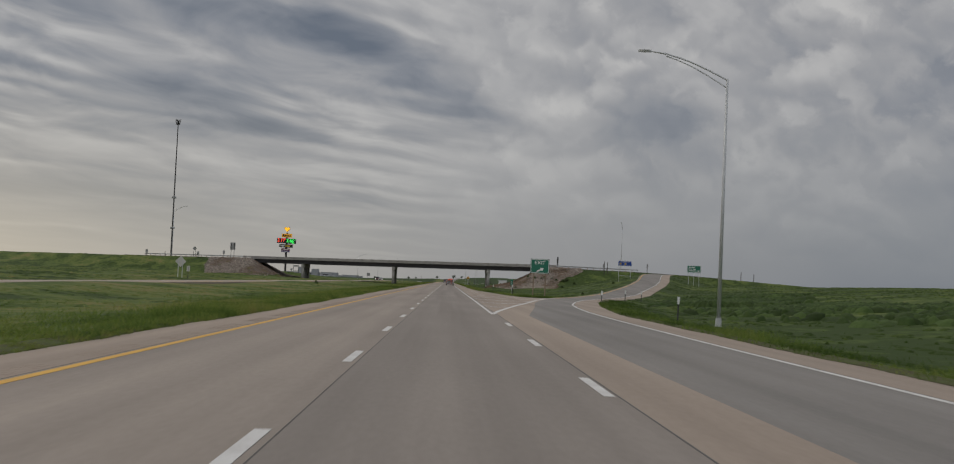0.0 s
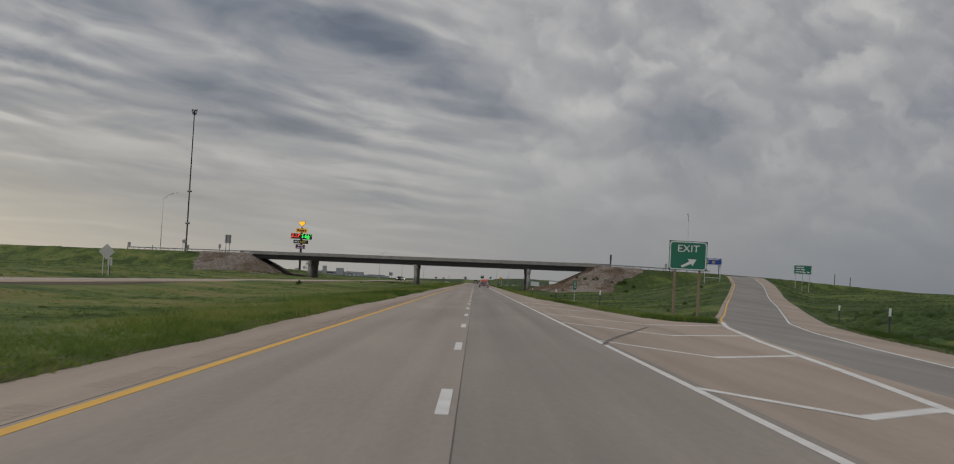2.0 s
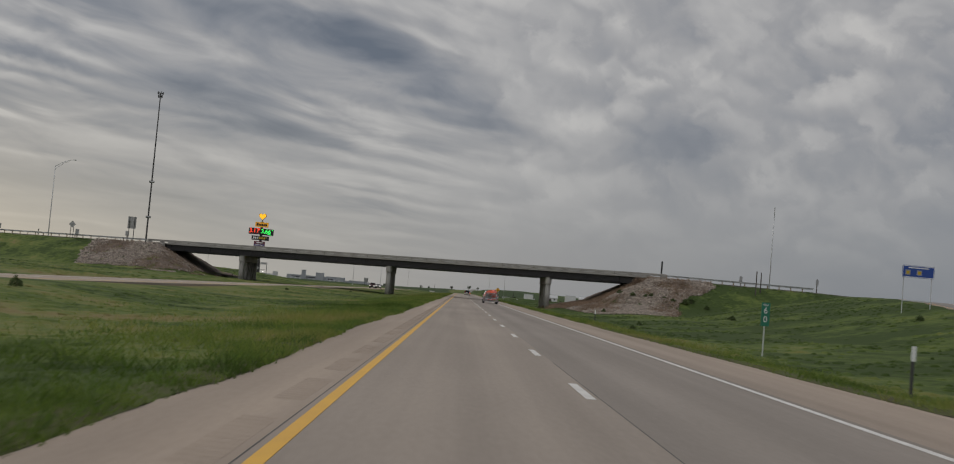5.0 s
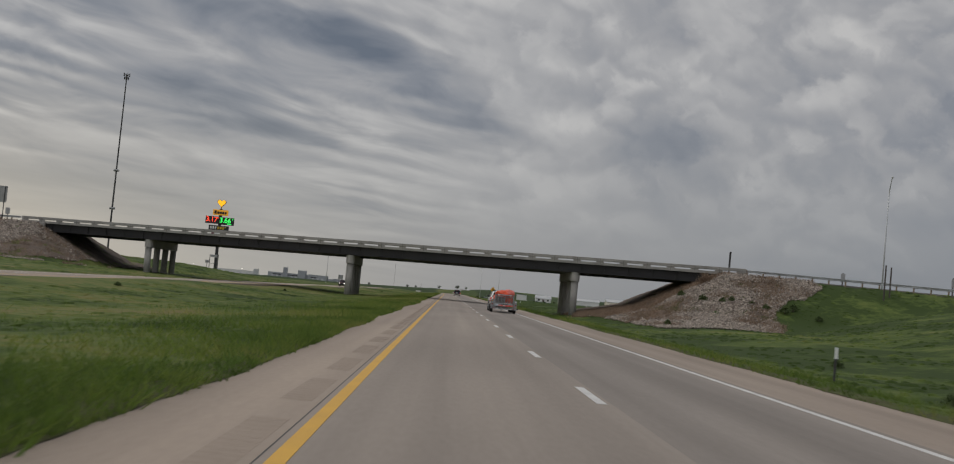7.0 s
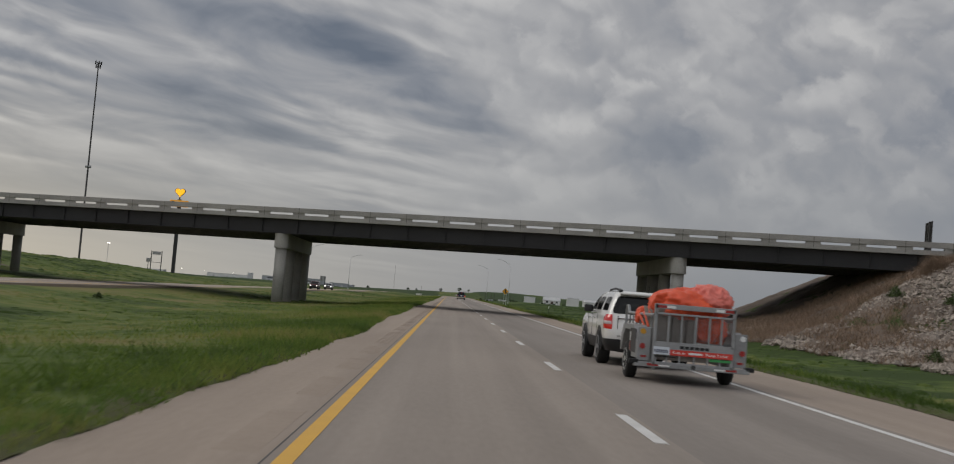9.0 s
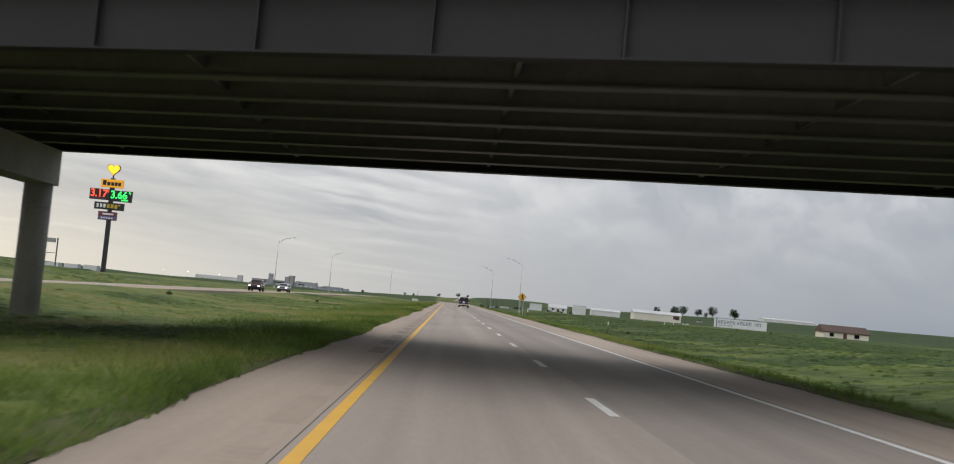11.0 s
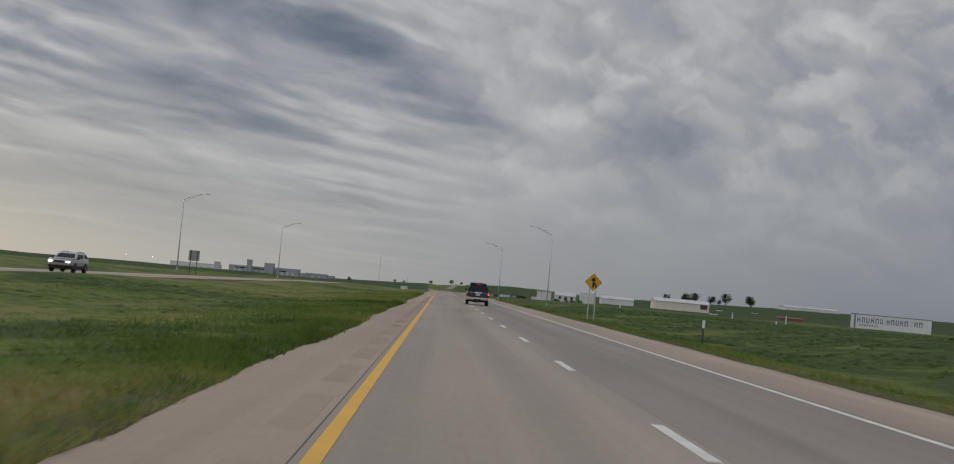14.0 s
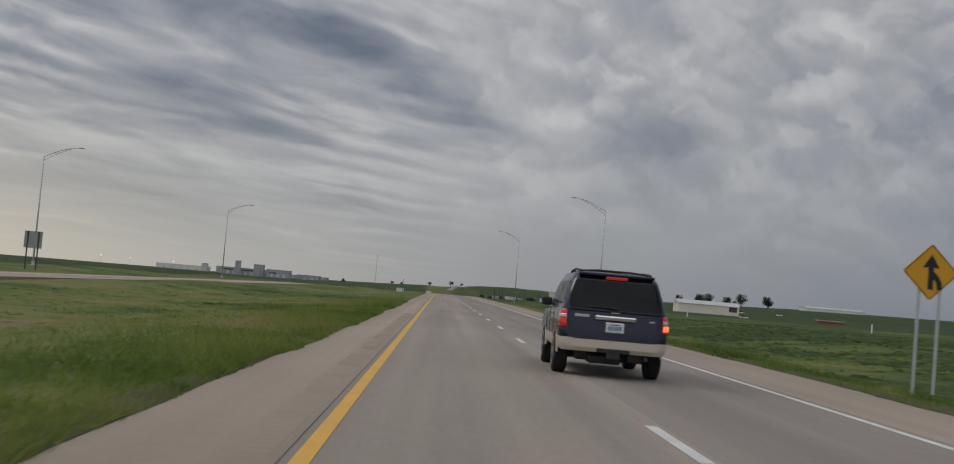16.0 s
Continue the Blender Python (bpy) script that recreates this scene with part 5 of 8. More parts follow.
def suv(name, label, m, P):
    """A sport-utility vehicle: x across, y forward from the rear bumper, z from the ground."""
    car = empty(name, m, label, "car")
    L, dip, yd = P["length"], P["dip"], P["y_dip"]
    lo, gh = P["lower"], P["house"]
    bm = bmesh.new()
    loft(bm, [car_ring(*r, dip=dip if r[0] > 0.95 else 0, y_dip=yd) for r in lo])
    part("body", bm, P["paint"], car, P["body_label"], smooth=True)
    bm = bmesh.new()
    loft(bm, [car_ring(*r) for r in gh])
    part("cabin", bm, P["paint"], car, smooth=True)
    for o in car.children:
        o.data.set_sharp_from_angle(angle=radians(40))
    # lower cladding and bumpers
    bm = bmesh.new()
    z1 = P["clad_top"]

    def side_at(rs, z):
        zs = [r[0] for r in rs]
        return [float(np.interp(z, zs, [r[k] for r in rs])) for k in range(1, 5)]

    rr = []
    for z in np.linspace(lo[0][0] - 0.02, z1, 4):
        y0, y1, hw, r = side_at(lo, max(z, lo[0][0]))
        rr.append(car_ring(z, y0, y1, hw, r, grow=0.014))
    rr.append(car_ring(z1 + 0.012, *side_at(lo, z1), grow=-0.01))
    loft(bm, rr)
    ob = part("lower_trim", bm, P["clad"], car, P["clad_label"], smooth=True)
    ob.data.set_sharp_from_angle(angle=radians(35))
    # underside
    bm = bmesh.new()
    box(bm, -0.66, 0.66, 0.5, L - 0.4, 0.29, lo[0][0] + 0.02, 0.06)
    box(bm, -0.42, 0.2, 0.3, 0.9, 0.25, 0.42, 0.05)
    tube(bm, (-0.8, P["axles"][0], 0.36), (0.8, P["axles"][0], 0.36), 0.07)
    tube(bm, (-0.8, P["axles"][1], 0.36), (0.8, P["axles"][1], 0.36), 0.07)
    part("chassis", bm, M["plastic"], car, "dark underbody")
    bm = bmesh.new()
    tube(bm, (0.62, 0.10, 0.40), (0.55, 0.9, 0.40), 0.04)
    tube(bm, (0.30, 0.32, 0.40), (0.55, 0.36, 0.40), 0.09)
    part("exhaust_pipe", bm, M["dark_metal"], car)
    bm = bmesh.new()
    box(bm, -0.12, 0.12, -0.04, 0.2, 0.36, 0.48, 0.01)
    part("tow_hitch", bm, M["black"], car)
    # glass
    def xs(z, sgn):
        return sgn * (side_at(gh, z)[2] + 0.007)

    for sgn in (-1, 1):
        for (ya, za), (yb, _), (yc, zc), (yd, _) in P["side_glass"]:
            bm = bmesh.new()
            rows = []
            for k in range(7):
                f = k / 6
                z = za + (zc - za) * f
                inset = 0.05 if k in (0, 6) else 0.0
                y0, y1 = ya + (yd - ya) * f + inset, yb + (yc - yb) * f - inset
                rows.append([bm.verts.new((xs(z, sgn), y0 + (y1 - y0) * j / 4, z)) for j in range(5)])
            for r0, r1 in zip(rows[:-1], rows[1:]):
                for j in range(4):
                    bm.faces.new((r0[j], r0[j + 1], r1[j + 1], r1[j]))
            bmesh.ops.solidify(bm, geom=bm.faces[:], thickness=0.003)
            part("side_window", bm, M["glass_dark"], car, "tinted side window")
    for nm, (xa, xb, za, zb), idx, off in (("rear_window", P["rear_glass"], 0, -0.006), ("windscreen", P["front_glass"], 1, 0.006)):
        bm = bmesh.new()
        rows = []
        for f in np.linspace(0, 1, 8):
            z, hx = za + (zb - za) * f, xa + (xb - xa) * f
            hx *= 1 - (0.05 if f in (0, 1) else 0.012 if min(f, 1 - f) < 0.2 else 0)
            sa = side_at(gh, z)
            row = []
            for q in (-1, -0.97, -0.93, -0.88, -0.8, -0.5, 0, 0.5, 0.8, 0.88, 0.93, 0.97, 1):
                over = min(max(abs(q * hx) - (sa[2] - sa[3]), 0.0), sa[3])
                bend = sa[3] - math.sqrt(sa[3] ** 2 - over ** 2)
                row.append(bm.verts.new((q * hx, sa[idx] + off + (bend if idx == 0 else -bend), z)))
            rows.append(row)
        for a, b in zip(rows[:-1], rows[1:]):
            for k in range(12):
                bm.faces.new((a[k], a[k + 1], b[k + 1], b[k]))
        part(nm, bm, M["glass_dark"], car, "dark tinted glass")
    # wheel arches and wheels
    for yax in P["axles"]:
        for sgn in (-1, 1):
            x = sgn * (side_at(lo, 0.6)[2] + 0.016)
            bm = bmesh.new()
            n = 22
            ra, rb = P["tyre"] * 1.13, P["tyre"] * 1.26
            va = [bm.verts.new((x, yax + ra * math.cos(math.pi * k / n), P["tyre"] + ra * math.sin(math.pi * k / n))) for k in range(n + 1)]
            vb = [bm.verts.new((x + sgn * 0.012, yax + rb * math.cos(math.pi * k / n), P["tyre"] + rb * math.sin(math.pi * k / n))) for k in range(n + 1)]
            vc = [bm.verts.new((x - sgn * 0.03, yax + (rb + 0.01) * math.cos(math.pi * k / n), P["tyre"] + (rb + 0.01) * math.sin(math.pi * k / n))) for k in range(n + 1)]
            for k in range(n):
                bm.faces.new((va[k], va[k + 1], vb[k + 1], vb[k]))
                bm.faces.new((vb[k], vb[k + 1], vc[k + 1], vc[k]))
            part("arch_trim", bm, P["arch"], car)
            bm = bmesh.new()
            vs = [bm.verts.new((x + sgn * 0.001, yax, 0.3))]
            vs += [bm.verts.new((x + sgn * 0.001, yax + ra * math.cos(math.pi * k / n), P["tyre"] + ra * math.sin(math.pi * k / n))) for k in range(n + 1)]
            vs += [bm.verts.new((x + sgn * 0.001, yax - ra, 0.3)), bm.verts.new((x + sgn * 0.001, yax + ra, 0.3))]
            bm.faces.new([vs[-1]] + vs[1:n + 2] + [vs[-2]])
            bmesh.ops.delete(bm, geom=[vs[0]], context="VERTS")
            part("wheel_well", bm, M["plastic"], car)
            wheel(car, sgn * (side_at(lo, 0.6)[2] - 0.092), yax, P["tyre"], 0.26, sgn, M["alloy"], P.get("spokes", 6))
    # mirrors and handles
    for sgn in (-1, 1):
        bm = bmesh.new()
        x0 = sgn * (side_at(gh, P["belt"] + 0.04)[2])
        box(bm, min(x0, x0 + sgn * 0.22), max(x0, x0 + sgn * 0.22), P["y_mirror"], P["y_mirror"] + 0.12, P["belt"] - 0.01, P["belt"] + 0.16, 0.035)
        part("mirror", bm, M["plastic"], car, "black door mirror")
        for yh in P["handles"]:
            bm = bmesh.new()
            xh = sgn * (side_at(lo, P["belt"] - 0.14)[2] + 0.012)
            box(bm, xh - 0.015, xh + 0.015, yh, yh + 0.2, P["belt"] - 0.155, P["belt"] - 0.12, 0.01)
            part("door_handle", bm, P["handle"], car)
        for ys in P["door_seams"]:
            bm = bmesh.new()
            xh = sgn * (side_at(lo, 0.85)[2] + 0.001)
            box(bm, xh - 0.004, xh + 0.004, ys - 0.006, ys + 0.006, P["clad_top"], P["belt"] - 0.02)
            part("door_seam", bm, M["black"], car)
        # roof rail
        zr = gh[-2][0]
        xr = sgn * (gh[-2][3] - 0.09)
        y0, y1 = P["rail"]
        pts = [(xr, y0, zr - 0.02), (xr, y0 + 0.12, zr + 0.05), (xr, (y0 + y1) / 2, zr + 0.085), (xr, y1 - 0.15, zr + 0.05), (xr, y1, zr - 0.02)]
        part("roof_rail", pipe(bmesh.new(), pts, 0.024), M["plastic"], car, "black roof rail")
        bm = bmesh.new()
        box(bm, xr - 0.04, xr + 0.04, y0 - 0.03, y0 + 0.22, zr - 0.03, zr + 0.06, 0.025)
        part("rail_foot", bm, M["plastic"], car)
        # head lamps
        bm = bmesh.new()
        xl = sgn * (side_at(lo, 0.85)[2] - 0.28)
        yf = side_at(lo, 0.85)[1]
        box(bm, xl - 0.15, xl + 0.17, yf - 0.12, yf + 0.02, 0.77, 0.93, 0.04)
        part("headlamp", bm, M["head_lit"] if P.get("lit") else M["tail_clear"], car, "headlamp")
    for yc in P.get("cross_bars", ()):
        zr = gh[-2][0] + 0.07
        xr = gh[-2][3] - 0.09
        part("cross_bar", pipe(bmesh.new(), [(-xr, yc, zr - 0.03), (-xr * 0.5, yc, zr), (xr * 0.5, yc, zr), (xr, yc, zr - 0.03)], 0.02), M["plastic"], car)
    bm = bmesh.new()
    yf = side_at(lo, 0.8)[1]
    box(bm, -0.45, 0.45, yf - 0.05, yf + 0.015, 0.66, 0.95, 0.03)
    part("grille", bm, M["plastic"], car, "dark grille")
    return car


def corner_lamp(name, car, rings, z0, z1, sgn, x_in, y_in, grow, material, label="", steps=5):
    """A lens wrapped round a rear corner of the body."""
    bm = bmesh.new()
    rows = []
    for k in range(steps + 1):
        z = z0 + (z1 - z0) * k / steps
        zs = [r[0] for r in rings]
        y0, hw, r = [float(np.interp(z, zs, [q[j] for q in rings])) for j in (1, 3, 4)]
        swell = grow - (0.010 if k in (0, steps) else 0.0)
        hw, y0 = hw + swell, y0 - swell
        a0 = math.asin(min(max((x_in - hw + r) / r, 0.0), 0.98))
        row = []
        for j in range(9):
            a = a0 + (math.pi / 2 - a0) * j / 8
            row.append((sgn * (hw - r + r * math.sin(a)), y0 + r - r * math.cos(a)))
        row.append((sgn * hw, max(y_in, y0 + r + 0.01)))
        rows.append([bm.verts.new((x, y, z)) for x, y in row])
    for a, b in zip(rows[:-1], rows[1:]):
        for j in range(len(a) - 1):
            bm.faces.new((a[j], a[j + 1], b[j + 1], b[j]) if sgn > 0 else (a[j], b[j], b[j + 1], a[j + 1]))
    return part(name, bm, material, car, label, smooth=True)


def number_plate(car, x, y, z):
    p = part("number_plate", box(bmesh.new(), x - 0.16, x + 0.16, y - 0.012, y + 0.01, z - 0.08, z + 0.08, 0.008), M["plate_white"], car, "pale number plate")
    for k in range(6):
        x0 = x - 0.12 + k * 0.042
        part("plate_bar", box(bmesh.new(), x0, x0 + 0.026, y - 0.016, y - 0.011, z - 0.045, z + 0.025), M["plate_ink"], p)
    part("plate_bar", box(bmesh.new(), x - 0.08, x + 0.08, y - 0.016, y - 0.011, z + 0.045, z + 0.06), M["plate_ink"], p)
    part("plate_frame", box(bmesh.new(), x - 0.175, x + 0.175, y - 0.004, y + 0.012, z - 0.095, z + 0.095, 0.008), M["chrome"], car)


BIG = dict(
    length=5.15, dip=0.085, y_dip=3.55, belt=1.24,
    lower=[(0.49, 0.08, 5.02, 0.92, 0.2), (0.55, 0.01, 5.12, 0.965, 0.24), (0.78, 0.0, 5.15, 1.0, 0.26), (1.05, 0.05, 5.08, 1.0, 0.26), (1.24, 0.09, 4.98, 0.965, 0.26)],
    house=[(1.22, 0.085, 3.85, 0.95, 0.2), (1.5, 0.17, 3.42, 0.885, 0.2), (1.78, 0.27, 3.02, 0.80, 0.2), (1.9, 0.38, 2.85, 0.735, 0.24), (1.945, 0.62, 2.55, 0.58, 0.28)],
    paint=M["blue_paint"], body_label="dark blue metallic body", clad=M["beige_paint"], clad_label="beige bumper and sills", clad_top=0.70,
    axles=(1.12, 4.15), tyre=0.40, arch=M["beige_paint"], y_mirror=3.2, handles=(2.0, 2.95), handle=M["chrome"], door_seams=(1.72, 2.62, 3.55),
    rail=(0.55, 2.6), cross_bars=(0.72, 2.3),
    side_glass=[[(0.38, 1.3), (1.55, 1.3), (1.5, 1.74), (0.52, 1.74)], [(1.7, 1.3), (2.5, 1.3), (2.4, 1.74), (1.66, 1.74)], [(2.6, 1.3), (3.42, 1.3), (3.0, 1.74), (2.52, 1.74)]],
    rear_glass=(0.875, 0.725, 1.255, 1.85), front_glass=(0.80, 0.66, 1.3, 1.78))

yaw_suv = -1.2
blue = suv("blue_suv", "dark blue full-size car with beige bumper and tinted rear window", pose(0.61, 588.25, 0, 0, 0, yaw_suv) @ Matrix.Diagonal((0.925, 0.925, 0.925, 1)), BIG)
for sgn in (-1, 1):
    tl = corner_lamp("tail_light", blue, BIG["lower"], 0.90, 1.21, sgn, 0.875, 0.34, 0.012, M["tail_red"], "red tail light with a clear band")
    corner_lamp("clear_band", tl, BIG["lower"], 1.06, 1.125, sgn, 0.88, 0.32, 0.018, M["tail_clear"])
    if sgn > 0:
        corner_lamp("lit_bulb", tl, BIG["lower"], 0.93, 1.035, sgn, 0.89, 0.30, 0.02, M["tail_lit"], "lit indicator")
part("brake_light", box(bmesh.new(), -0.2, 0.2, 0.262, 0.33, 1.80, 1.86, 0.012), M["tail_red"], blue, "red high brake light")
part("spoiler", box(bmesh.new(), -0.70, 0.70, 0.262, 0.5, 1.86, 1.915, 0.02), M["blue_paint"], blue)
part("tailgate_bar", box(bmesh.new(), -0.38, 0.38, -0.01, 0.08, 1.055, 1.145, 0.028), M["chrome"], blue, "broad chrome handle bar")
part("badge", box(bmesh.new(), -0.09, 0.09, 0.045, 0.075, 1.185, 1.225, 0.014), M["chrome"], blue)
part("nameplate", box(bmesh.new(), -0.74, -0.47, 0.035, 0.06, 1.09, 1.14, 0.008), M["alloy"], blue)
part("nameplate", box(bmesh.new(), 0.62, 0.72, 0.035, 0.06, 1.07, 1.10, 0.008), M["alloy"], blue)
number_plate(blue, 0.0, 0.0, 0.93)
part("wiper", pipe(bmesh.new(), [(0.05, 0.06, 1.27), (-0.2, 0.075, 1.29), (-0.5, 0.085, 1.285)], 0.012), M["plastic"], blue)
part("bumper_step", box(bmesh.new(), -0.74, 0.74, -0.02, 0.2, 0.695, 0.725, 0.01), M["plastic"], blue, "black step pad")
part("bumper_recess", box(bmesh.new(), -0.3, 0.3, -0.018, 0.1, 0.475, 0.545, 0.012), M["plastic"], blue, "black recess in the bumper")
part("tailgate_edge", box(bmesh.new(), -0.86, 0.86, 0.02, 0.05, 1.225, 1.245, 0.004), M["plastic"], blue)

MID = dict(
    length=5.0, dip=0.06, y_dip=3.4, belt=1.14,
    lower=[(0.34, 0.12, 4.85, 0.88, 0.25), (0.46, 0.03, 4.95, 0.955, 0.3), (0.74, 0.0, 5.0, 0.985, 0.32), (1.0, 0.05, 4.9, 0.985, 0.32), (1.14, 0.1, 4.75, 0.94, 0.3)],
    house=[(1.12, 0.1, 3.75, 0.93, 0.24), (1.36, 0.2, 3.3, 0.865, 0.24), (1.55, 0.33, 2.9, 0.79, 0.24), (1.63, 0.45, 2.7, 0.72, 0.26), (1.665, 0.7, 2.4, 0.56, 0.28)],
    paint=M["white_paint"], body_label="white painted body", clad=M["plastic"], clad_label="black plastic bumper and sills", clad_top=0.58,
    axles=(1.05, 3.9), tyre=0.375, arch=M["plastic"], y_mirror=3.1, handles=(1.95, 2.85), handle=M["chrome"], door_seams=(1.65, 2.55, 3.4),
    rail=(0.55, 2.45), spokes=5,
    side_glass=[[(0.42, 1.2), (1.35, 1.2), (1.32, 1.51), (0.52, 1.51)], [(1.6, 1.2), (2.45, 1.2), (2.35, 1.51), (1.55, 1.51)], [(2.55, 1.2), (3.3, 1.2), (2.85, 1.51), (2.45, 1.51)]],
    rear_glass=(0.86, 0.70, 1.15, 1.56), front_glass=(0.78, 0.62, 1.2, 1.54))
XT, YT = 2.22, 319.3
white = suv("white_suv", "white car with black lower trim towing a trailer", pose(XT + 0.06, YT + 5.0, 0), MID)
for sgn in (-1, 1):
    tl = corner_lamp("tail_light", white, MID["lower"], 0.80, 1.12, sgn, 0.84, 0.44, 0.012, M["tail_red"], "red tail light")
    corner_lamp("clear_lens", tl, MID["lower"], 0.90, 0.98, sgn, 0.86, 0.38, 0.018, M["tail_clear"])
part("chrome_strip", box(bmesh.new(), -0.74, 0.74, 0.03, 0.08, 1.03, 1.07, 0.012), M["chrome"], white, "chrome strip across the tailgate")
part("tailgate_seam", box(bmesh.new(), -0.73, -0.72, 0.02, 0.05, 0.66, 1.1), M["black"], white)
part("tailgate_seam", box(bmesh.new(), 0.72, 0.73, 0.02, 0.05, 0.66, 1.1), M["black"], white)
part("tailgate_seam", box(bmesh.new(), -0.72, 0.72, 0.0, 0.03, 0.655, 0.665), M["black"], white)
part("spoiler", box(bmesh.new(), -0.68, 0.68, 0.26, 0.62, 1.575, 1.625, 0.02), M["white_paint"], white, "white roof spoiler")
part("badge", box(bmesh.new(), -0.62, -0.5, 0.0, 0.04, 0.72, 0.76, 0.01), M["alloy"], white)
number_plate(white, 0.0, 0.02, 0.9)
part("antenna", pipe(bmesh.new(), [(0.0, 0.7, 1.65), (0.0, 0.55, 1.82)], [0.012, 0.004]), M["plastic"], white)
part("bumper_reflector", box(bmesh.new(), -0.6, -0.35, 0.0, 0.03, 0.44, 0.47, 0.008), M["tail_red"], white)


def build_trailer(m):
    t = empty("cargo_trailer", m, "grey steel utility trailer with a raised mesh ramp gate", "trailer")
    S = M["trailer_steel"]
    hw, L = 0.70, 3.4
    bm = bmesh.new()
    box(bm, -hw, hw, 0.05, L, 0.42, 0.52)
    part("bed", bm, M["bed_wood"], t, "plank bed")
    for x in (-hw, hw - 0.06):
        part("frame_rail", box(bmesh.new(), x, x + 0.06, 0.0, L, 0.36, 0.46, 0.008), S, t)
    # sides
    for sgn in (-1, 1):
        x = sgn * (hw + 0.02)
        side = part("side_panel", box(bmesh.new(), x - 0.02, x + 0.02, 0.1, L, 0.46, 0.98, 0.008), S, t, "grey steel side panel")
        part("top_rail", pipe(bmesh.new(), [(x, 0.12, 1.2), (x, 1.5, 1.2), (x, L - 0.4, 1.2), (x, L - 0.2, 1.34), (x, L - 0.08, 1.34), (x, L, 1.16), (x, L, 0.95)], 0.03), S, side)
        for yy in np.linspace(0.3, L - 0.5, 7):
            part("upright", box(bmesh.new(), x - 0.015, x + 0.015, yy - 0.02, yy + 0.02, 0.98, 1.2), S, side)
        # fender box with lamp board to the rear
        xa, xb = sorted((sgn * (hw + 0.05), sgn * (hw + 0.28)))
        fo = [(0.12, 0.42), (0.12, 0.62), (0.62, 1.0), (1.9, 1.0), (2.2, 0.72), (2.2, 0.48), (2.1, 0.48), (1.75, 0.9), (0.85, 0.9), (0.75, 0.42)]
        bm = bmesh.new()
        a = [bm.verts.new((xa, y, z)) for y, z in fo]
        b = [bm.verts.new((xb, y, z)) for y, z in fo]
        bm.faces.new(a)
        bm.faces.new(b[::-1])
        for k in range(len(fo)):
            bm.faces.new((a[k], b[k], b[(k + 1) % len(fo)], a[(k + 1) % len(fo)]))
        part("fender", bm, S, t, "angular grey steel fender")
        xm = (xa + xb) / 2
        bm = bmesh.new()
        box(bm, xa, xb, 0.06, 0.12, 0.38, 0.98, 0.01)
        lb = part("lamp_board", bm, S, t)
        bm = bmesh.new()
        tube(bm, (xm + sgn * 0.03, 0.03, 0.64), (xm + sgn * 0.03, 0.065, 0.64), 0.05, n=20)
        part("tail_lamp", bm, M["reflector_red"], lb, "round red lamp")
        part("reflector", box(bmesh.new(), xm - 0.05, xm + 0.05, 0.05, 0.064, 0.44, 0.48), M["reflector_red"], lb)
        bm = bmesh.new()
        tube(bm, (xm + sgn * 0.03, 0.045, 0.9), (xm + sgn * 0.03, 0.065, 0.9), 0.05, n=16)
        part("marker", bm, M["amber"] if sgn < 0 else M["sign_white"], lb)
        plate_x = xb if sgn > 0 else xa
        fp = part("fender_plate", box(bmesh.new(), plate_x - 0.006, plate_x + 0.006, 0.30, 0.98, 0.5, 0.93, 0.004), M["dark_metal"], t, "dark fender cover plate")
        part("reflector_tape", box(bmesh.new(), plate_x - 0.011, plate_x + 0.011, 0.88, 0.96, 0.70, 0.86), M["sign_white"], fp)
        part("reflector_tape", box(bmesh.new(), plate_x - 0.011, plate_x + 0.011, 0.88, 0.96, 0.52, 0.68), M["reflector_red"], fp)
        for zr_ in (0.62, 0.78, 0.94):
            part("side_rib", box(bmesh.new(), x - 0.035, x + 0.035, 0.15, L - 0.02, zr_ - 0.022, zr_ + 0.022, 0.006), S, side)
        part("sticker", box(bmesh.new(), x - 0.04, x + 0.04, 2.45, 2.95, 0.80, 0.90), M["banner"], side, "red sticker")
        wheel(t, sgn * (hw + 0.2), 1.3, 0.34, 0.2, sgn, M["rim_white"], 5, 0.6)
        part("corner_block", box(bmesh.new(), min(sgn * 0.95, sgn * 1.12), max(sgn * 0.95, sgn * 1.12), -0.02, 0.14, 0.32, 0.4, 0.02), M["rubber"], t)
    part("rear_beam", box(bmesh.new(), -1.04, 1.04, -0.02, 0.1, 0.28, 0.37, 0.01), S, t)
    for k, x in enumerate((-0.7, -0.5, 0.5, 0.7)):
        part("reflector_tape", box(bmesh.new(), x - 0.1, x + 0.1, -0.026, -0.02, 0.305, 0.345), M["reflector_red"] if k in (0, 3) else M["sign_white"], t)
    # ramp gate
    g = empty("ramp_gate", None)
    g.parent = t
    g.scale = (1, 1, 0.92)
    for x in (-0.70, 0.70):
        part("gate_post", box(bmesh.new(), x - 0.03, x + 0.03, -0.03, 0.04, 0.36, 1.53, 0.008), S, g)
    for z0, z1 in ((1.44, 1.54), (1.33, 1.37), (0.76, 0.81), (0.36, 0.42)):
        part("gate_rail", box(bmesh.new(), -0.72, 0.72, -0.03, 0.04, z0, z1, 0.008), S, g)
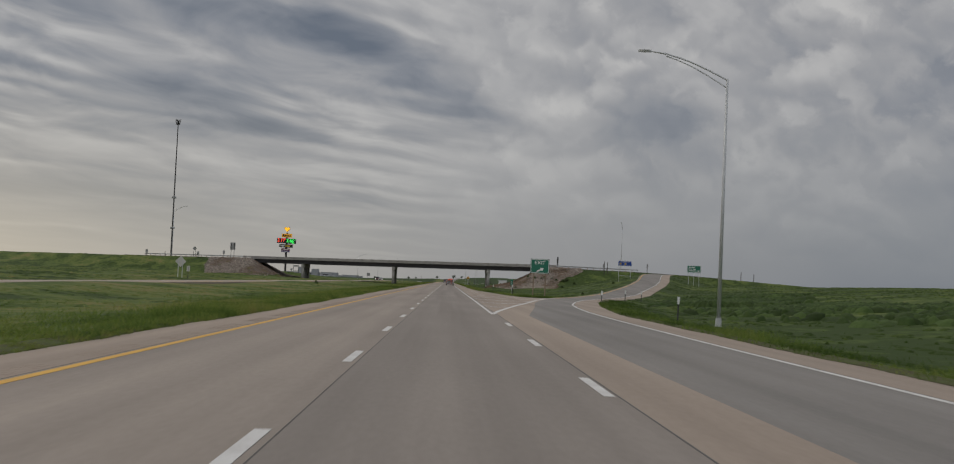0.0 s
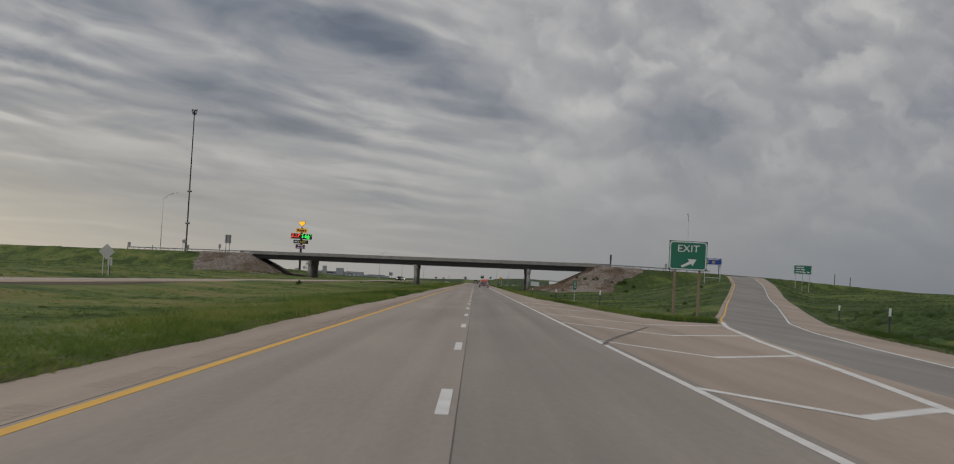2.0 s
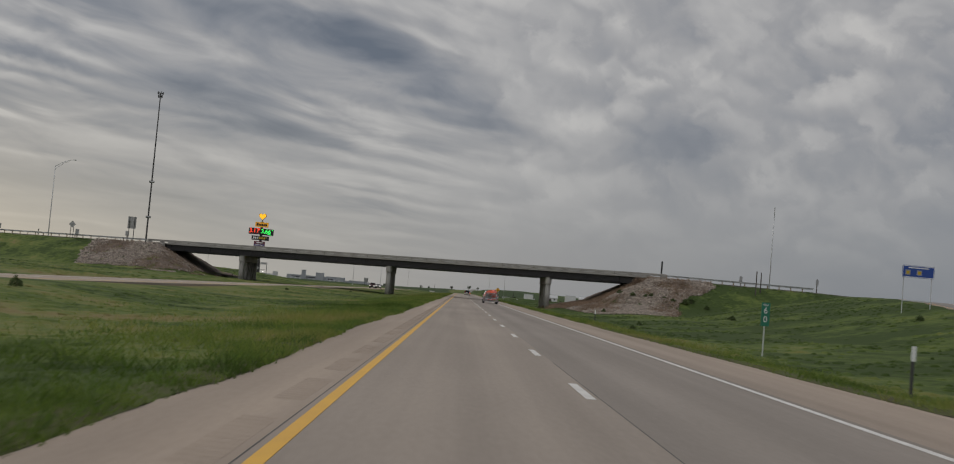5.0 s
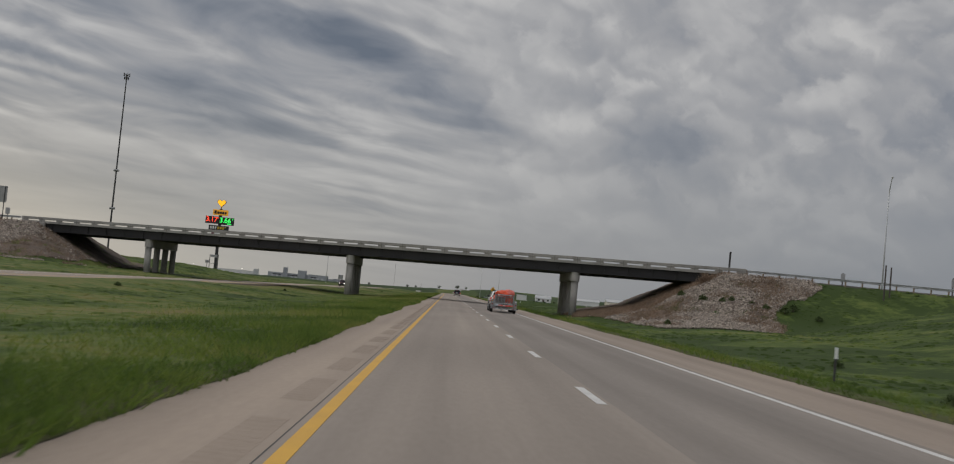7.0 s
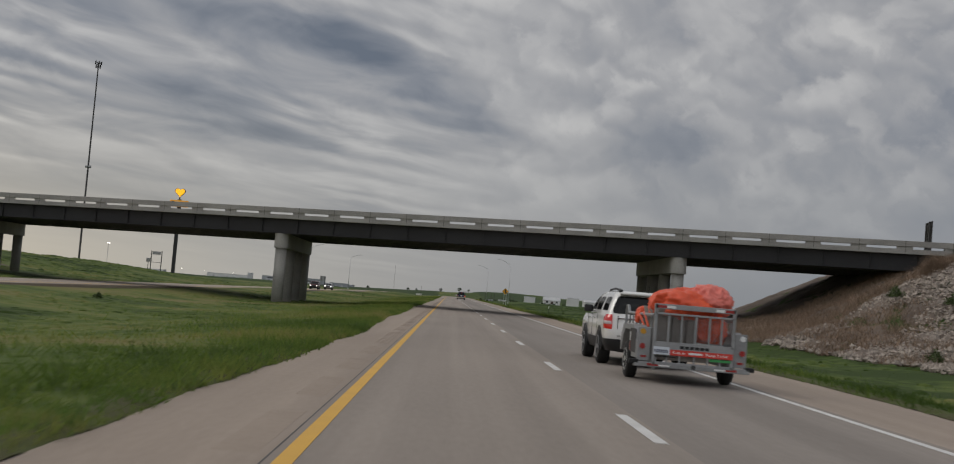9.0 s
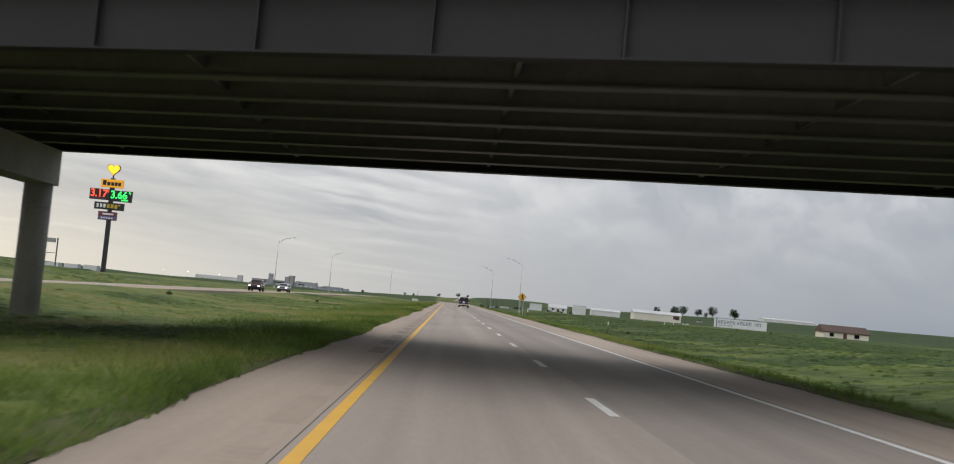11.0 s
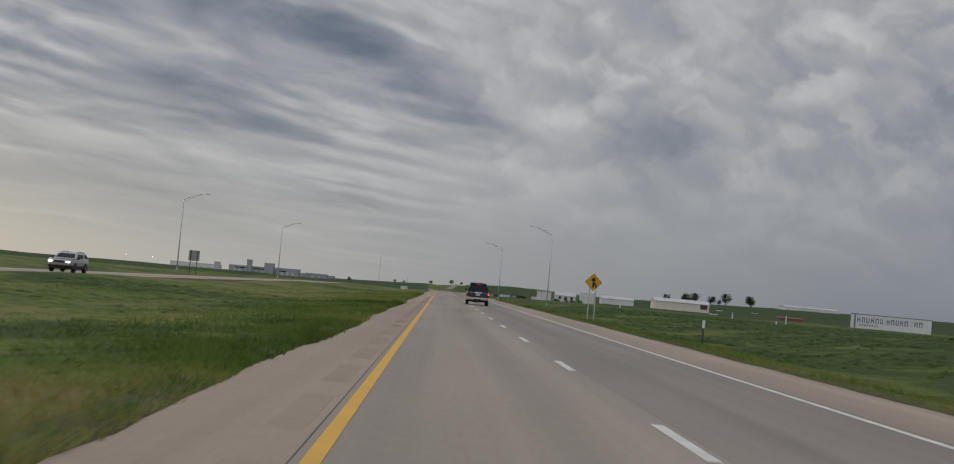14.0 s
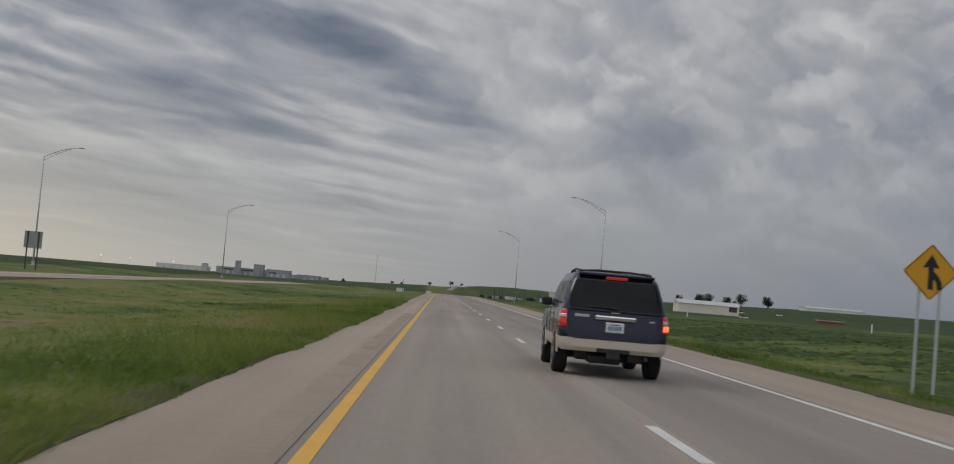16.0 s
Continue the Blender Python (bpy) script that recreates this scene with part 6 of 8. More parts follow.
    for x in (-0.46, -0.23, 0.03, 0.27, 0.49):
        part("gate_bar", box(bmesh.new(), x - (0.03 if x == 0.03 else 0.018), x + 0.018, -0.02, 0.02, 0.78, 1.36, 0.004), S, g)
        part("gate_bar", box(bmesh.new(), x - 0.015, x + 0.015, -0.02, 0.02, 0.38, 0.58, 0.004), S, g)
    bm = bmesh.new()
    for k in range(44):
        c = -0.69 - 0.56 + 0.045 * k
        for lean in (1, -1):
            z0, z1 = max(0.0, -0.69 - c), min(0.56, 0.69 - c)
            if z1 - z0 > 0.02:
                tube(bm, (lean * (c + z0), 0.03 + 0.003 * lean, 0.8 + z0), (lean * (c + z1), 0.03 + 0.003 * lean, 0.8 + z1), 0.0026, n=4)
    part("mesh", bm, S, g, "expanded metal mesh")
    part("gate_board", box(bmesh.new(), -0.70, 0.70, -0.035, 0.0, 0.57, 0.77, 0.004), S, g)
    for x in (-0.6, -0.44, 0.44, 0.6):
        part("reflector_tape", box(bmesh.new(), x - 0.08, x + 0.08, -0.036, -0.03, 1.46, 1.51), M["reflector_red"] if abs(x) > 0.5 else M["sign_white"], g)
    bn = part("banner", box(bmesh.new(), -0.42, 0.71, -0.042, -0.036, 0.56, 0.67), M["banner"], g, "red banner with white lettering")
    lettering("lettering", "Rent an", 0.075, M["sign_white"], bn, pose(-0.25, -0.043, 0.615), 0.001)
    bars(bn, "text_bar", [(-0.08, 0.17, 0.598, 0.635)], M["sign_white"], -0.046)
    lettering("lettering", "Ramp Trailer", 0.075, M["sign_white"], bn, pose(0.43, -0.043, 0.615), 0.001)
    bars(g, "logo_bar", [(-0.24 + 0.09 * k, -0.17 + 0.09 * k, 0.695, 0.75) for k in range(6)], M["sign_black"], -0.042)
    bars(g, "text_bar", [(-0.68, -0.3, 0.515, 0.535)], M["sign_black"], -0.03)
    bars(g, "sticker", [(0.30, 0.68, 0.495, 0.545)], M["sticker_green"], -0.03)
    p = part("number_plate", box(bmesh.new(), -0.71, -0.42, -0.05, -0.042, 0.56, 0.71, 0.006), M["plate_white"], g, "white number plate")
    for k in range(7):
        x0 = -0.69 + k * 0.036
        part("plate_bar", box(bmesh.new(), x0, x0 + 0.023, -0.054, -0.049, 0.595, 0.66), M["plate_ink"], p)
    bm = bmesh.new()
    tube(bm, (0.02, -0.06, 0.33), (0.02, 0.0, 0.33), 0.04, n=14)
    part("latch_hub", bm, M["dark_metal"], t)
    # draw bar
    for sgn in (-1, 1):
        bm = bmesh.new()
        tube(bm, (sgn * 0.6, L - 0.3, 0.42), (0, L + 1.15, 0.46), 0.045, n=8)
        part("draw_bar", bm, S, t)
    bm = bmesh.new()
    tube(bm, (0, L + 0.55, 0.05), (0, L + 0.55, 0.75), 0.04, n=10)
    part("jack", bm, S, t)
    return t


build_trailer(pose(XT, YT, 0))


def tarp_load(name, label, m, sx, sy, sz, material, seed, crumple=0.05):
    """Bunched tarpaulin: a heap with folds."""
    bm = bmesh.new()
    bmesh.ops.create_icosphere(bm, subdivisions=5, radius=1.0)
    for v in bm.verts:
        c = v.co.copy()
        p = 2.2
        k = (abs(c.x) ** p + abs(c.y) ** p + abs(c.z) ** p) ** (-1 / p)
        q = c * k
        fold = abs(noise.noise(Vector((q.x * 2.6, q.y * 2.6, q.z * 1.2)) + Vector((seed, 0, 0))))
        fine = noise.noise(q * 7.0 + Vector((0, seed, 0)))
        s = 1.0 - 0.34 * fold + crumple * (fine - 0.9 * abs(noise.noise(q * 4.5 + Vector((seed, seed, 0))))) + 0.1 * noise.noise(q * 1.3 + Vector((0, 0, seed)))
        v.co = Vector((q.x * sx * s, q.y * sy * s, max(q.z * s, -0.7) * sz))
    return tagged(part(name, bm, material, None, "", True), label, "tarpaulin") if m is None else place(tagged(part(name, bm, material, None, "", True), label, "tarpaulin"), m)


def place(ob, m):
    ob.matrix_world = m
    return ob


tarp_load("tarpaulin_cover", "bunched orange tarpaulin heaped over the trailer's load", pose(XT - 0.06, YT + 0.72, 1.40), 0.72, 0.74, 0.36, M["tarp"], 3.1, 0.05)
tarp_load("pink_tarpaulin", "crumpled faded pink tarpaulin on the trailer's load", pose(XT + 0.34, YT + 0.55, 1.50), 0.44, 0.48, 0.34, M["tarp_pink"], 8.4, 0.08)
tarp_load("orange_bag", "small orange tarpaulin bag at the trailer's side", pose(XT - 0.62, YT + 1.75, 1.16), 0.19, 0.26, 0.20, M["tarp"], 15.0)
tarp_load("tarpaulin_cover", "folded red tarpaulin pressed against the mesh gate", pose(XT + 0.36, YT + 0.36, 1.0), 0.33, 0.26, 0.34, M["tarp"], 21.0)
for k, (dx, y0, y1) in enumerate(((-0.73, 0.55, 1.2), (-0.735, 1.0, 1.9))):
    st = part("tie_strap", pipe(bmesh.new(), [(XT + dx, YT + y0, 0.98), (XT + dx - 0.01, YT + (y0 + y1) / 2, 1.16), (XT + dx, YT + y1, 1.24)], 0.022), M["tarp"])
    tagged(st, "orange tie strap along the trailer's side rail", "strap")
load = empty("boarded_load", pose(XT, YT + 0.18, 0.52), "grey-brown boards standing upright in the trailer", "boards")
for k, (x0, x1, h) in enumerate(((-0.66, -0.38, 0.84), (-0.36, -0.12, 0.86), (-0.10, 0.06, 0.80))):
    part("board", box(bmesh.new(), x0, x1, 0.02 * (k % 2), 1.5, 0.0, h, 0.01), M["bed_wood"], load)
# oncoming vehicles on the other carriageway
ONC = dict(BIG, paint=M["maroon_paint"], body_label="dark red body", clad=M["plastic"], clad_label="dark bumper", arch=M["plastic"], lit=True)
suv("oncoming_suv", "dark red car with lit headlamps on the far carriageway", pose(-30.2, 552.4, float(opp_z(-30.2, 552.4)) + 0.01, 0, 0, 180) @ Matrix.Diagonal((0.9, 0.9, 0.9, 1)), ONC)
ONC2 = dict(MID, paint=M["silver_paint"], body_label="silver body", lit=True)
suv("oncoming_car", "silver car with lit headlamps on the far carriageway", pose(-30.4, 583.5, float(opp_z(-30.4, 583.5)) + 0.01, 0, 0, 180) @ Matrix.Diagonal((0.92, 0.92, 0.92, 1)), ONC2)


# ---------------------------------------------------------------- distance: buildings, trees, poles
def shed(name, label, x0, x1, y, depth, z0, eave, ridge, wall, roof, doors=(), windows=()):
    """A gabled metal building whose long side faces -y."""
    b = empty(name, pose((x0 + x1) / 2, y, z0), label, "building")
    w = (x1 - x0) / 2
    part("wall", box(bmesh.new(), -w, w, 0, depth, -2.0, eave), wall, b)
    bm = bmesh.new()
    o = 0.4
    v = [bm.verts.new(p) for p in ((-w - o, -o, eave - 0.1), (w + o, -o, eave - 0.1), (w + o, depth / 2, ridge), (-w - o, depth / 2, ridge), (-w - o, depth + o, eave - 0.1), (w + o, depth + o, eave - 0.1),
                                   (-w - o, -o, eave - 0.35), (w + o, -o, eave - 0.35), (w + o, depth + o, eave - 0.35), (-w - o, depth + o, eave - 0.35))]
    for f in ((0, 1, 2, 3), (3, 2, 5, 4), (6, 7, 1, 0), (0, 3, 4, 9, 6), (1, 7, 8, 5, 2), (4, 5, 8, 9), (6, 9, 8, 7)):
        bm.faces.new([v[k] for k in f])
    part("roof", bm, roof, b)
    for xa, xb, h in doors:
        part("door", box(bmesh.new(), xa, xb, -0.08, 0.0, 0, h), M["brown"], b, "dark doorway")
    for xa, xb, za, zb in windows:
        part("window", box(bmesh.new(), xa, xb, -0.06, 0.0, za, zb), M["glass_dark"], b)
    return b


def flat_block(name, label, x0, x1, y, depth, z0, h, wall, bands=0, windows=()):
    b = empty(name, pose((x0 + x1) / 2, y, z0), label, "building")
    w = (x1 - x0) / 2
    part("wall", box(bmesh.new(), -w, w, 0, depth, -3.0, h, 0.05), wall, b)
    part("roof", box(bmesh.new(), -w - 0.2, w + 0.2, -0.2, depth + 0.2, h, h + 0.35), M["roof"], b)
    for k in range(bands):
        xx = -w + (k + 1) * 2 * w / (bands + 1)
        part("loading_door", box(bmesh.new(), xx - 1.6, xx + 1.6, -0.1, 0, 0, h * 0.55), M["roof"], b)
    for xa, xb, za, zb in windows:
        part("window", box(bmesh.new(), xa, xb, -0.06, 0.0, za, zb), M["glass_dark"], b)
    return b


shed("long_barn", "long low cream metal barn with a pale roof", 133.0, 167.5, 1250, 16, 1.6, 3.3, 5.3, M["cream_wall"], M["roof"], doors=((11.5, 16.0, 2.8),))
shed("white_barn", "low white metal barn in the fields", 126, 151.6, 1450, 14, 1.2, 2.6, 4.6, M["white_wall"], M["roof"])
shed("white_house", "white gabled house with a grey roof", 79.8, 94, 1350, 11, -0.8, 3.4, 6.0, M["white_wall"], M["roof"], doors=((-1, 1, 2.4),), windows=((-5, -3.4, 1, 2.6), (3.4, 5, 1, 2.6)))
flat_block("white_box_trailer", "white box trailer parked in a field", 50.5, 58.1, 1150, 3.0, 0.2, 3.2, M["white_wall"])
flat_block("white_storage_shed", "small white storage shed", 114.8, 126.5, 1500, 8, 0.6, 5.6, M["white_wall"])
shed("white_warehouse_far", "far white warehouse on the rise", 364, 422, 1765, 30, gz(390, 1765) - 0.5, 4.0, 5.5, M["white_wall"], M["roof"])
flat_block("red_farm_machine_shed", "low rusty red shed in the fields", 207, 221, 1230, 6, gz(212, 1230) - 0.3, 2.7, M["rust"])
shed("brown_roofed_house", "tan house with a brown roof", 119.0, 133.5, 760, 9, gz(125, 760) - 0.4, 2.6, 4.6, M["cream_wall"], M["brown"], doors=((-1, 0.2, 2.1),), windows=((-5.4, -4, 0.9, 2.1), (2.6, 4.2, 0.9, 2.1)))
flat_block("factory_block", "long grey factory building on the horizon", -266, -211, 2000, 40, -4.0, 8.5, M["grey_wall"], 7, windows=((-20, -8, 5.5, 6.6), (2, 16, 5.5, 6.6)))
flat_block("factory_tower", "tall grey factory tower on the horizon", -221, -210, 1990, 14, -4.0, 14.0, M["grey_wall"])
flat_block("pale_warehouse", "long pale warehouse on the horizon", -383, -318, 2200, 40, -5.0, 7.5, M["white_wall"], 5)
flat_block("storage_tank_block", "slim pale storage block on the horizon", -303, -296, 2100, 8, -5.0, 11.5, M["roof"])
flat_block("low_factory_wing", "low grey factory wing on the horizon", -205, -150, 2150, 30, -4.0, 5.5, M["grey_wall"], 4)
flat_block("factory_annex", "dark grey factory annex on the horizon", -205, -178, 1985, 20, -4.0, 9.5, M["grey_wall"], 3, windows=((-10, -2, 5.0, 6.4),))
flat_block("factory_annex", "dark grey factory annex on the horizon", -172, -146, 2010, 20, -4.0, 6.5, M["grey_wall"], 2)
flat_block("factory_silo_house", "narrow dark factory tower on the horizon", -243, -237, 1992, 6, -4.0, 16.5, M["grey_wall"])
flat_block("roadside_cabin", "small white roadside cabin", -35.5, -30, 1500, 4, gz(-33, 1500), 2.6, M["white_wall"])
flat_block("roadside_cabin", "small white roadside cabin", -13.5, -9, 1560, 4, gz(-11, 1560), 2.2, M["white_wall"])
for k, (x, y, w, h) in enumerate(((31, 1330, 4, 2.2), (40, 1345, 7, 2.6), (49, 1360, 3, 2.0), (62, 1340, 9, 2.8), (75, 1320, 5, 2.4), (36, 1230, 2.5, 1.6))):
    flat_block("farm_outbuilding", "small pale outbuilding beside the far verge", x, x + w, y, 4, gz(x, y), h, M["white_wall"] if k % 2 else M["grey_wall"])

# builder's roadside board, its writing unreadable from the road
ab = empty("roadside_board", pose(71.0, 704, gz(78, 704)), "long white roadside board with faded blue writing", "board")
ab.rotation_euler = (0, 0, radians(0))
part("panel", box(bmesh.new(), 0, 14.6, 0, 0.15, 0.5, 2.95, 0.02), M["sign_white"], ab)
part("edge_board", box(bmesh.new(), -0.05, 14.65, -0.04, 0.15, 2.95, 3.08), M["board_ink"], ab, "dark top edge")
part("edge_board", box(bmesh.new(), 0.55, 0.85, -0.04, 0.0, 0.55, 2.95), M["board_ink"], ab, "dark blue upright band")
wr = random.Random(3)
x_ = 1.15
for k in range(14):
    w_ = wr.uniform(0.48, 0.66) if k != 11 else 0.22
    if k in (6, 11):
        x_ += 0.42
    part("letter_bar", box(bmesh.new(), x_, x_ + w_ * 0.3, -0.02, 0.0, 1.55, 2.5), M["board_ink"], ab)
    if k != 11:
        part("letter_bar", box(bmesh.new(), x_ + w_ * 0.3, x_ + w_, -0.02, 0.0, (1.95, 2.3, 1.55)[k % 3], (2.15, 2.5, 1.75)[k % 3]), M["board_ink"], ab)
        part("letter_bar", box(bmesh.new(), x_ + w_ * 0.72, x_ + w_, -0.018, 0.0, 1.55, 2.5), M["board_ink"], ab)
    x_ += w_ + 0.26
for k in range(8):
    part("letter_bar", box(bmesh.new(), 1.5 + k * 0.46, 1.76 + k * 0.46, -0.02, 0.0, 0.95, 1.3), M["panel_grey"], ab)
for x in (0.3, 7.3, 14.3):
    part("post", box(bmesh.new(), x - 0.1, x + 0.1, 0.15, 0.35, -0.5, 3.0), M["wood"], ab)

# low fence panels by the truck stop
for k in range(4):
    x = -117 + k * 5.2
    f = empty("fence_panel", pose(x, 703, gz(x, 703)), "pale concrete fence panel at the truck stop", "fence", "truck stop fence panels")
    part("panel", box(bmesh.new(), 0, 3.6, 0, 0.2, -0.3, 1.7, 0.02), M["white_wall"], f)
    part("post", box(bmesh.new(), 3.7, 4.6, -0.05, 0.3, -0.3, 1.75, 0.02), M["grey_wall"], f)


def tree(h, spread, seed, label, leaf):
    rnd = random.Random(seed)
    t = empty("tree", None, label, "tree", "far trees")
    bm = bmesh.new()
    tube(bm, (0, 0, -0.8), (0.1, 0, h * 0.45), 0.05 * h, 0.028 * h, n=7)
    for k in range(6):
        a = rnd.uniform(0, math.tau)
        z0 = h * rnd.uniform(0.25, 0.45)
        tube(bm, (0.05, 0, z0), (math.cos(a) * spread * 0.55, math.sin(a) * spread * 0.55, h * rnd.uniform(0.6, 0.85)), 0.02 * h, 0.006 * h, n=5)
    part("trunk", bm, M["bark"], t)
    v, f = [], []
    clumps = [(rnd.uniform(-1, 1), rnd.uniform(-1, 1), rnd.uniform(0.4, 0.98)) for _ in range(15)]
    for k in range(900):
        cx, cy, cz = clumps[k % 15]
        r = 0.42 * rnd.random() ** 0.4
        d = Vector((rnd.gauss(0, 1), rnd.gauss(0, 1), rnd.gauss(0, 1))).normalized() * r
        wdt = 1 - abs(cz - 0.66) * 1.2
        p = Vector((cx * spread * 0.62 * wdt + d.x * spread, cy * spread * 0.62 * wdt + d.y * spread, cz * h + d.z * h * 0.45))
        s = h * 0.035
        a, b = Vector((rnd.gauss(0, 1), rnd.gauss(0, 1), rnd.gauss(0, 1))).normalized(), Vector((rnd.gauss(0, 1), rnd.gauss(0, 1), rnd.gauss(0, 1))).normalized()
        n = len(v)
        v += [p - a * s, p + b * s, p + a * s, p - b * s]
        f.append((n, n + 1, n + 2, n + 3))
    raw("crown", [tuple(q) for q in v], f, leaf, t)
    return t


tr = tree(10.0, 5.0, 5, "dark green broadleaf tree on the skyline", M["leaf"])
tr.matrix_world = pose(262, 1900, gz(262, 1900) - 0.3)
for k, (x, s, sq) in enumerate(((281, 1.0, 0.95), (289, 1.3, 0.95), (303, 1.5, 0.9), (312, 1.2, 0.9), (327, 0.7, 1.0), (341, 1.45, 1.05), (358, 1.4, 0.95), (366, 1.1, 0.9))):
    scaled_copy(tr, pose(x, 1890 + 25 * (k % 3), gz(x, 1900) - 0.6, 0, 0, k * 67), s, s, s * sq)
for k, (x, y, s) in enumerate(((70, 1380, 0.55), (98, 1352, 0.45), (-120, 2050, 0.6), (-175, 2100, 0.5), (-18, 2380, 0.7), (14, 2420, 0.9), (30, 2420, 0.6), (-60, 2380, 0.5), (-75, 2400, 0.6))):
    scaled_copy(tr, pose(x, y, gz(x, y) - 0.4, 0, 0, k * 41), s, s, s * 0.85)
rr = random.Random(17)
for k in range(16):
    x, y = rr.uniform(24, 78), rr.uniform(1180, 1460)
    sc = rr.uniform(0.16, 0.34)
    ob = scaled_copy(tr, pose(x, y, gz(x, y) - 0.3, 0, 0, k * 71), sc * 1.5, sc * 1.5, sc)
    ob["label"] = "small dark tree beside the far verge"
for k in range(8):
    x = 640 + k * 18
    s = 0.5 + 0.22 * ((k * 5) % 3)
    scaled_copy(tr, pose(x, 1750, gz(x, 1750) - 0.5, 0, 0, k * 50), 1.4 * s, 1.4 * s, s * 0.7)

# poles along the overpass and beyond the verge
pole0 = empty("utility_post", None, "slim dark utility post", "post", "utility posts")
part("shaft", tube(bmesh.new(), (0, 0, -0.6), (0, 0, 4.2), 0.11, 0.09, n=8), M["post_dark"], pole0)
pts = [(49.2, 368.6, 4.6), (50.3, 369.8, 3.6), (52.1, 393.0, 2.5), (65.6, 388.4, 3.3), (92.0, 372.0, 3.0), (96.0, 372.0, 2.6)]
pts += [(-84.2, 417.4, 1.9), (-103.2, 423.6, 2.2), (-101.4, 443.0, 2.0), (-79.0, 436.8, 3.0), (-30.5, 1495, 10.0), (26.5, 1400, 5.6), (36.9, 1402, 5.2), (41.1, 1400, 5.8), (45.2, 1400, 6.4), (52.3, 1400, 6.0), (55.7, 1398, 6.4), (71.1, 1400, 6.0), (31, 1290, 4.5), (60, 1330, 5.5), (-140, 1500, 9), (-95, 2300, 40)]
pts += [(28.0, 1180, 6.5), (33.0, 1250, 7.0), (22.5, 1120, 5.5), (48.0, 1290, 7.5), (64.0, 1370, 8.0), (20.0, 1060, 5.0)]
for k, (x, y, h) in enumerate(pts):
    w_ = 1 if h < 6 else 1.5
    if k == 0:
        pole0.matrix_world = pose(x, y, gz(x, y))
    else:
        scaled_copy(pole0, pose(x, y, gz(x, y)), w_, w_, h / 4.2)
# small sign heads on posts above the left bank
for x, y, h, w in ((52.1, 392.9, 1.9, 0.6), (-79.0, 436.7, 2.5, 0.8), (-103.2, 423.5, 1.6, 0.9), (-84.2, 417.3, 1.4, 0.8), (65.6, 388.3, 2.6, 0.5)):
    s = empty("small_sign_back", pose(x, y, gz(x, y)), "small bare sign back on a slim post", "road sign")
    part("panel", box(bmesh.new(), -w / 2, w / 2, -0.05, -0.02, h - 0.6, h + 0.5, 0.01), M["sign_back"], s)
# tall louvred sign edge on the bridge parapet
s = empty("bridge_sign", pose(37.5, 397.8, float(over_z(37.5)), 0, 0, -12), "tall dark sign back with ribs, square to the crossing road", "road sign")
part("panel", box(bmesh.new(), -0.05, 0.0, -0.1, 2.3, 0.95, 3.95), M["dark_metal"], s)
for y in (0.25, 1.95):
    part("post", box(bmesh.new(), -0.24, -0.10, y - 0.07, y + 0.07, -1.2, 3.9), M["dark_metal"], s)
for k in range(12):
    part("rib", box(bmesh.new(), -0.16, -0.05, -0.06, 2.26, 1.05 + k * 0.25, 1.13 + k * 0.25), M["dark_metal"], s)
# pair of posts with a diamond back beside the left approach
s = empty("warning_sign_back", pose(-85.5, 417.7, gz(-85.5, 417.7)), "dark diamond sign back on two slim posts by the guardrail", "road sign")
plate_bm = bmesh.new()
plate(plate_bm, [(x, z + 2.9) for x, z in ((0, 0.75), (-0.75, 0), (0, -0.75), (0.75, 0))], -0.03, 0)
part("panel", plate_bm, M["sign_back"], s)
for x in (-0.3, 0.3):
    part("post", box(bmesh.new(), x - 0.05, x + 0.05, 0.0, 0.08, -0.4, 2.9), M["dark_metal"], s)

# far lamps at the truck stop
for k, (x, y) in enumerate(((-113, 690), (-290, 1600), (-268, 1610), (-262, 1750))):
    L = empty("yard_lamp", pose(x, y, gz(x, y)), "slim yard lamp with a lit head at the truck stop", "street lamp", "yard lamps")
    part("pole", tube(bmesh.new(), (0, 0, -0.4), (0, 0, 9.0), 0.09, 0.06, n=7), M["galv"], L)
    part("head", box(bmesh.new(), -0.45, 0.45, -0.2, 0.2, 8.9, 9.15, 0.03), M["lamp_lit"], L, "lit lamp head")


# tall crop field across the road
def crop(x0, x1, y0, y1, tall, label, step=(4.0, 8.0)):
    xs, ys = np.arange(x0, x1 + 0.1, step[0]), np.arange(y0, y1, step[1])
    X, Y = np.meshgrid(xs, ys)
    rng = np.random.default_rng(4)
    Z = height(X, Y) + tall + rng.normal(0, 0.08 * tall, X.shape)
    Z = np.where((X < 0) & (X > -100) & (Y < 720), height(X, Y) - 0.3, Z)
    for edge in (np.s_[0], np.s_[-1], np.s_[:, 0], np.s_[:, -1]):
        Z[edge] = height(X[edge], Y[edge]) - 0.3
    n = len(xs)
    v = np.stack([X.ravel(), Y.ravel(), Z.ravel()], 1)
    i = (np.arange(len(ys) - 1)[:, None] * n + np.arange(n - 1)[None]).ravel()
    f = np.stack([i, i + 1, i + n + 1, i + n], 1)
    return tagged(raw("crop_field", v.tolist(), f.tolist(), M["leaf_crop"], smooth=True), label, "field", kind="stuff")


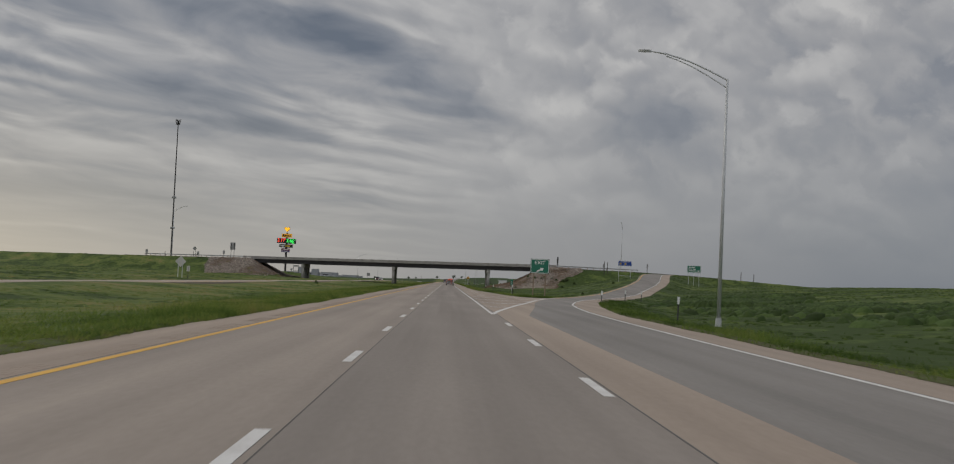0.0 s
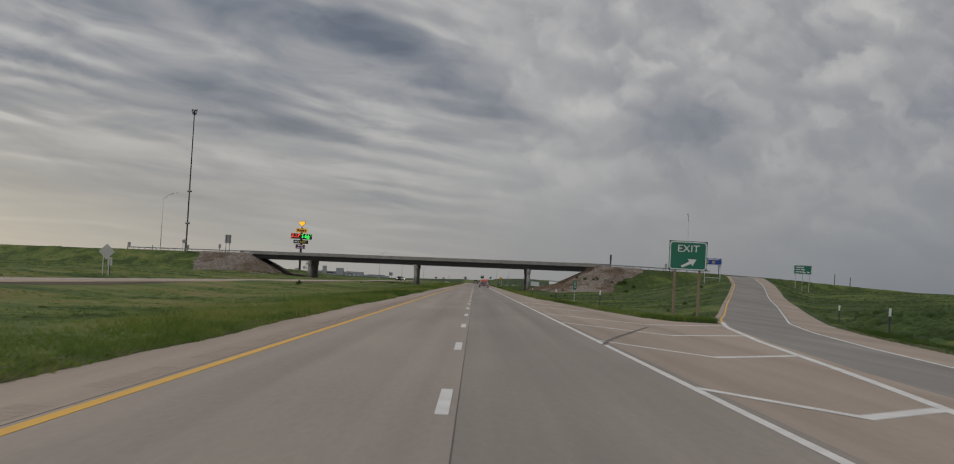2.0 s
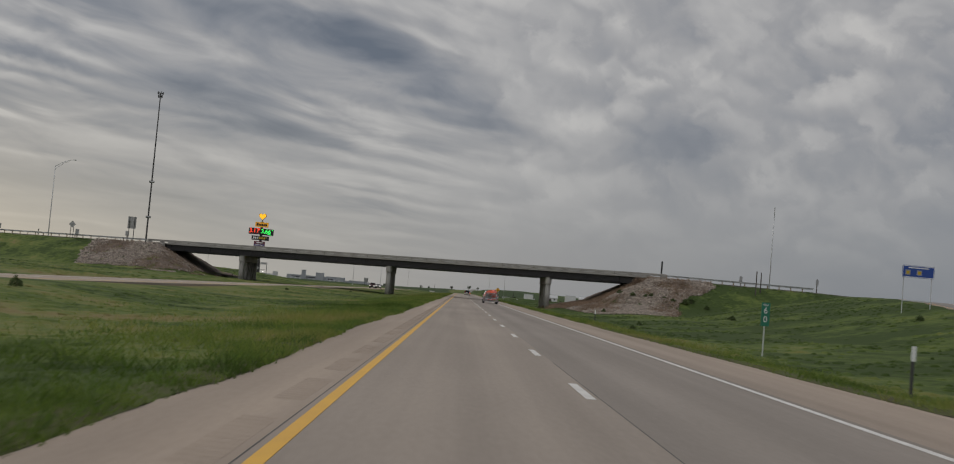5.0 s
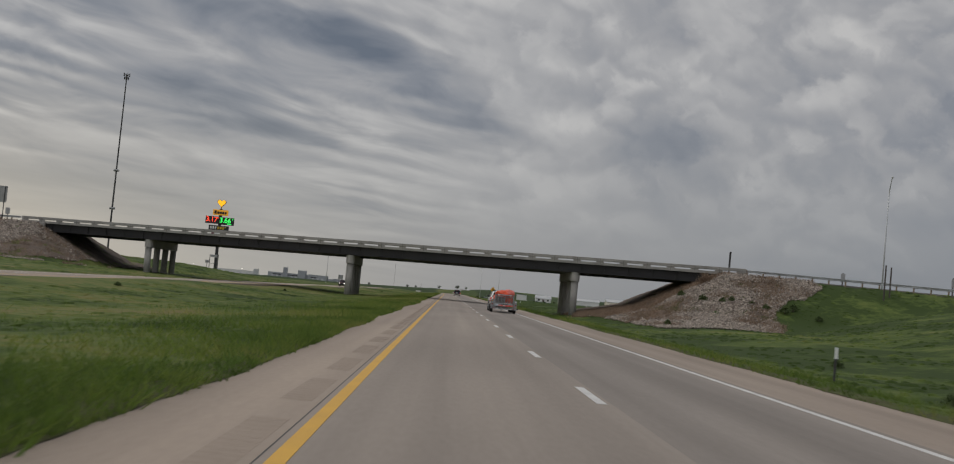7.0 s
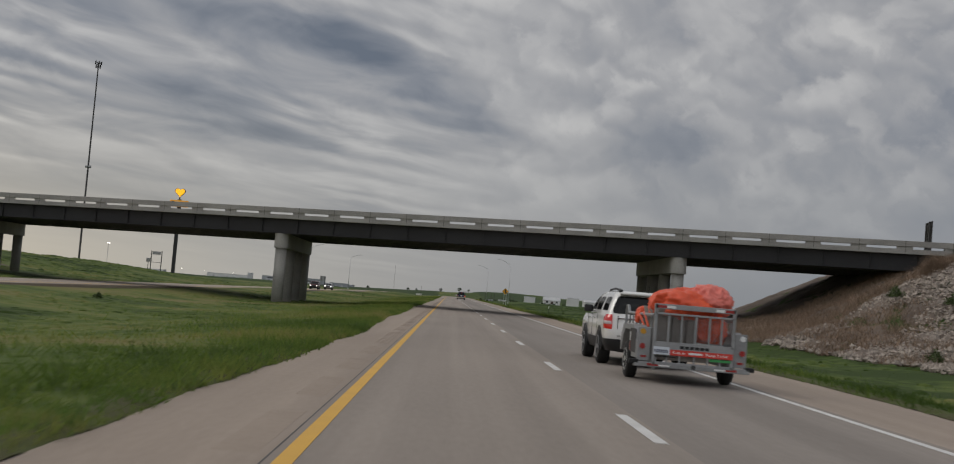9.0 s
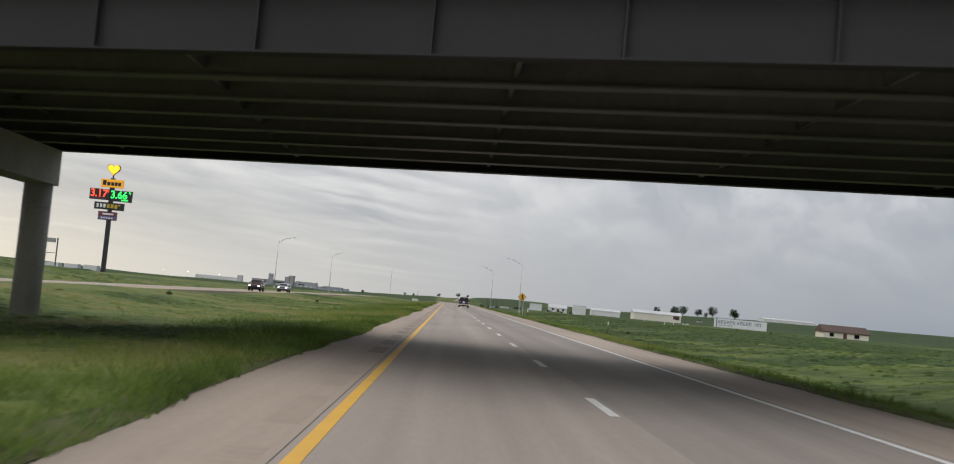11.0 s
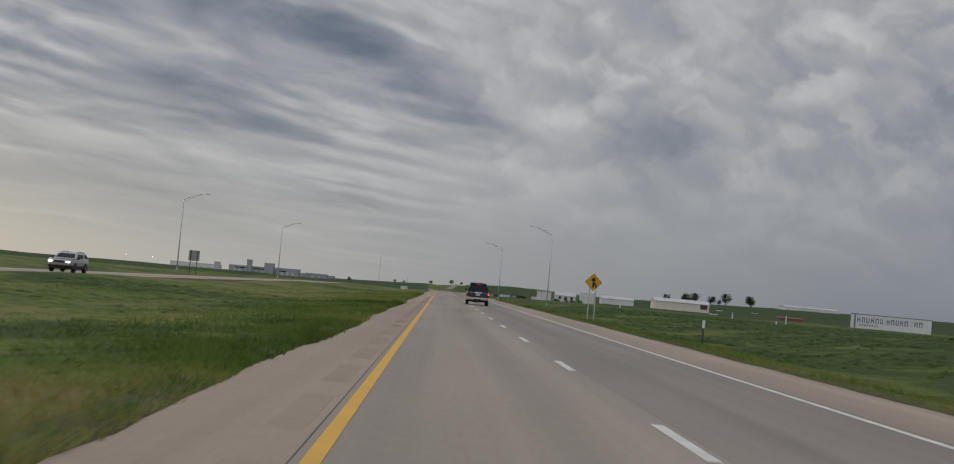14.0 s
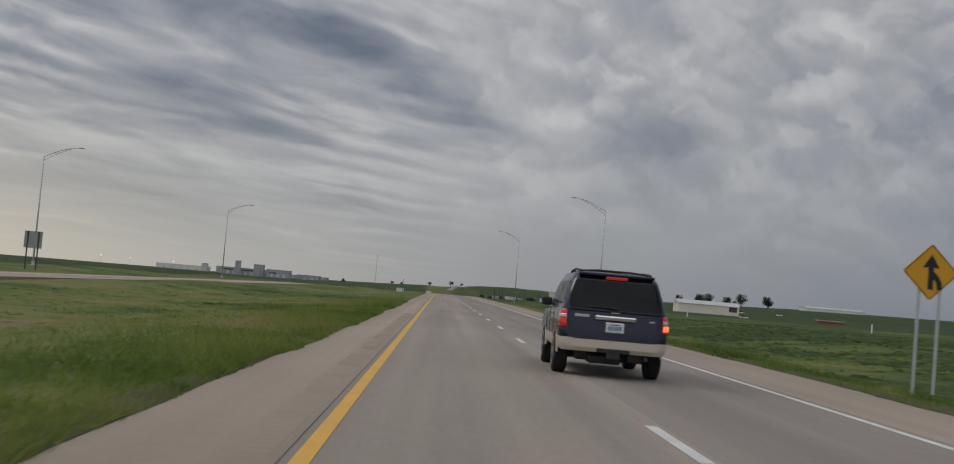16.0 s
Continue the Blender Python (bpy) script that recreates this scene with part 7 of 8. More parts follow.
M["leaf_crop"] = surface("young_crop", (0.048, 0.076, 0.024), (0.026, 0.046, 0.016), rough=0.9, scale=0.08, fine=1.2, amount=0.8, bump=0.8, bump_scale=4, spec=0.15)
crop(-420, -52, 560, 1500, 0.55, "dark green field of young crops")
crop(-700, -2, 1640, 2560, 0.5, "dark green far field on the rise", (16.0, 20.0))
crop(36, 130, 1640, 2560, 0.5, "dark green far field on the rise", (14.0, 20.0))
crop(15, 123, 960, 1632, 0.35, "rough dark green ground beside the far highway", (7.0, 12.0))
crop(124, 900, 880, 1880, 0.5, "dark green field behind the farm buildings", (12.0, 16.0))

# sign frame and short posts between the overpass and the truck stop
zb = gz(-71, 582)
s = empty("yard_sign_frame", pose(-71.1, 582, zb), "small bare sign panel on two tall dark posts", "road sign")
for x in (-1.2, 1.2):
    part("post", box(bmesh.new(), x - 0.09, x + 0.09, 0, 0.16, -0.5, 5.2), M["dark_metal"], s)
part("panel", box(bmesh.new(), -0.95, 0.95, -0.06, 0.0, 4.35, 5.1, 0.01), M["sign_back"], s)
part("cross_rail", box(bmesh.new(), -1.2, 1.2, 0.0, 0.06, 2.5, 2.6), M["dark_metal"], s)
for k, x in enumerate((-91.4, -90.2, -88.9)):
    p = empty("short_post", pose(x, 600, gz(x, 600)), "short dark post with a narrow marker head", "post", "short posts")
    part("shaft", box(bmesh.new(), -0.07, 0.07, 0, 0.12, -0.4, 2.3), M["dark_metal"], p)
    part("marker_head", box(bmesh.new(), -0.2, 0.2, -0.04, 0.0, 1.4, 2.3, 0.01), M["sign_back"], p)
p = empty("small_sign_back", pose(-73.4, 584, gz(-73.4, 584)), "small bare sign back on a slim post", "road sign")
part("panel", box(bmesh.new(), -0.5, 0.5, -0.05, 0.0, 2.6, 3.5, 0.01), M["sign_back"], p)
part("post", box(bmesh.new(), -0.06, 0.06, 0, 0.1, -0.4, 3.4), M["dark_metal"], p)
# white stakes in the field beside the merge sign
for k, (x, y, h) in enumerate(((55.8, 729, 1.1), (61.1, 710, 1.6), (57.1, 702, 0.5), (39.9, 773, 1.0))):
    p = empty("white_stake", pose(x, y, gz(x, y)), "small white stake standing in the field", "stake", "field stakes")
    part("shaft", box(bmesh.new(), -0.09, 0.09, 0, 0.1, -0.3, h, 0.01), M["sign_white"], p)
    part("cap", box(bmesh.new(), -0.13, 0.13, -0.03, 0.13, h, h + 0.08, 0.01), M["sign_white"], p)
# pale vehicles parked by the far barns, a few pixels each
for k, (x, y) in enumerate(((176, 1262), (244, 1540), (272, 1530), (410, 1600))):
    c = empty("parked_pickup", pose(x, y, gz(x, y) + 0.4, 0, 0, 80 + 15 * k), "pale pickup parked far off in the fields", "truck", "parked pickups")
    part("body", box(bmesh.new(), -0.95, 0.95, 0, 5.2, 0.45, 1.15, 0.12), M["white_paint"], c)
    part("cabin", box(bmesh.new(), -0.85, 0.85, 2.1, 4.0, 1.15, 1.85, 0.15), M["glass_dark"], c)
    for sx in (-0.8, 0.8):
        for yy in (1.0, 4.2):
            part("wheel", lathe_x(bmesh.new(), [(-0.12, 0.36), (0.12, 0.36)], 14, sx, yy, 0.36), M["rubber"], c)


# ---------------------------------------------------------------- rubble banks, bushes, grass
RNG = np.random.default_rng(11)


def cheap_noise(x, y, s):
    """Irregular waves of about 1 in height and s radians a metre."""
    r = np.random.default_rng(int(s * 1000))
    total = 0
    for k in range(6):
        a, f, p = r.uniform(0, math.tau), s * r.uniform(0.55, 1.6), r.uniform(0, math.tau)
        total = total + np.sin(f * (x * math.cos(a) + y * math.sin(a)) + p)
    return total / 2.6


def bank_edge(q):
    """Where the stones of the right bank give way to grass."""
    return np.interp(q, [-2, 5, 12, 24, 36], [44.0, 41.2, 37.4, 34.0, 29.5])


def weed_belt(x, q):
    """Positive in the belt of dead weeds beside the bridge end."""
    return np.interp(x, [14, 16, 23.6, 28.2, 32, 33.5], [17, 15.2, 6.8, 3.4, 2.4, 1.0]) - q


def bank_mask(x, y, side):
    """True on the bare, stony part of a bank."""
    n = cheap_noise(x, y, 0.28) * 2.2 + cheap_noise(x, y, 0.8) * 1.1 + cheap_noise(x, y, 1.9) * 0.5
    z = height(x, y)
    q = over_y(x) - y                    # how far before the overpass
    if side > 0:
        m = (x > 14.2 + n * 0.6 + 0.16 * np.clip(q - 20, 0, 30)) & (x < bank_edge(q) + n * 0.9) & (q < 34 - 1.5 * n) & (q > -BR_W - 14)
        under = np.where(x > BANK_R + 1, q > -0.4, True)
    else:
        m = (x < -50) & (x > -80 + n * 1.6 + q * 0.25) & (q < 24 - n) & (q > -BR_W - 14)
        under = np.where(x < BANK_L - 1, q > -0.4, True)
    return m & under & (z > (-0.42 if side > 0 else 0.25) + 0.12 * n)


def build_bank(side, name, label):
    x0, x1, y0, y1 = (13, 50, 338, 420) if side > 0 else (-88, -48, 380, 452)
    xs, ys = np.arange(x0, x1, 0.45), np.arange(y0, y1, 0.45)
    X, Y = np.meshgrid(xs, ys)
    Z = height(X, Y) + 0.07 + 0.09 * cheap_noise(X, Y, 2.1) + RNG.normal(0, 0.05, X.shape)
    ok = bank_mask(X, Y, side)
    n = len(xs)
    i = (np.arange(len(ys) - 1)[:, None] * n + np.arange(n - 1)[None]).ravel()
    keep = (ok.ravel()[i] & ok.ravel()[i + 1] & ok.ravel()[i + n] & ok.ravel()[i + n + 1])
    i = i[keep]
    f = np.stack([i, i + 1, i + n + 1, i + n], 1)
    v = np.stack([X.ravel(), Y.ravel(), Z.ravel()], 1)
    ob = raw(name, v.tolist(), f.tolist(), M["rubble"], smooth=True)
    bm = bmesh.new()
    bm.from_mesh(ob.data)
    bmesh.ops.delete(bm, geom=[q for q in bm.verts if not q.link_faces], context="VERTS")
    bm.to_mesh(ob.data)
    bm.free()
    return tagged(ob, label, "bank", kind="structure")


build_bank(1, "ground_rubble_bank_right", "bare stony embankment under the bridge end")
build_bank(-1, "ground_rubble_bank_left", "bare brown embankment under the bridge end")


def scatter_stones(side, count, lo, hi, label):
    x0, x1, y0, y1 = (13, 48, 340, 388) if side > 0 else (-86, -48, 380, 422)
    X, Y = RNG.uniform(x0, x1, count * 9), RNG.uniform(y0, y1, count * 9)
    ok = bank_mask(X, Y, side) & (Y < over_y(X) + 1.0)
    band = cheap_noise(X, Y, 0.33) + 0.5 * cheap_noise(X, Y, 0.9) - 0.1
    if side > 0:
        q = over_y(X) - Y
        band += 0.05 - 2.5 * smooth01(-0.8, 0.8, weed_belt(X, q) + 0.5 * cheap_noise(X, Y, 1.1)) + 1.2 * np.exp(-((X - bank_edge(q) + 1.2) / 1.3) ** 2)
        band -= 1.3 * np.exp(-((X - 37.0) / 1.9) ** 2 - ((q - 4.5) / 2.6) ** 2)
    ok &= band > RNG.uniform(-0.9, 0.6, len(X))
    X, Y = X[ok][:count], Y[ok][:count]
    Z = height(X, Y) + RNG.uniform(0.07, 0.17, len(X))
    base = np.array([(1, 0, 0), (-1, 0, 0), (0, 1, 0), (0, -1, 0), (0, 0, 1), (0, 0, -1)], float)
    fc = np.array([(0, 2, 4), (2, 1, 4), (1, 3, 4), (3, 0, 4), (2, 0, 5), (1, 2, 5), (3, 1, 5), (0, 3, 5)])
    n = len(X)
    s = RNG.uniform(lo, hi, (n, 1, 1)) * RNG.uniform(0.6, 1.3, (n, 6, 1)) * RNG.uniform(0.7, 1.3, (n, 1, 3))
    a = RNG.uniform(0, math.tau, n)
    P = base[None] * s
    R = np.stack([np.cos(a), -np.sin(a), np.zeros(n), np.sin(a), np.cos(a), np.zeros(n), np.zeros(n), np.zeros(n), np.ones(n)], 1).reshape(n, 3, 3)
    P = np.einsum("nij,nkj->nki", R, P + RNG.normal(0, 0.03, P.shape)) + np.stack([X, Y, Z], 1)[:, None]
    F = (fc[None] + (np.arange(n) * 6)[:, None, None]).reshape(-1, 3)
    ob = raw("riprap_stones", P.reshape(-1, 3).tolist(), F.tolist(), M["stone"])
    return tagged(ob, label, "stones", kind="stuff")


scatter_stones(1, 14000, 0.04, 0.17, "pale broken stones strewn over the bank")
scatter_stones(-1, 4500, 0.07, 0.20, "brown broken stones strewn over the bank")


def blades(name, X, Y, Z, h, w, lean, material, label, category):
    """One narrow upright triangle for each place."""
    n = len(X)
    a = RNG.uniform(0, math.tau, n)
    b = RNG.uniform(0, math.tau, n)
    ox, oy = np.cos(a) * w / 2, np.sin(a) * w / 2
    l = h * lean * RNG.uniform(0.2, 1.0, n)
    P = np.empty((n, 3, 3))
    P[:, 0] = np.stack([X - ox, Y - oy, Z - 0.03], 1)
    P[:, 1] = np.stack([X + ox, Y + oy, Z - 0.03], 1)
    P[:, 2] = np.stack([X + np.cos(b) * l, Y + np.sin(b) * l, Z + h], 1)
    me = bpy.data.meshes.new(name)
    me.vertices.add(3 * n)
    me.vertices.foreach_set("co", P.ravel())
    me.loops.add(3 * n)
    me.loops.foreach_set("vertex_index", np.arange(3 * n))
    me.polygons.add(n)
    me.polygons.foreach_set("loop_start", np.arange(0, 3 * n, 3))
    me.materials.append(material)
    me.update()
    me.validate()
    ob = new(name, me)
    return tagged(ob, label, category, kind="stuff")


def edge_off(y, side):
    """How far the sod creeps over the pavement's edge."""
    creep = 0.16 * (1 - smooth01(70, 110, y)) + 0.22 * np.exp(-((y - 486) / 14) ** 2) + 0.12 * np.exp(-((y - 330) / 18) ** 2) if side < 0 else 0.0
    return 0.14 + creep + 0.10 * cheap_noise(y + 40 * side, y * 0.3, 0.33) + 0.035 * cheap_noise(y, y * 0.5 + 9 * side, 1.0) + 0.018 * cheap_noise(y, y, 3.1)


def sod(side):
    ys = np.arange(-6, 660, 0.3)
    x0 = np.full_like(ys, X_LEFT) if side < 0 else paved_right(ys)
    o = np.maximum(edge_off(ys, side), 0.03)
    rows = [(-o, 0.004), (0.12 - o, 0.035), (0.25, 0.05), (0.6, None)]
    v, n = [], len(ys)
    for dx, z_ in rows:
        xx = x0 + side * dx
        zz = height(x0 + side * (dx + 0.05), ys) - 0.02 if z_ is None else np.full_like(ys, z_) + RNG.normal(0, 0.006, n)
        v += np.stack([xx, ys, zz], 1).tolist()
    f = [(r * n + k, r * n + k + 1, (r + 1) * n + k + 1, (r + 1) * n + k) for r in range(3) for k in range(n - 1) if abs(x0[k + 1] - x0[k]) < 0.5]
    ob = raw("verge_sod", v, f, M["sod"], smooth=True)
    return tagged(ob, "ragged lip of earth and grass at the pavement's edge", "verge", kind="stuff")


sod(-1)
sod(1)


def verge(n, side, reach):
    y = RNG.uniform(-5, 660, n)
    d = RNG.exponential(reach, n) + RNG.uniform(-0.12, 0.05, n)
    clump = 1 + 0.55 * cheap_noise(y, d * 3, 0.8) + 0.35 * cheap_noise(y * 1.7, d * 2, 1.9)
    clump *= 1 + 1.3 * np.clip(cheap_noise(y, d, 0.23) - 0.25, 0, 1) * (d < 2.5)
    d = d - edge_off(y, side) + 0.04
    x = X_LEFT - d if side < 0 else paved_right(y) + d
    return x, y, d, np.clip(clump, 0.3, 2.6)


x, y, d, c = verge(270000, -1, 2.4)
z = np.where((x > X_LEFT - 0.3), 0.03, height(x, y))
blades("verge_grass", x, y, z, RNG.uniform(0.05, 0.17, len(x)) * c * np.clip(0.6 + d * 0.4, 0.5, 1.1), RNG.uniform(0.015, 0.04, len(x)), 1.9, M["blade"], "rough green grass along the shoulder's edge", "grass")
# grass tip between the highway and the exit ramp
xs, ys = np.arange(8.0, 13.2, 0.2), np.arange(116.4, 122.4, 0.2)
X, Y = np.meshgrid(xs, ys)
inside = np.minimum(np.minimum((Y - 117.0) * 0.8, X - np.interp(Y, [117, 121], [9.3, 8.4])), ramp_left(Y) - 0.3 - X) + 0.12 * cheap_noise(X, Y, 2.3)
Z = -0.03 + 0.10 * smooth01(-0.25, 0.6, inside) + RNG.normal(0, 0.008, X.shape)
n = len(xs)
i = (np.arange(len(ys) - 1)[:, None] * n + np.arange(n - 1)[None]).ravel()
i = i[(inside.ravel()[i] > -0.3)]
tagged(raw("ground_gore_tip", np.stack([X.ravel(), Y.ravel(), Z.ravel()], 1).tolist(), np.stack([i, i + 1, i + n + 1, i + n], 1).tolist(), M["sod"], smooth=True), "grassy earth tip between highway and exit ramp", "ground", kind="structure")
x, y = RNG.uniform(8, 13, 9000), RNG.uniform(116.8, 122.5, 9000)
e = np.minimum(np.minimum((y - 117.0) * 0.8, x - np.interp(y, [117, 121], [9.3, 8.4])), ramp_left(y) - 0.3 - x)
x, y = x[e > 0], y[e > 0]
blades("gore_grass", x, y, np.full(len(x), 0.03), RNG.uniform(0.06, 0.22, len(x)), RNG.uniform(0.015, 0.04, len(x)), 1.2, M["blade"], "green grass on the tip between the roads", "grass")
# thick tufts where the grass overhangs the shoulder
n = 90000
y = RNG.uniform(-5, 655, n)
e = RNG.exponential(0.22, n)
x = X_LEFT + edge_off(y, -1) - e
h_ = RNG.uniform(0.06, 0.2, n) * np.clip(0.9 + 0.7 * cheap_noise(y, y * 0.1, 0.5) + 0.4 * cheap_noise(y, y, 1.7), 0.25, 2.2) * np.clip(0.4 + e * 3, 0.4, 1.2)
blades("edge_grass", x, y, np.full(n, 0.02), h_, RNG.uniform(0.012, 0.035, n), 1.2, M["blade"], "thick grass tufts overhanging the shoulder", "grass")
x, y, d, c = verge(120000, 1, 2.4)
far_enough = ~((y > 113) & (y < 372) & (x > ramp_left(y) - 0.5) & (x < ramp_right(y) + 2.1))
x, y, d, c = x[far_enough], y[far_enough], d[far_enough], c[far_enough]
z = np.where(x < paved_right(y) + 0.3, 0.03, height(x, y))
blades("verge_grass", x, y, z, RNG.uniform(0.05, 0.16, len(x)) * c, RNG.uniform(0.015, 0.04, len(x)), 1.3, M["blade"], "rough green grass beyond the right shoulder", "grass")
# low tussocks that make the grass lumpy over median, banks and fields
def tussocks(name, x, y, r, h, label, mat=None):
    n, m = len(x), 7
    k = np.arange(m) * math.tau / m
    P = np.empty((n, 2 * m + 1, 3))
    turn = RNG.uniform(0, math.tau, (n, 1))
    for ring, (rad, up) in enumerate(((1.0, -0.08), (0.62, 0.62))):
        w = r[:, None] * rad * RNG.uniform(0.7, 1.3, (n, m))
        P[:, ring * m:(ring + 1) * m, 0] = x[:, None] + np.cos(k + turn) * w
        P[:, ring * m:(ring + 1) * m, 1] = y[:, None] + np.sin(k + turn) * w * 1.3
        P[:, ring * m:(ring + 1) * m, 2] = up * h[:, None] * RNG.uniform(0.7, 1.3, (n, m))
    P[:, 2 * m] = np.stack([x, y, h], 1)
    P[:, :, 2] += height(P[:, :, 0], P[:, :, 1])
    f = [(j, (j + 1) % m, m + (j + 1) % m) for j in range(m)] + [(j, m + (j + 1) % m, m + j) for j in range(m)] + [(m + j, m + (j + 1) % m, 2 * m) for j in range(m)]
    F = (np.array(f)[None] + (np.arange(n) * (2 * m + 1))[:, None, None]).reshape(-1, 3)
    me = bpy.data.meshes.new(name)
    me.vertices.add(P.shape[0] * P.shape[1])
    me.vertices.foreach_set("co", P.ravel())
    me.loops.add(F.size)
    me.loops.foreach_set("vertex_index", F.ravel())
    me.polygons.add(len(F))
    me.polygons.foreach_set("loop_start", np.arange(0, F.size, 3))
    me.materials.append(mat or M["grass"])
    me.update()
    me.validate()
    me.shade_smooth()
    return tagged(new(name, me), label, "grass", kind="stuff")


def patchy(x, y, s, lo, hi):
    return cheap_noise(x, y, s) + 0.6 * cheap_noise(x, y, s * 3) > RNG.uniform(lo, hi, len(x))


n = 24000
x, y = RNG.uniform(-22.6, -5.6, n), RNG.uniform(0, 720, n)
keep = patchy(x, y, 0.3, -1.1, 0.9)
x, y = x[keep], y[keep]
tussocks("median_grass", x, y, np.where(x > -11, 0.5, 1.0) * RNG.uniform(0.15, 0.55, len(x)), np.where(x > -11, 0.5, 0.8) * RNG.uniform(0.03, 0.11, len(x)), "lumpy green grass in the median")
n = 58000
x, y = RNG.uniform(7, 90, n), RNG.uniform(5, 720, n)
on_ramp = (y < 372) & (x > np.where(y < 121, -99, ramp_left(y) - 2.0)) & (x < ramp_right(y) + 2.8)
keep = patchy(x, y, 0.25, -1.1, 0.9) & ~on_ramp & (x > paved_right(y) + 0.8) & ~bank_mask(x, y, 1)
keep &= ~((y > over_y(x) - 1) & (y < over_y(x) + BR_W + 1))
x, y = x[keep], y[keep]
tussocks("field_grass", x, y, RNG.uniform(0.1, 0.42, len(x)), RNG.uniform(0.03, 0.14, len(x)), "lumpy green grass on the banks and fields")
n = 26000
x, y = RNG.uniform(-130, -35.5, n), RNG.uniform(40, 560, n)
keep = patchy(x, y, 0.2, -1.0, 0.8) & ~bank_mask(x, y, -1) & ~((y > over_y(x) - 1) & (y < over_y(x) + BR_W + 1))
x, y = x[keep], y[keep]
tussocks("bank_grass", x, y, RNG.uniform(0.25, 1.0, len(x)), RNG.uniform(0.06, 0.2, len(x)), "rough grass on the far side of the highway")
# drifts of tall dark weeds in the low field past the overpass
n = 45000
x, y = RNG.uniform(12, 85, n), RNG.uniform(440, 700, n)
drift = cheap_noise(x * 0.6, y * 1.6, 0.09) + 0.55 * cheap_noise(x, y, 0.35) + 0.3 * cheap_noise(x, y, 1.3)
keep = (drift > RNG.uniform(0.05, 0.75, n)) & (x > paved_right(y) + 5)
x, y = x[keep], y[keep]
tussocks("field_weeds", x, y, RNG.uniform(0.2, 0.75, len(x)), RNG.uniform(0.05, 0.20, len(x)), "drifts of dark green weeds in the low field", M["weed"])
# lush dark tufts along the left shoulder and in loose drifts across the median
n = 6000
y = RNG.uniform(-4, 600, n)
e = RNG.exponential(0.4, n)
x = X_LEFT + edge_off(y, -1) - 0.12 - e
keep = cheap_noise(y, e, 0.5) + 0.6 * cheap_noise(y, e * 2, 1.7) > RNG.uniform(-0.9, 0.8, n)
n2 = 9000
x2, y2 = RNG.uniform(-22, -7, n2), RNG.uniform(0, 620, n2)
keep2 = cheap_noise(x2 * 1.4, y2 * 0.7, 0.3) + 0.5 * cheap_noise(x2, y2, 1.1) > RNG.uniform(0.35, 1.1, n2)
x, y = np.concatenate([x[keep], x2[keep2]]), np.concatenate([y[keep], y2[keep2]])
x, y = np.repeat(x, 9), np.repeat(y, 9)
x, y = x + RNG.normal(0, 1, len(x)) * np.where(x > -6.5, 0.07, 0.22), y + RNG.normal(0, 0.2, len(y))
z = np.where(x > X_LEFT - 0.3, 0.03, height(x, y))
blades("shoulder_weeds", x, y, z, RNG.uniform(0.06, 0.17, len(x)), RNG.uniform(0.02, 0.045, len(x)), 1.4, M["lush"], "lush green tufts along the shoulder's edge", "grass")


def flowering_weed(x, y, tall, petal, label, seed):
    rnd = random.Random(seed)
    w = empty("flowering_weed", pose(x, y, gz(x, y)), label, "weed", "flowering weeds")
    for k in range(6):
        a, lean = k * 1.05 + rnd.random(), rnd.uniform(0.1, 0.35)
        tip = (math.cos(a) * lean, math.sin(a) * lean, tall * rnd.uniform(0.7, 1.0))
        part("stem", tube(bmesh.new(), (0, 0, -0.05), tip, 0.008, 0.005, n=5), M["weed"], w)
        v, f = [], []
        for j in range(14):
            c = Vector(tip) + Vector((rnd.gauss(0, 0.07), rnd.gauss(0, 0.07), rnd.gauss(0, 0.05)))
            u, s = Vector((rnd.gauss(0, 1), rnd.gauss(0, 1), rnd.gauss(0, 0.5))).normalized() * 0.022, Vector((rnd.gauss(0, 1), rnd.gauss(0, 1), rnd.gauss(0, 0.5))).normalized() * 0.018
            q = len(v)
            v += [tuple(c - u), tuple(c + s), tuple(c + u), tuple(c - s)]
            f.append((q, q + 1, q + 2, q + 3))
        raw("flower_head", v, f, petal, w)


M["petal_yellow"] = surface("yellow_petals", (0.62, 0.5, 0.08), (0.45, 0.4, 0.08), rough=0.7, scale=8, fine=30, spec=0.2)
flowering_weed(-8.9, 457.3, 0.5, M["petal_yellow"], "tall weed with small yellow flowers in the grass", 5)
flowering_weed(-5.5, 472.0, 0.25, M["petal_yellow"], "low weed with small pale yellow flowers", 8)
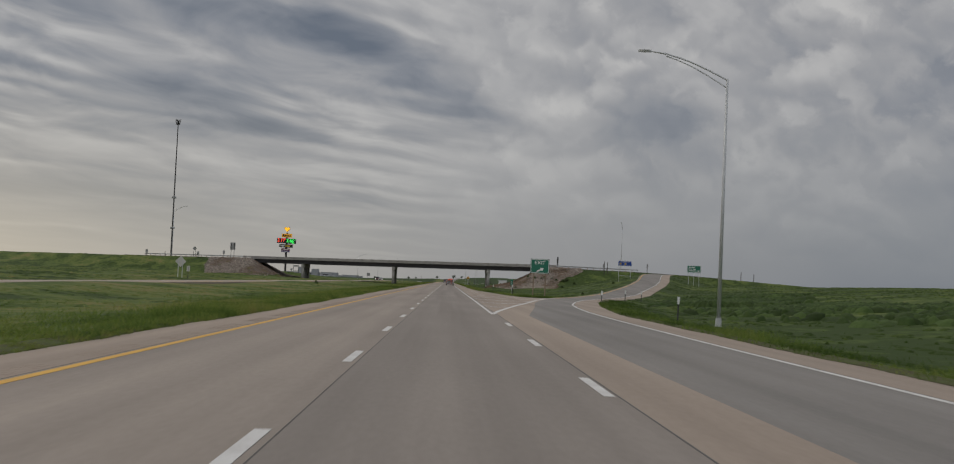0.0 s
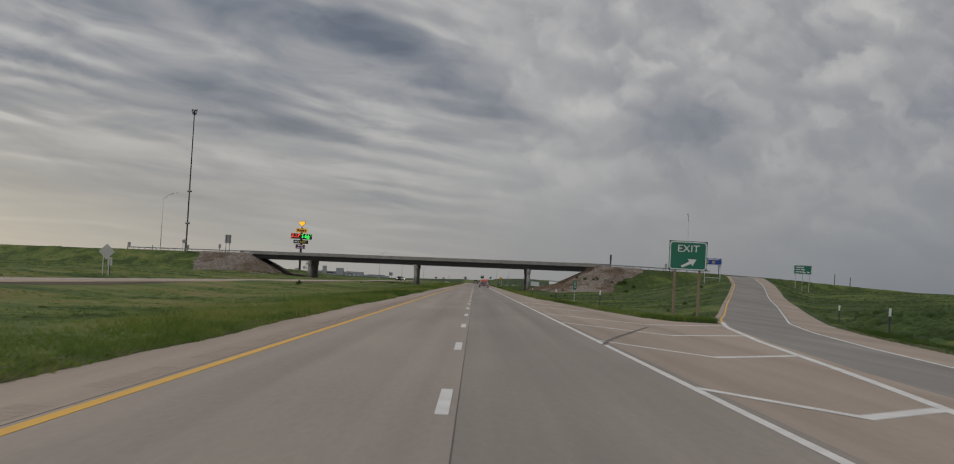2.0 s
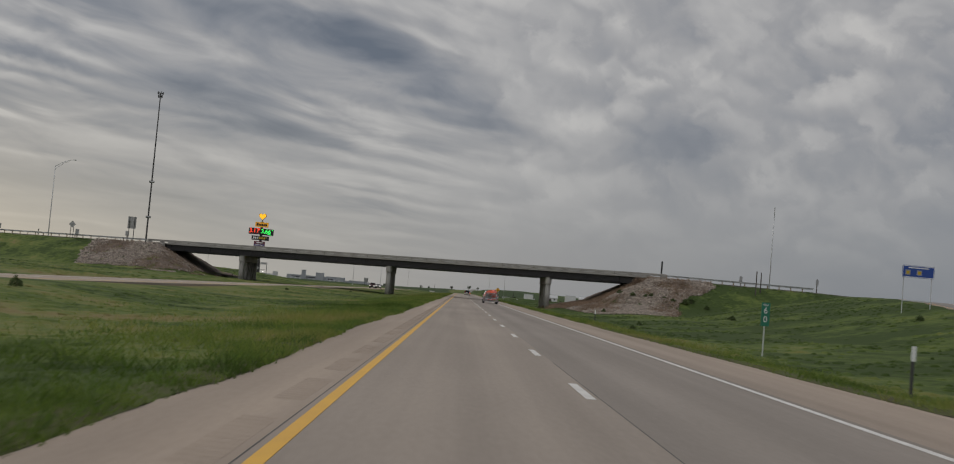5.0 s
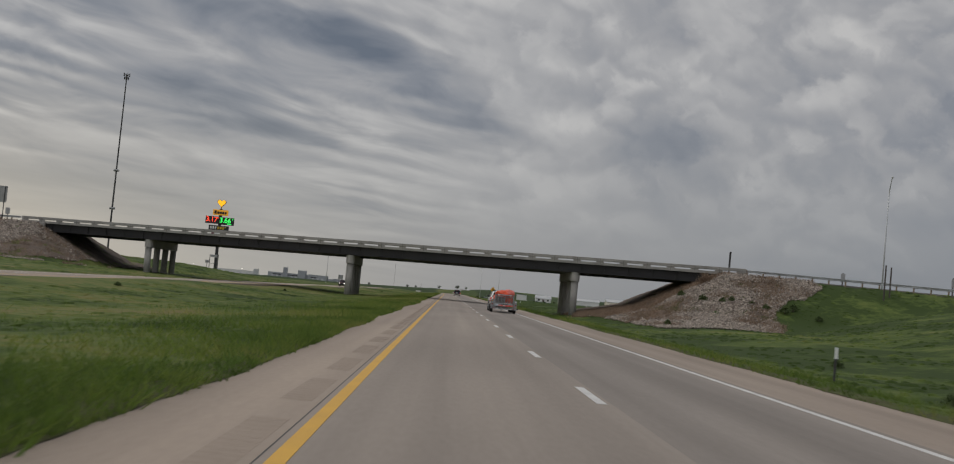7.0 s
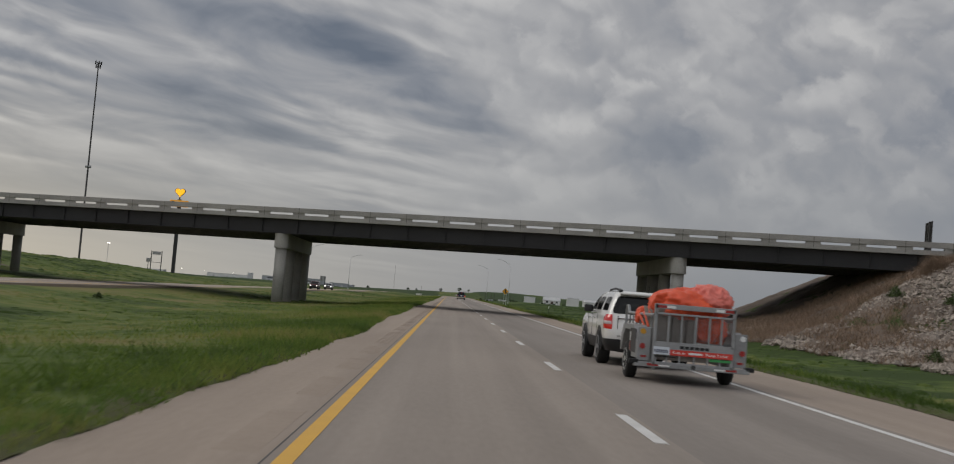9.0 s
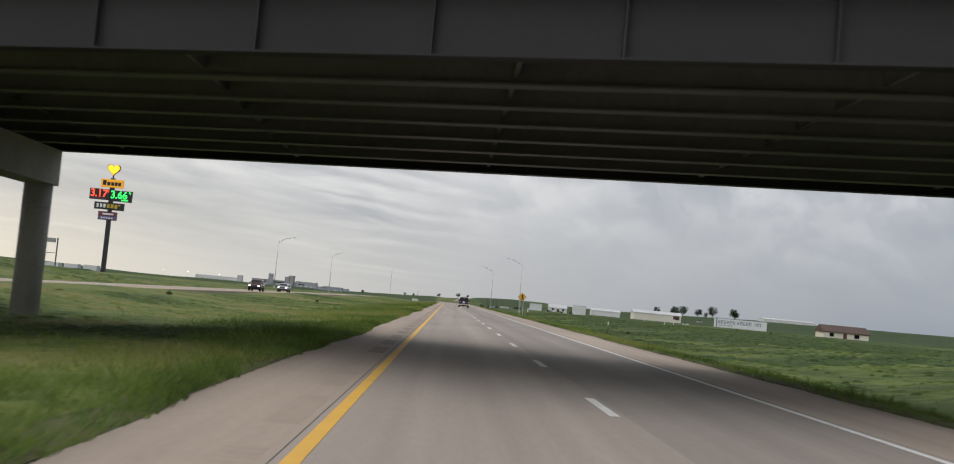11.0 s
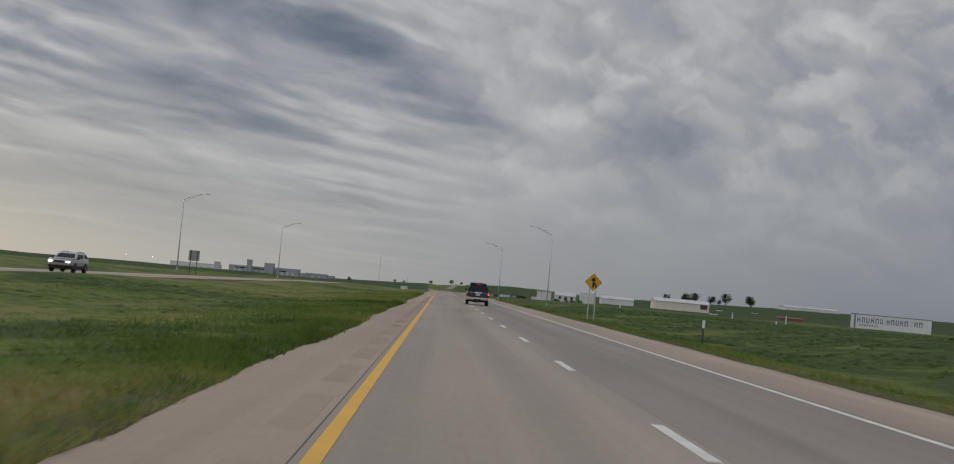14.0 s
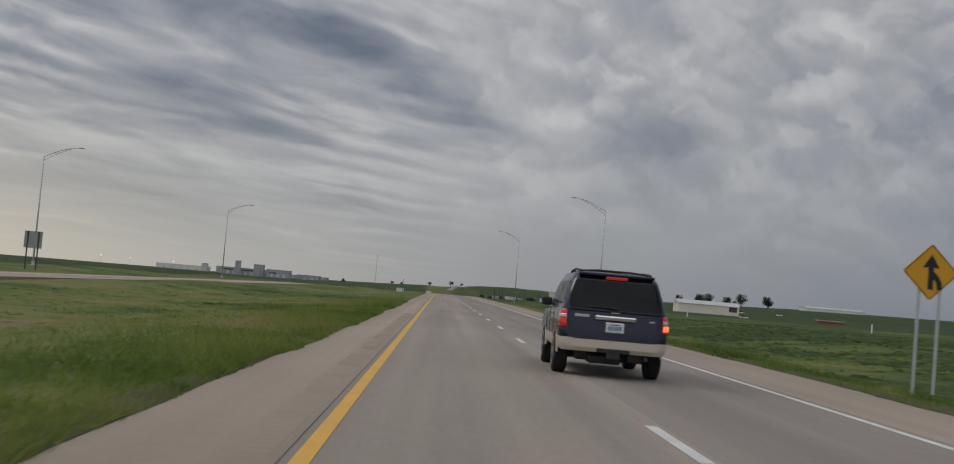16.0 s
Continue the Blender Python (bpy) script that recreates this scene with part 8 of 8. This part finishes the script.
# dry grass on the stony banks
for side, cnt, rng_x, rng_y in ((1, 46000, (13, 44), (342, 400)), (-1, 9000, (-82, -50), (384, 440))):
    x, y = RNG.uniform(*rng_x, cnt * 8), RNG.uniform(*rng_y, cnt * 8)
    patch = cheap_noise(x, y, 0.33) + 0.5 * cheap_noise(x, y, 0.9)
    near_end = np.abs(x + 59) < 4
    if side > 0:
        near_end = RNG.random(len(y)) < np.maximum(smooth01(-0.8, 0.6, weed_belt(x, over_y(x) - y)), np.exp(-((x - 37.0) / 2.2) ** 2 - ((over_y(x) - y - 4.5) / 2.8) ** 2))
        patch = np.where(RNG.random(len(y)) < 0.55, patch, 1.0)
    keep = bank_mask(x, y, side) & ((patch < -0.1) | near_end) & (y < over_y(x) + (5 if side > 0 else 0.6))
    x, y = x[keep][:cnt], y[keep][:cnt]
    blades("dry_grass", x, y, height(x, y) + 0.05, RNG.uniform(0.14, 0.55, len(x)), RNG.uniform(0.02, 0.05, len(x)), 1.2, M["straw"], "dry brown grass on the stony bank", "grass")


# a tall dead shrub against the bridge end
n = 2600
a, r_ = RNG.uniform(0, math.tau, n), np.abs(RNG.normal(0, 0.75, n))
x, y = 29.9 + r_ * np.cos(a) * 1.3, 378.0 + r_ * np.sin(a) * 0.7
blades("dead_shrub", x, y, height(x, y), RNG.uniform(0.5, 1.5, n) * np.exp(-(r_ / 1.4) ** 2), RNG.uniform(0.015, 0.03, n), 0.8, M["straw"], "tall dead reddish-brown shrub at the bridge end", "shrub")


def bush(seed):
    rnd = random.Random(seed)
    b = empty("bush", None, "small rounded green bush", "bush", "roadside bushes")
    bm = bmesh.new()
    for k in range(5):
        a = rnd.uniform(0, math.tau)
        tube(bm, (0, 0, -0.1), (math.cos(a) * 0.3, math.sin(a) * 0.3, 0.5), 0.02, 0.008, n=5)
    part("stem", bm, M["bark"], b)
    v, f = [], []
    for k in range(700):
        d = Vector((rnd.gauss(0, 1), rnd.gauss(0, 1), abs(rnd.gauss(0, 1)))).normalized() * rnd.uniform(0.35, 1.0) ** 0.5
        bump = 1 + 0.3 * math.sin(d.x * 5 + seed) * math.cos(d.y * 4)
        p = Vector((d.x * 0.55 * bump, d.y * 0.55 * bump, 0.08 + d.z * 0.62 * bump))
        a, c = Vector((rnd.gauss(0, 1), rnd.gauss(0, 1), rnd.gauss(0, 1))).normalized() * 0.06, Vector((rnd.gauss(0, 1), rnd.gauss(0, 1), rnd.gauss(0, 1))).normalized() * 0.045
        n_ = len(v)
        v += [tuple(p - a), tuple(p + c), tuple(p + a), tuple(p - c)]
        f.append((n_, n_ + 1, n_ + 2, n_ + 3))
    raw("foliage", v, f, M["bush"], b)
    return b


bu = bush(2)
bspots = [(26.6, 375.6, 1.25), (28.25, 370.4, 1.1), (30.1, 368.2, 0.75), (31.1, 368.0, 0.8), (34.4, 365.0, 0.95), (36.2, 363.6, 1.35), (37.4, 364.4, 1.1), (21.7, 356.6, 0.9), (33.2, 366.8, 0.7), (39.4, 361.0, 0.9)]
bspots += [(18.5, 176, 0.4), (23.5, 196, 0.5), (10.5, 250, 0.5), (13.0, 262, 0.6), (17, 285, 0.6), (37.5, 262, 0.7), (30, 300, 1.0), (11.6, 127.5, 0.45)]
bspots += [(-20.5, 205, 0.5), (-21.3, 212, 0.6), (-22, 300, 0.45), (-20, 360, 0.5), (-21, 455, 0.4), (-18, 520, 0.4)]
bspots += [(17, 500, 0.6), (62, 640, 0.9), (75, 660, 0.8)]
for k, (x, y, s) in enumerate(bspots):
    m = pose(x, y, gz(x, y) + (0.1 if 18 < x < 48 and 345 < y < 392 else 0), 0, 0, k * 77)
    if k == 0:
        bu.matrix_world = m
    else:
        scaled_copy(bu, m, s, s, s * (0.75 + 0.1 * (k % 4)))
# a band of low weeds and a strip of bare soil in the field beside the exit lane
n = 16000
y = RNG.uniform(60, 175, n)
x = np.interp(y, [60, 85, 130, 175], [40, 29, 33, 44]) + RNG.normal(0, 3.4, n) + np.abs(RNG.normal(0, 5, n)) * (y < 120)
keep = (cheap_noise(x, y, 0.16) + 0.5 * cheap_noise(x, y, 0.6) > RNG.uniform(-0.7, 0.5, n)) & (x > ramp_right(y) + 6)
x, y = x[keep], y[keep]
tussocks("field_weeds", x, y, RNG.uniform(0.3, 1.0, len(x)), RNG.uniform(0.15, 0.6, len(x)), "band of tall dark green weeds beside the exit lane", M["weed"])
xs, ys = np.arange(30, 62, 0.8), np.arange(74, 92, 0.5)
X, Y = np.meshgrid(xs, ys)
mid = 82 + 0.12 * (X - 40) + 1.5 * np.sin(X * 0.3)
Z = height(X, Y) + 0.12 - 0.22 * smooth01(1.0, 3.2, np.abs(Y - mid) + 0.9 * cheap_noise(X, Y, 0.7)) - 0.2 * smooth01(0, 3, 33 - X) - 0.2 * smooth01(0, 3, X - 58)
n = len(xs)
v = np.stack([X.ravel(), Y.ravel(), Z.ravel()], 1)
i = (np.arange(len(ys) - 1)[:, None] * n + np.arange(n - 1)[None]).ravel()
tagged(raw("ground_bare_soil", v.tolist(), np.stack([i, i + 1, i + n + 1, i + n], 1).tolist(), M["soil"], smooth=True), "strip of bare tan soil in the grass", "ground", kind="structure")
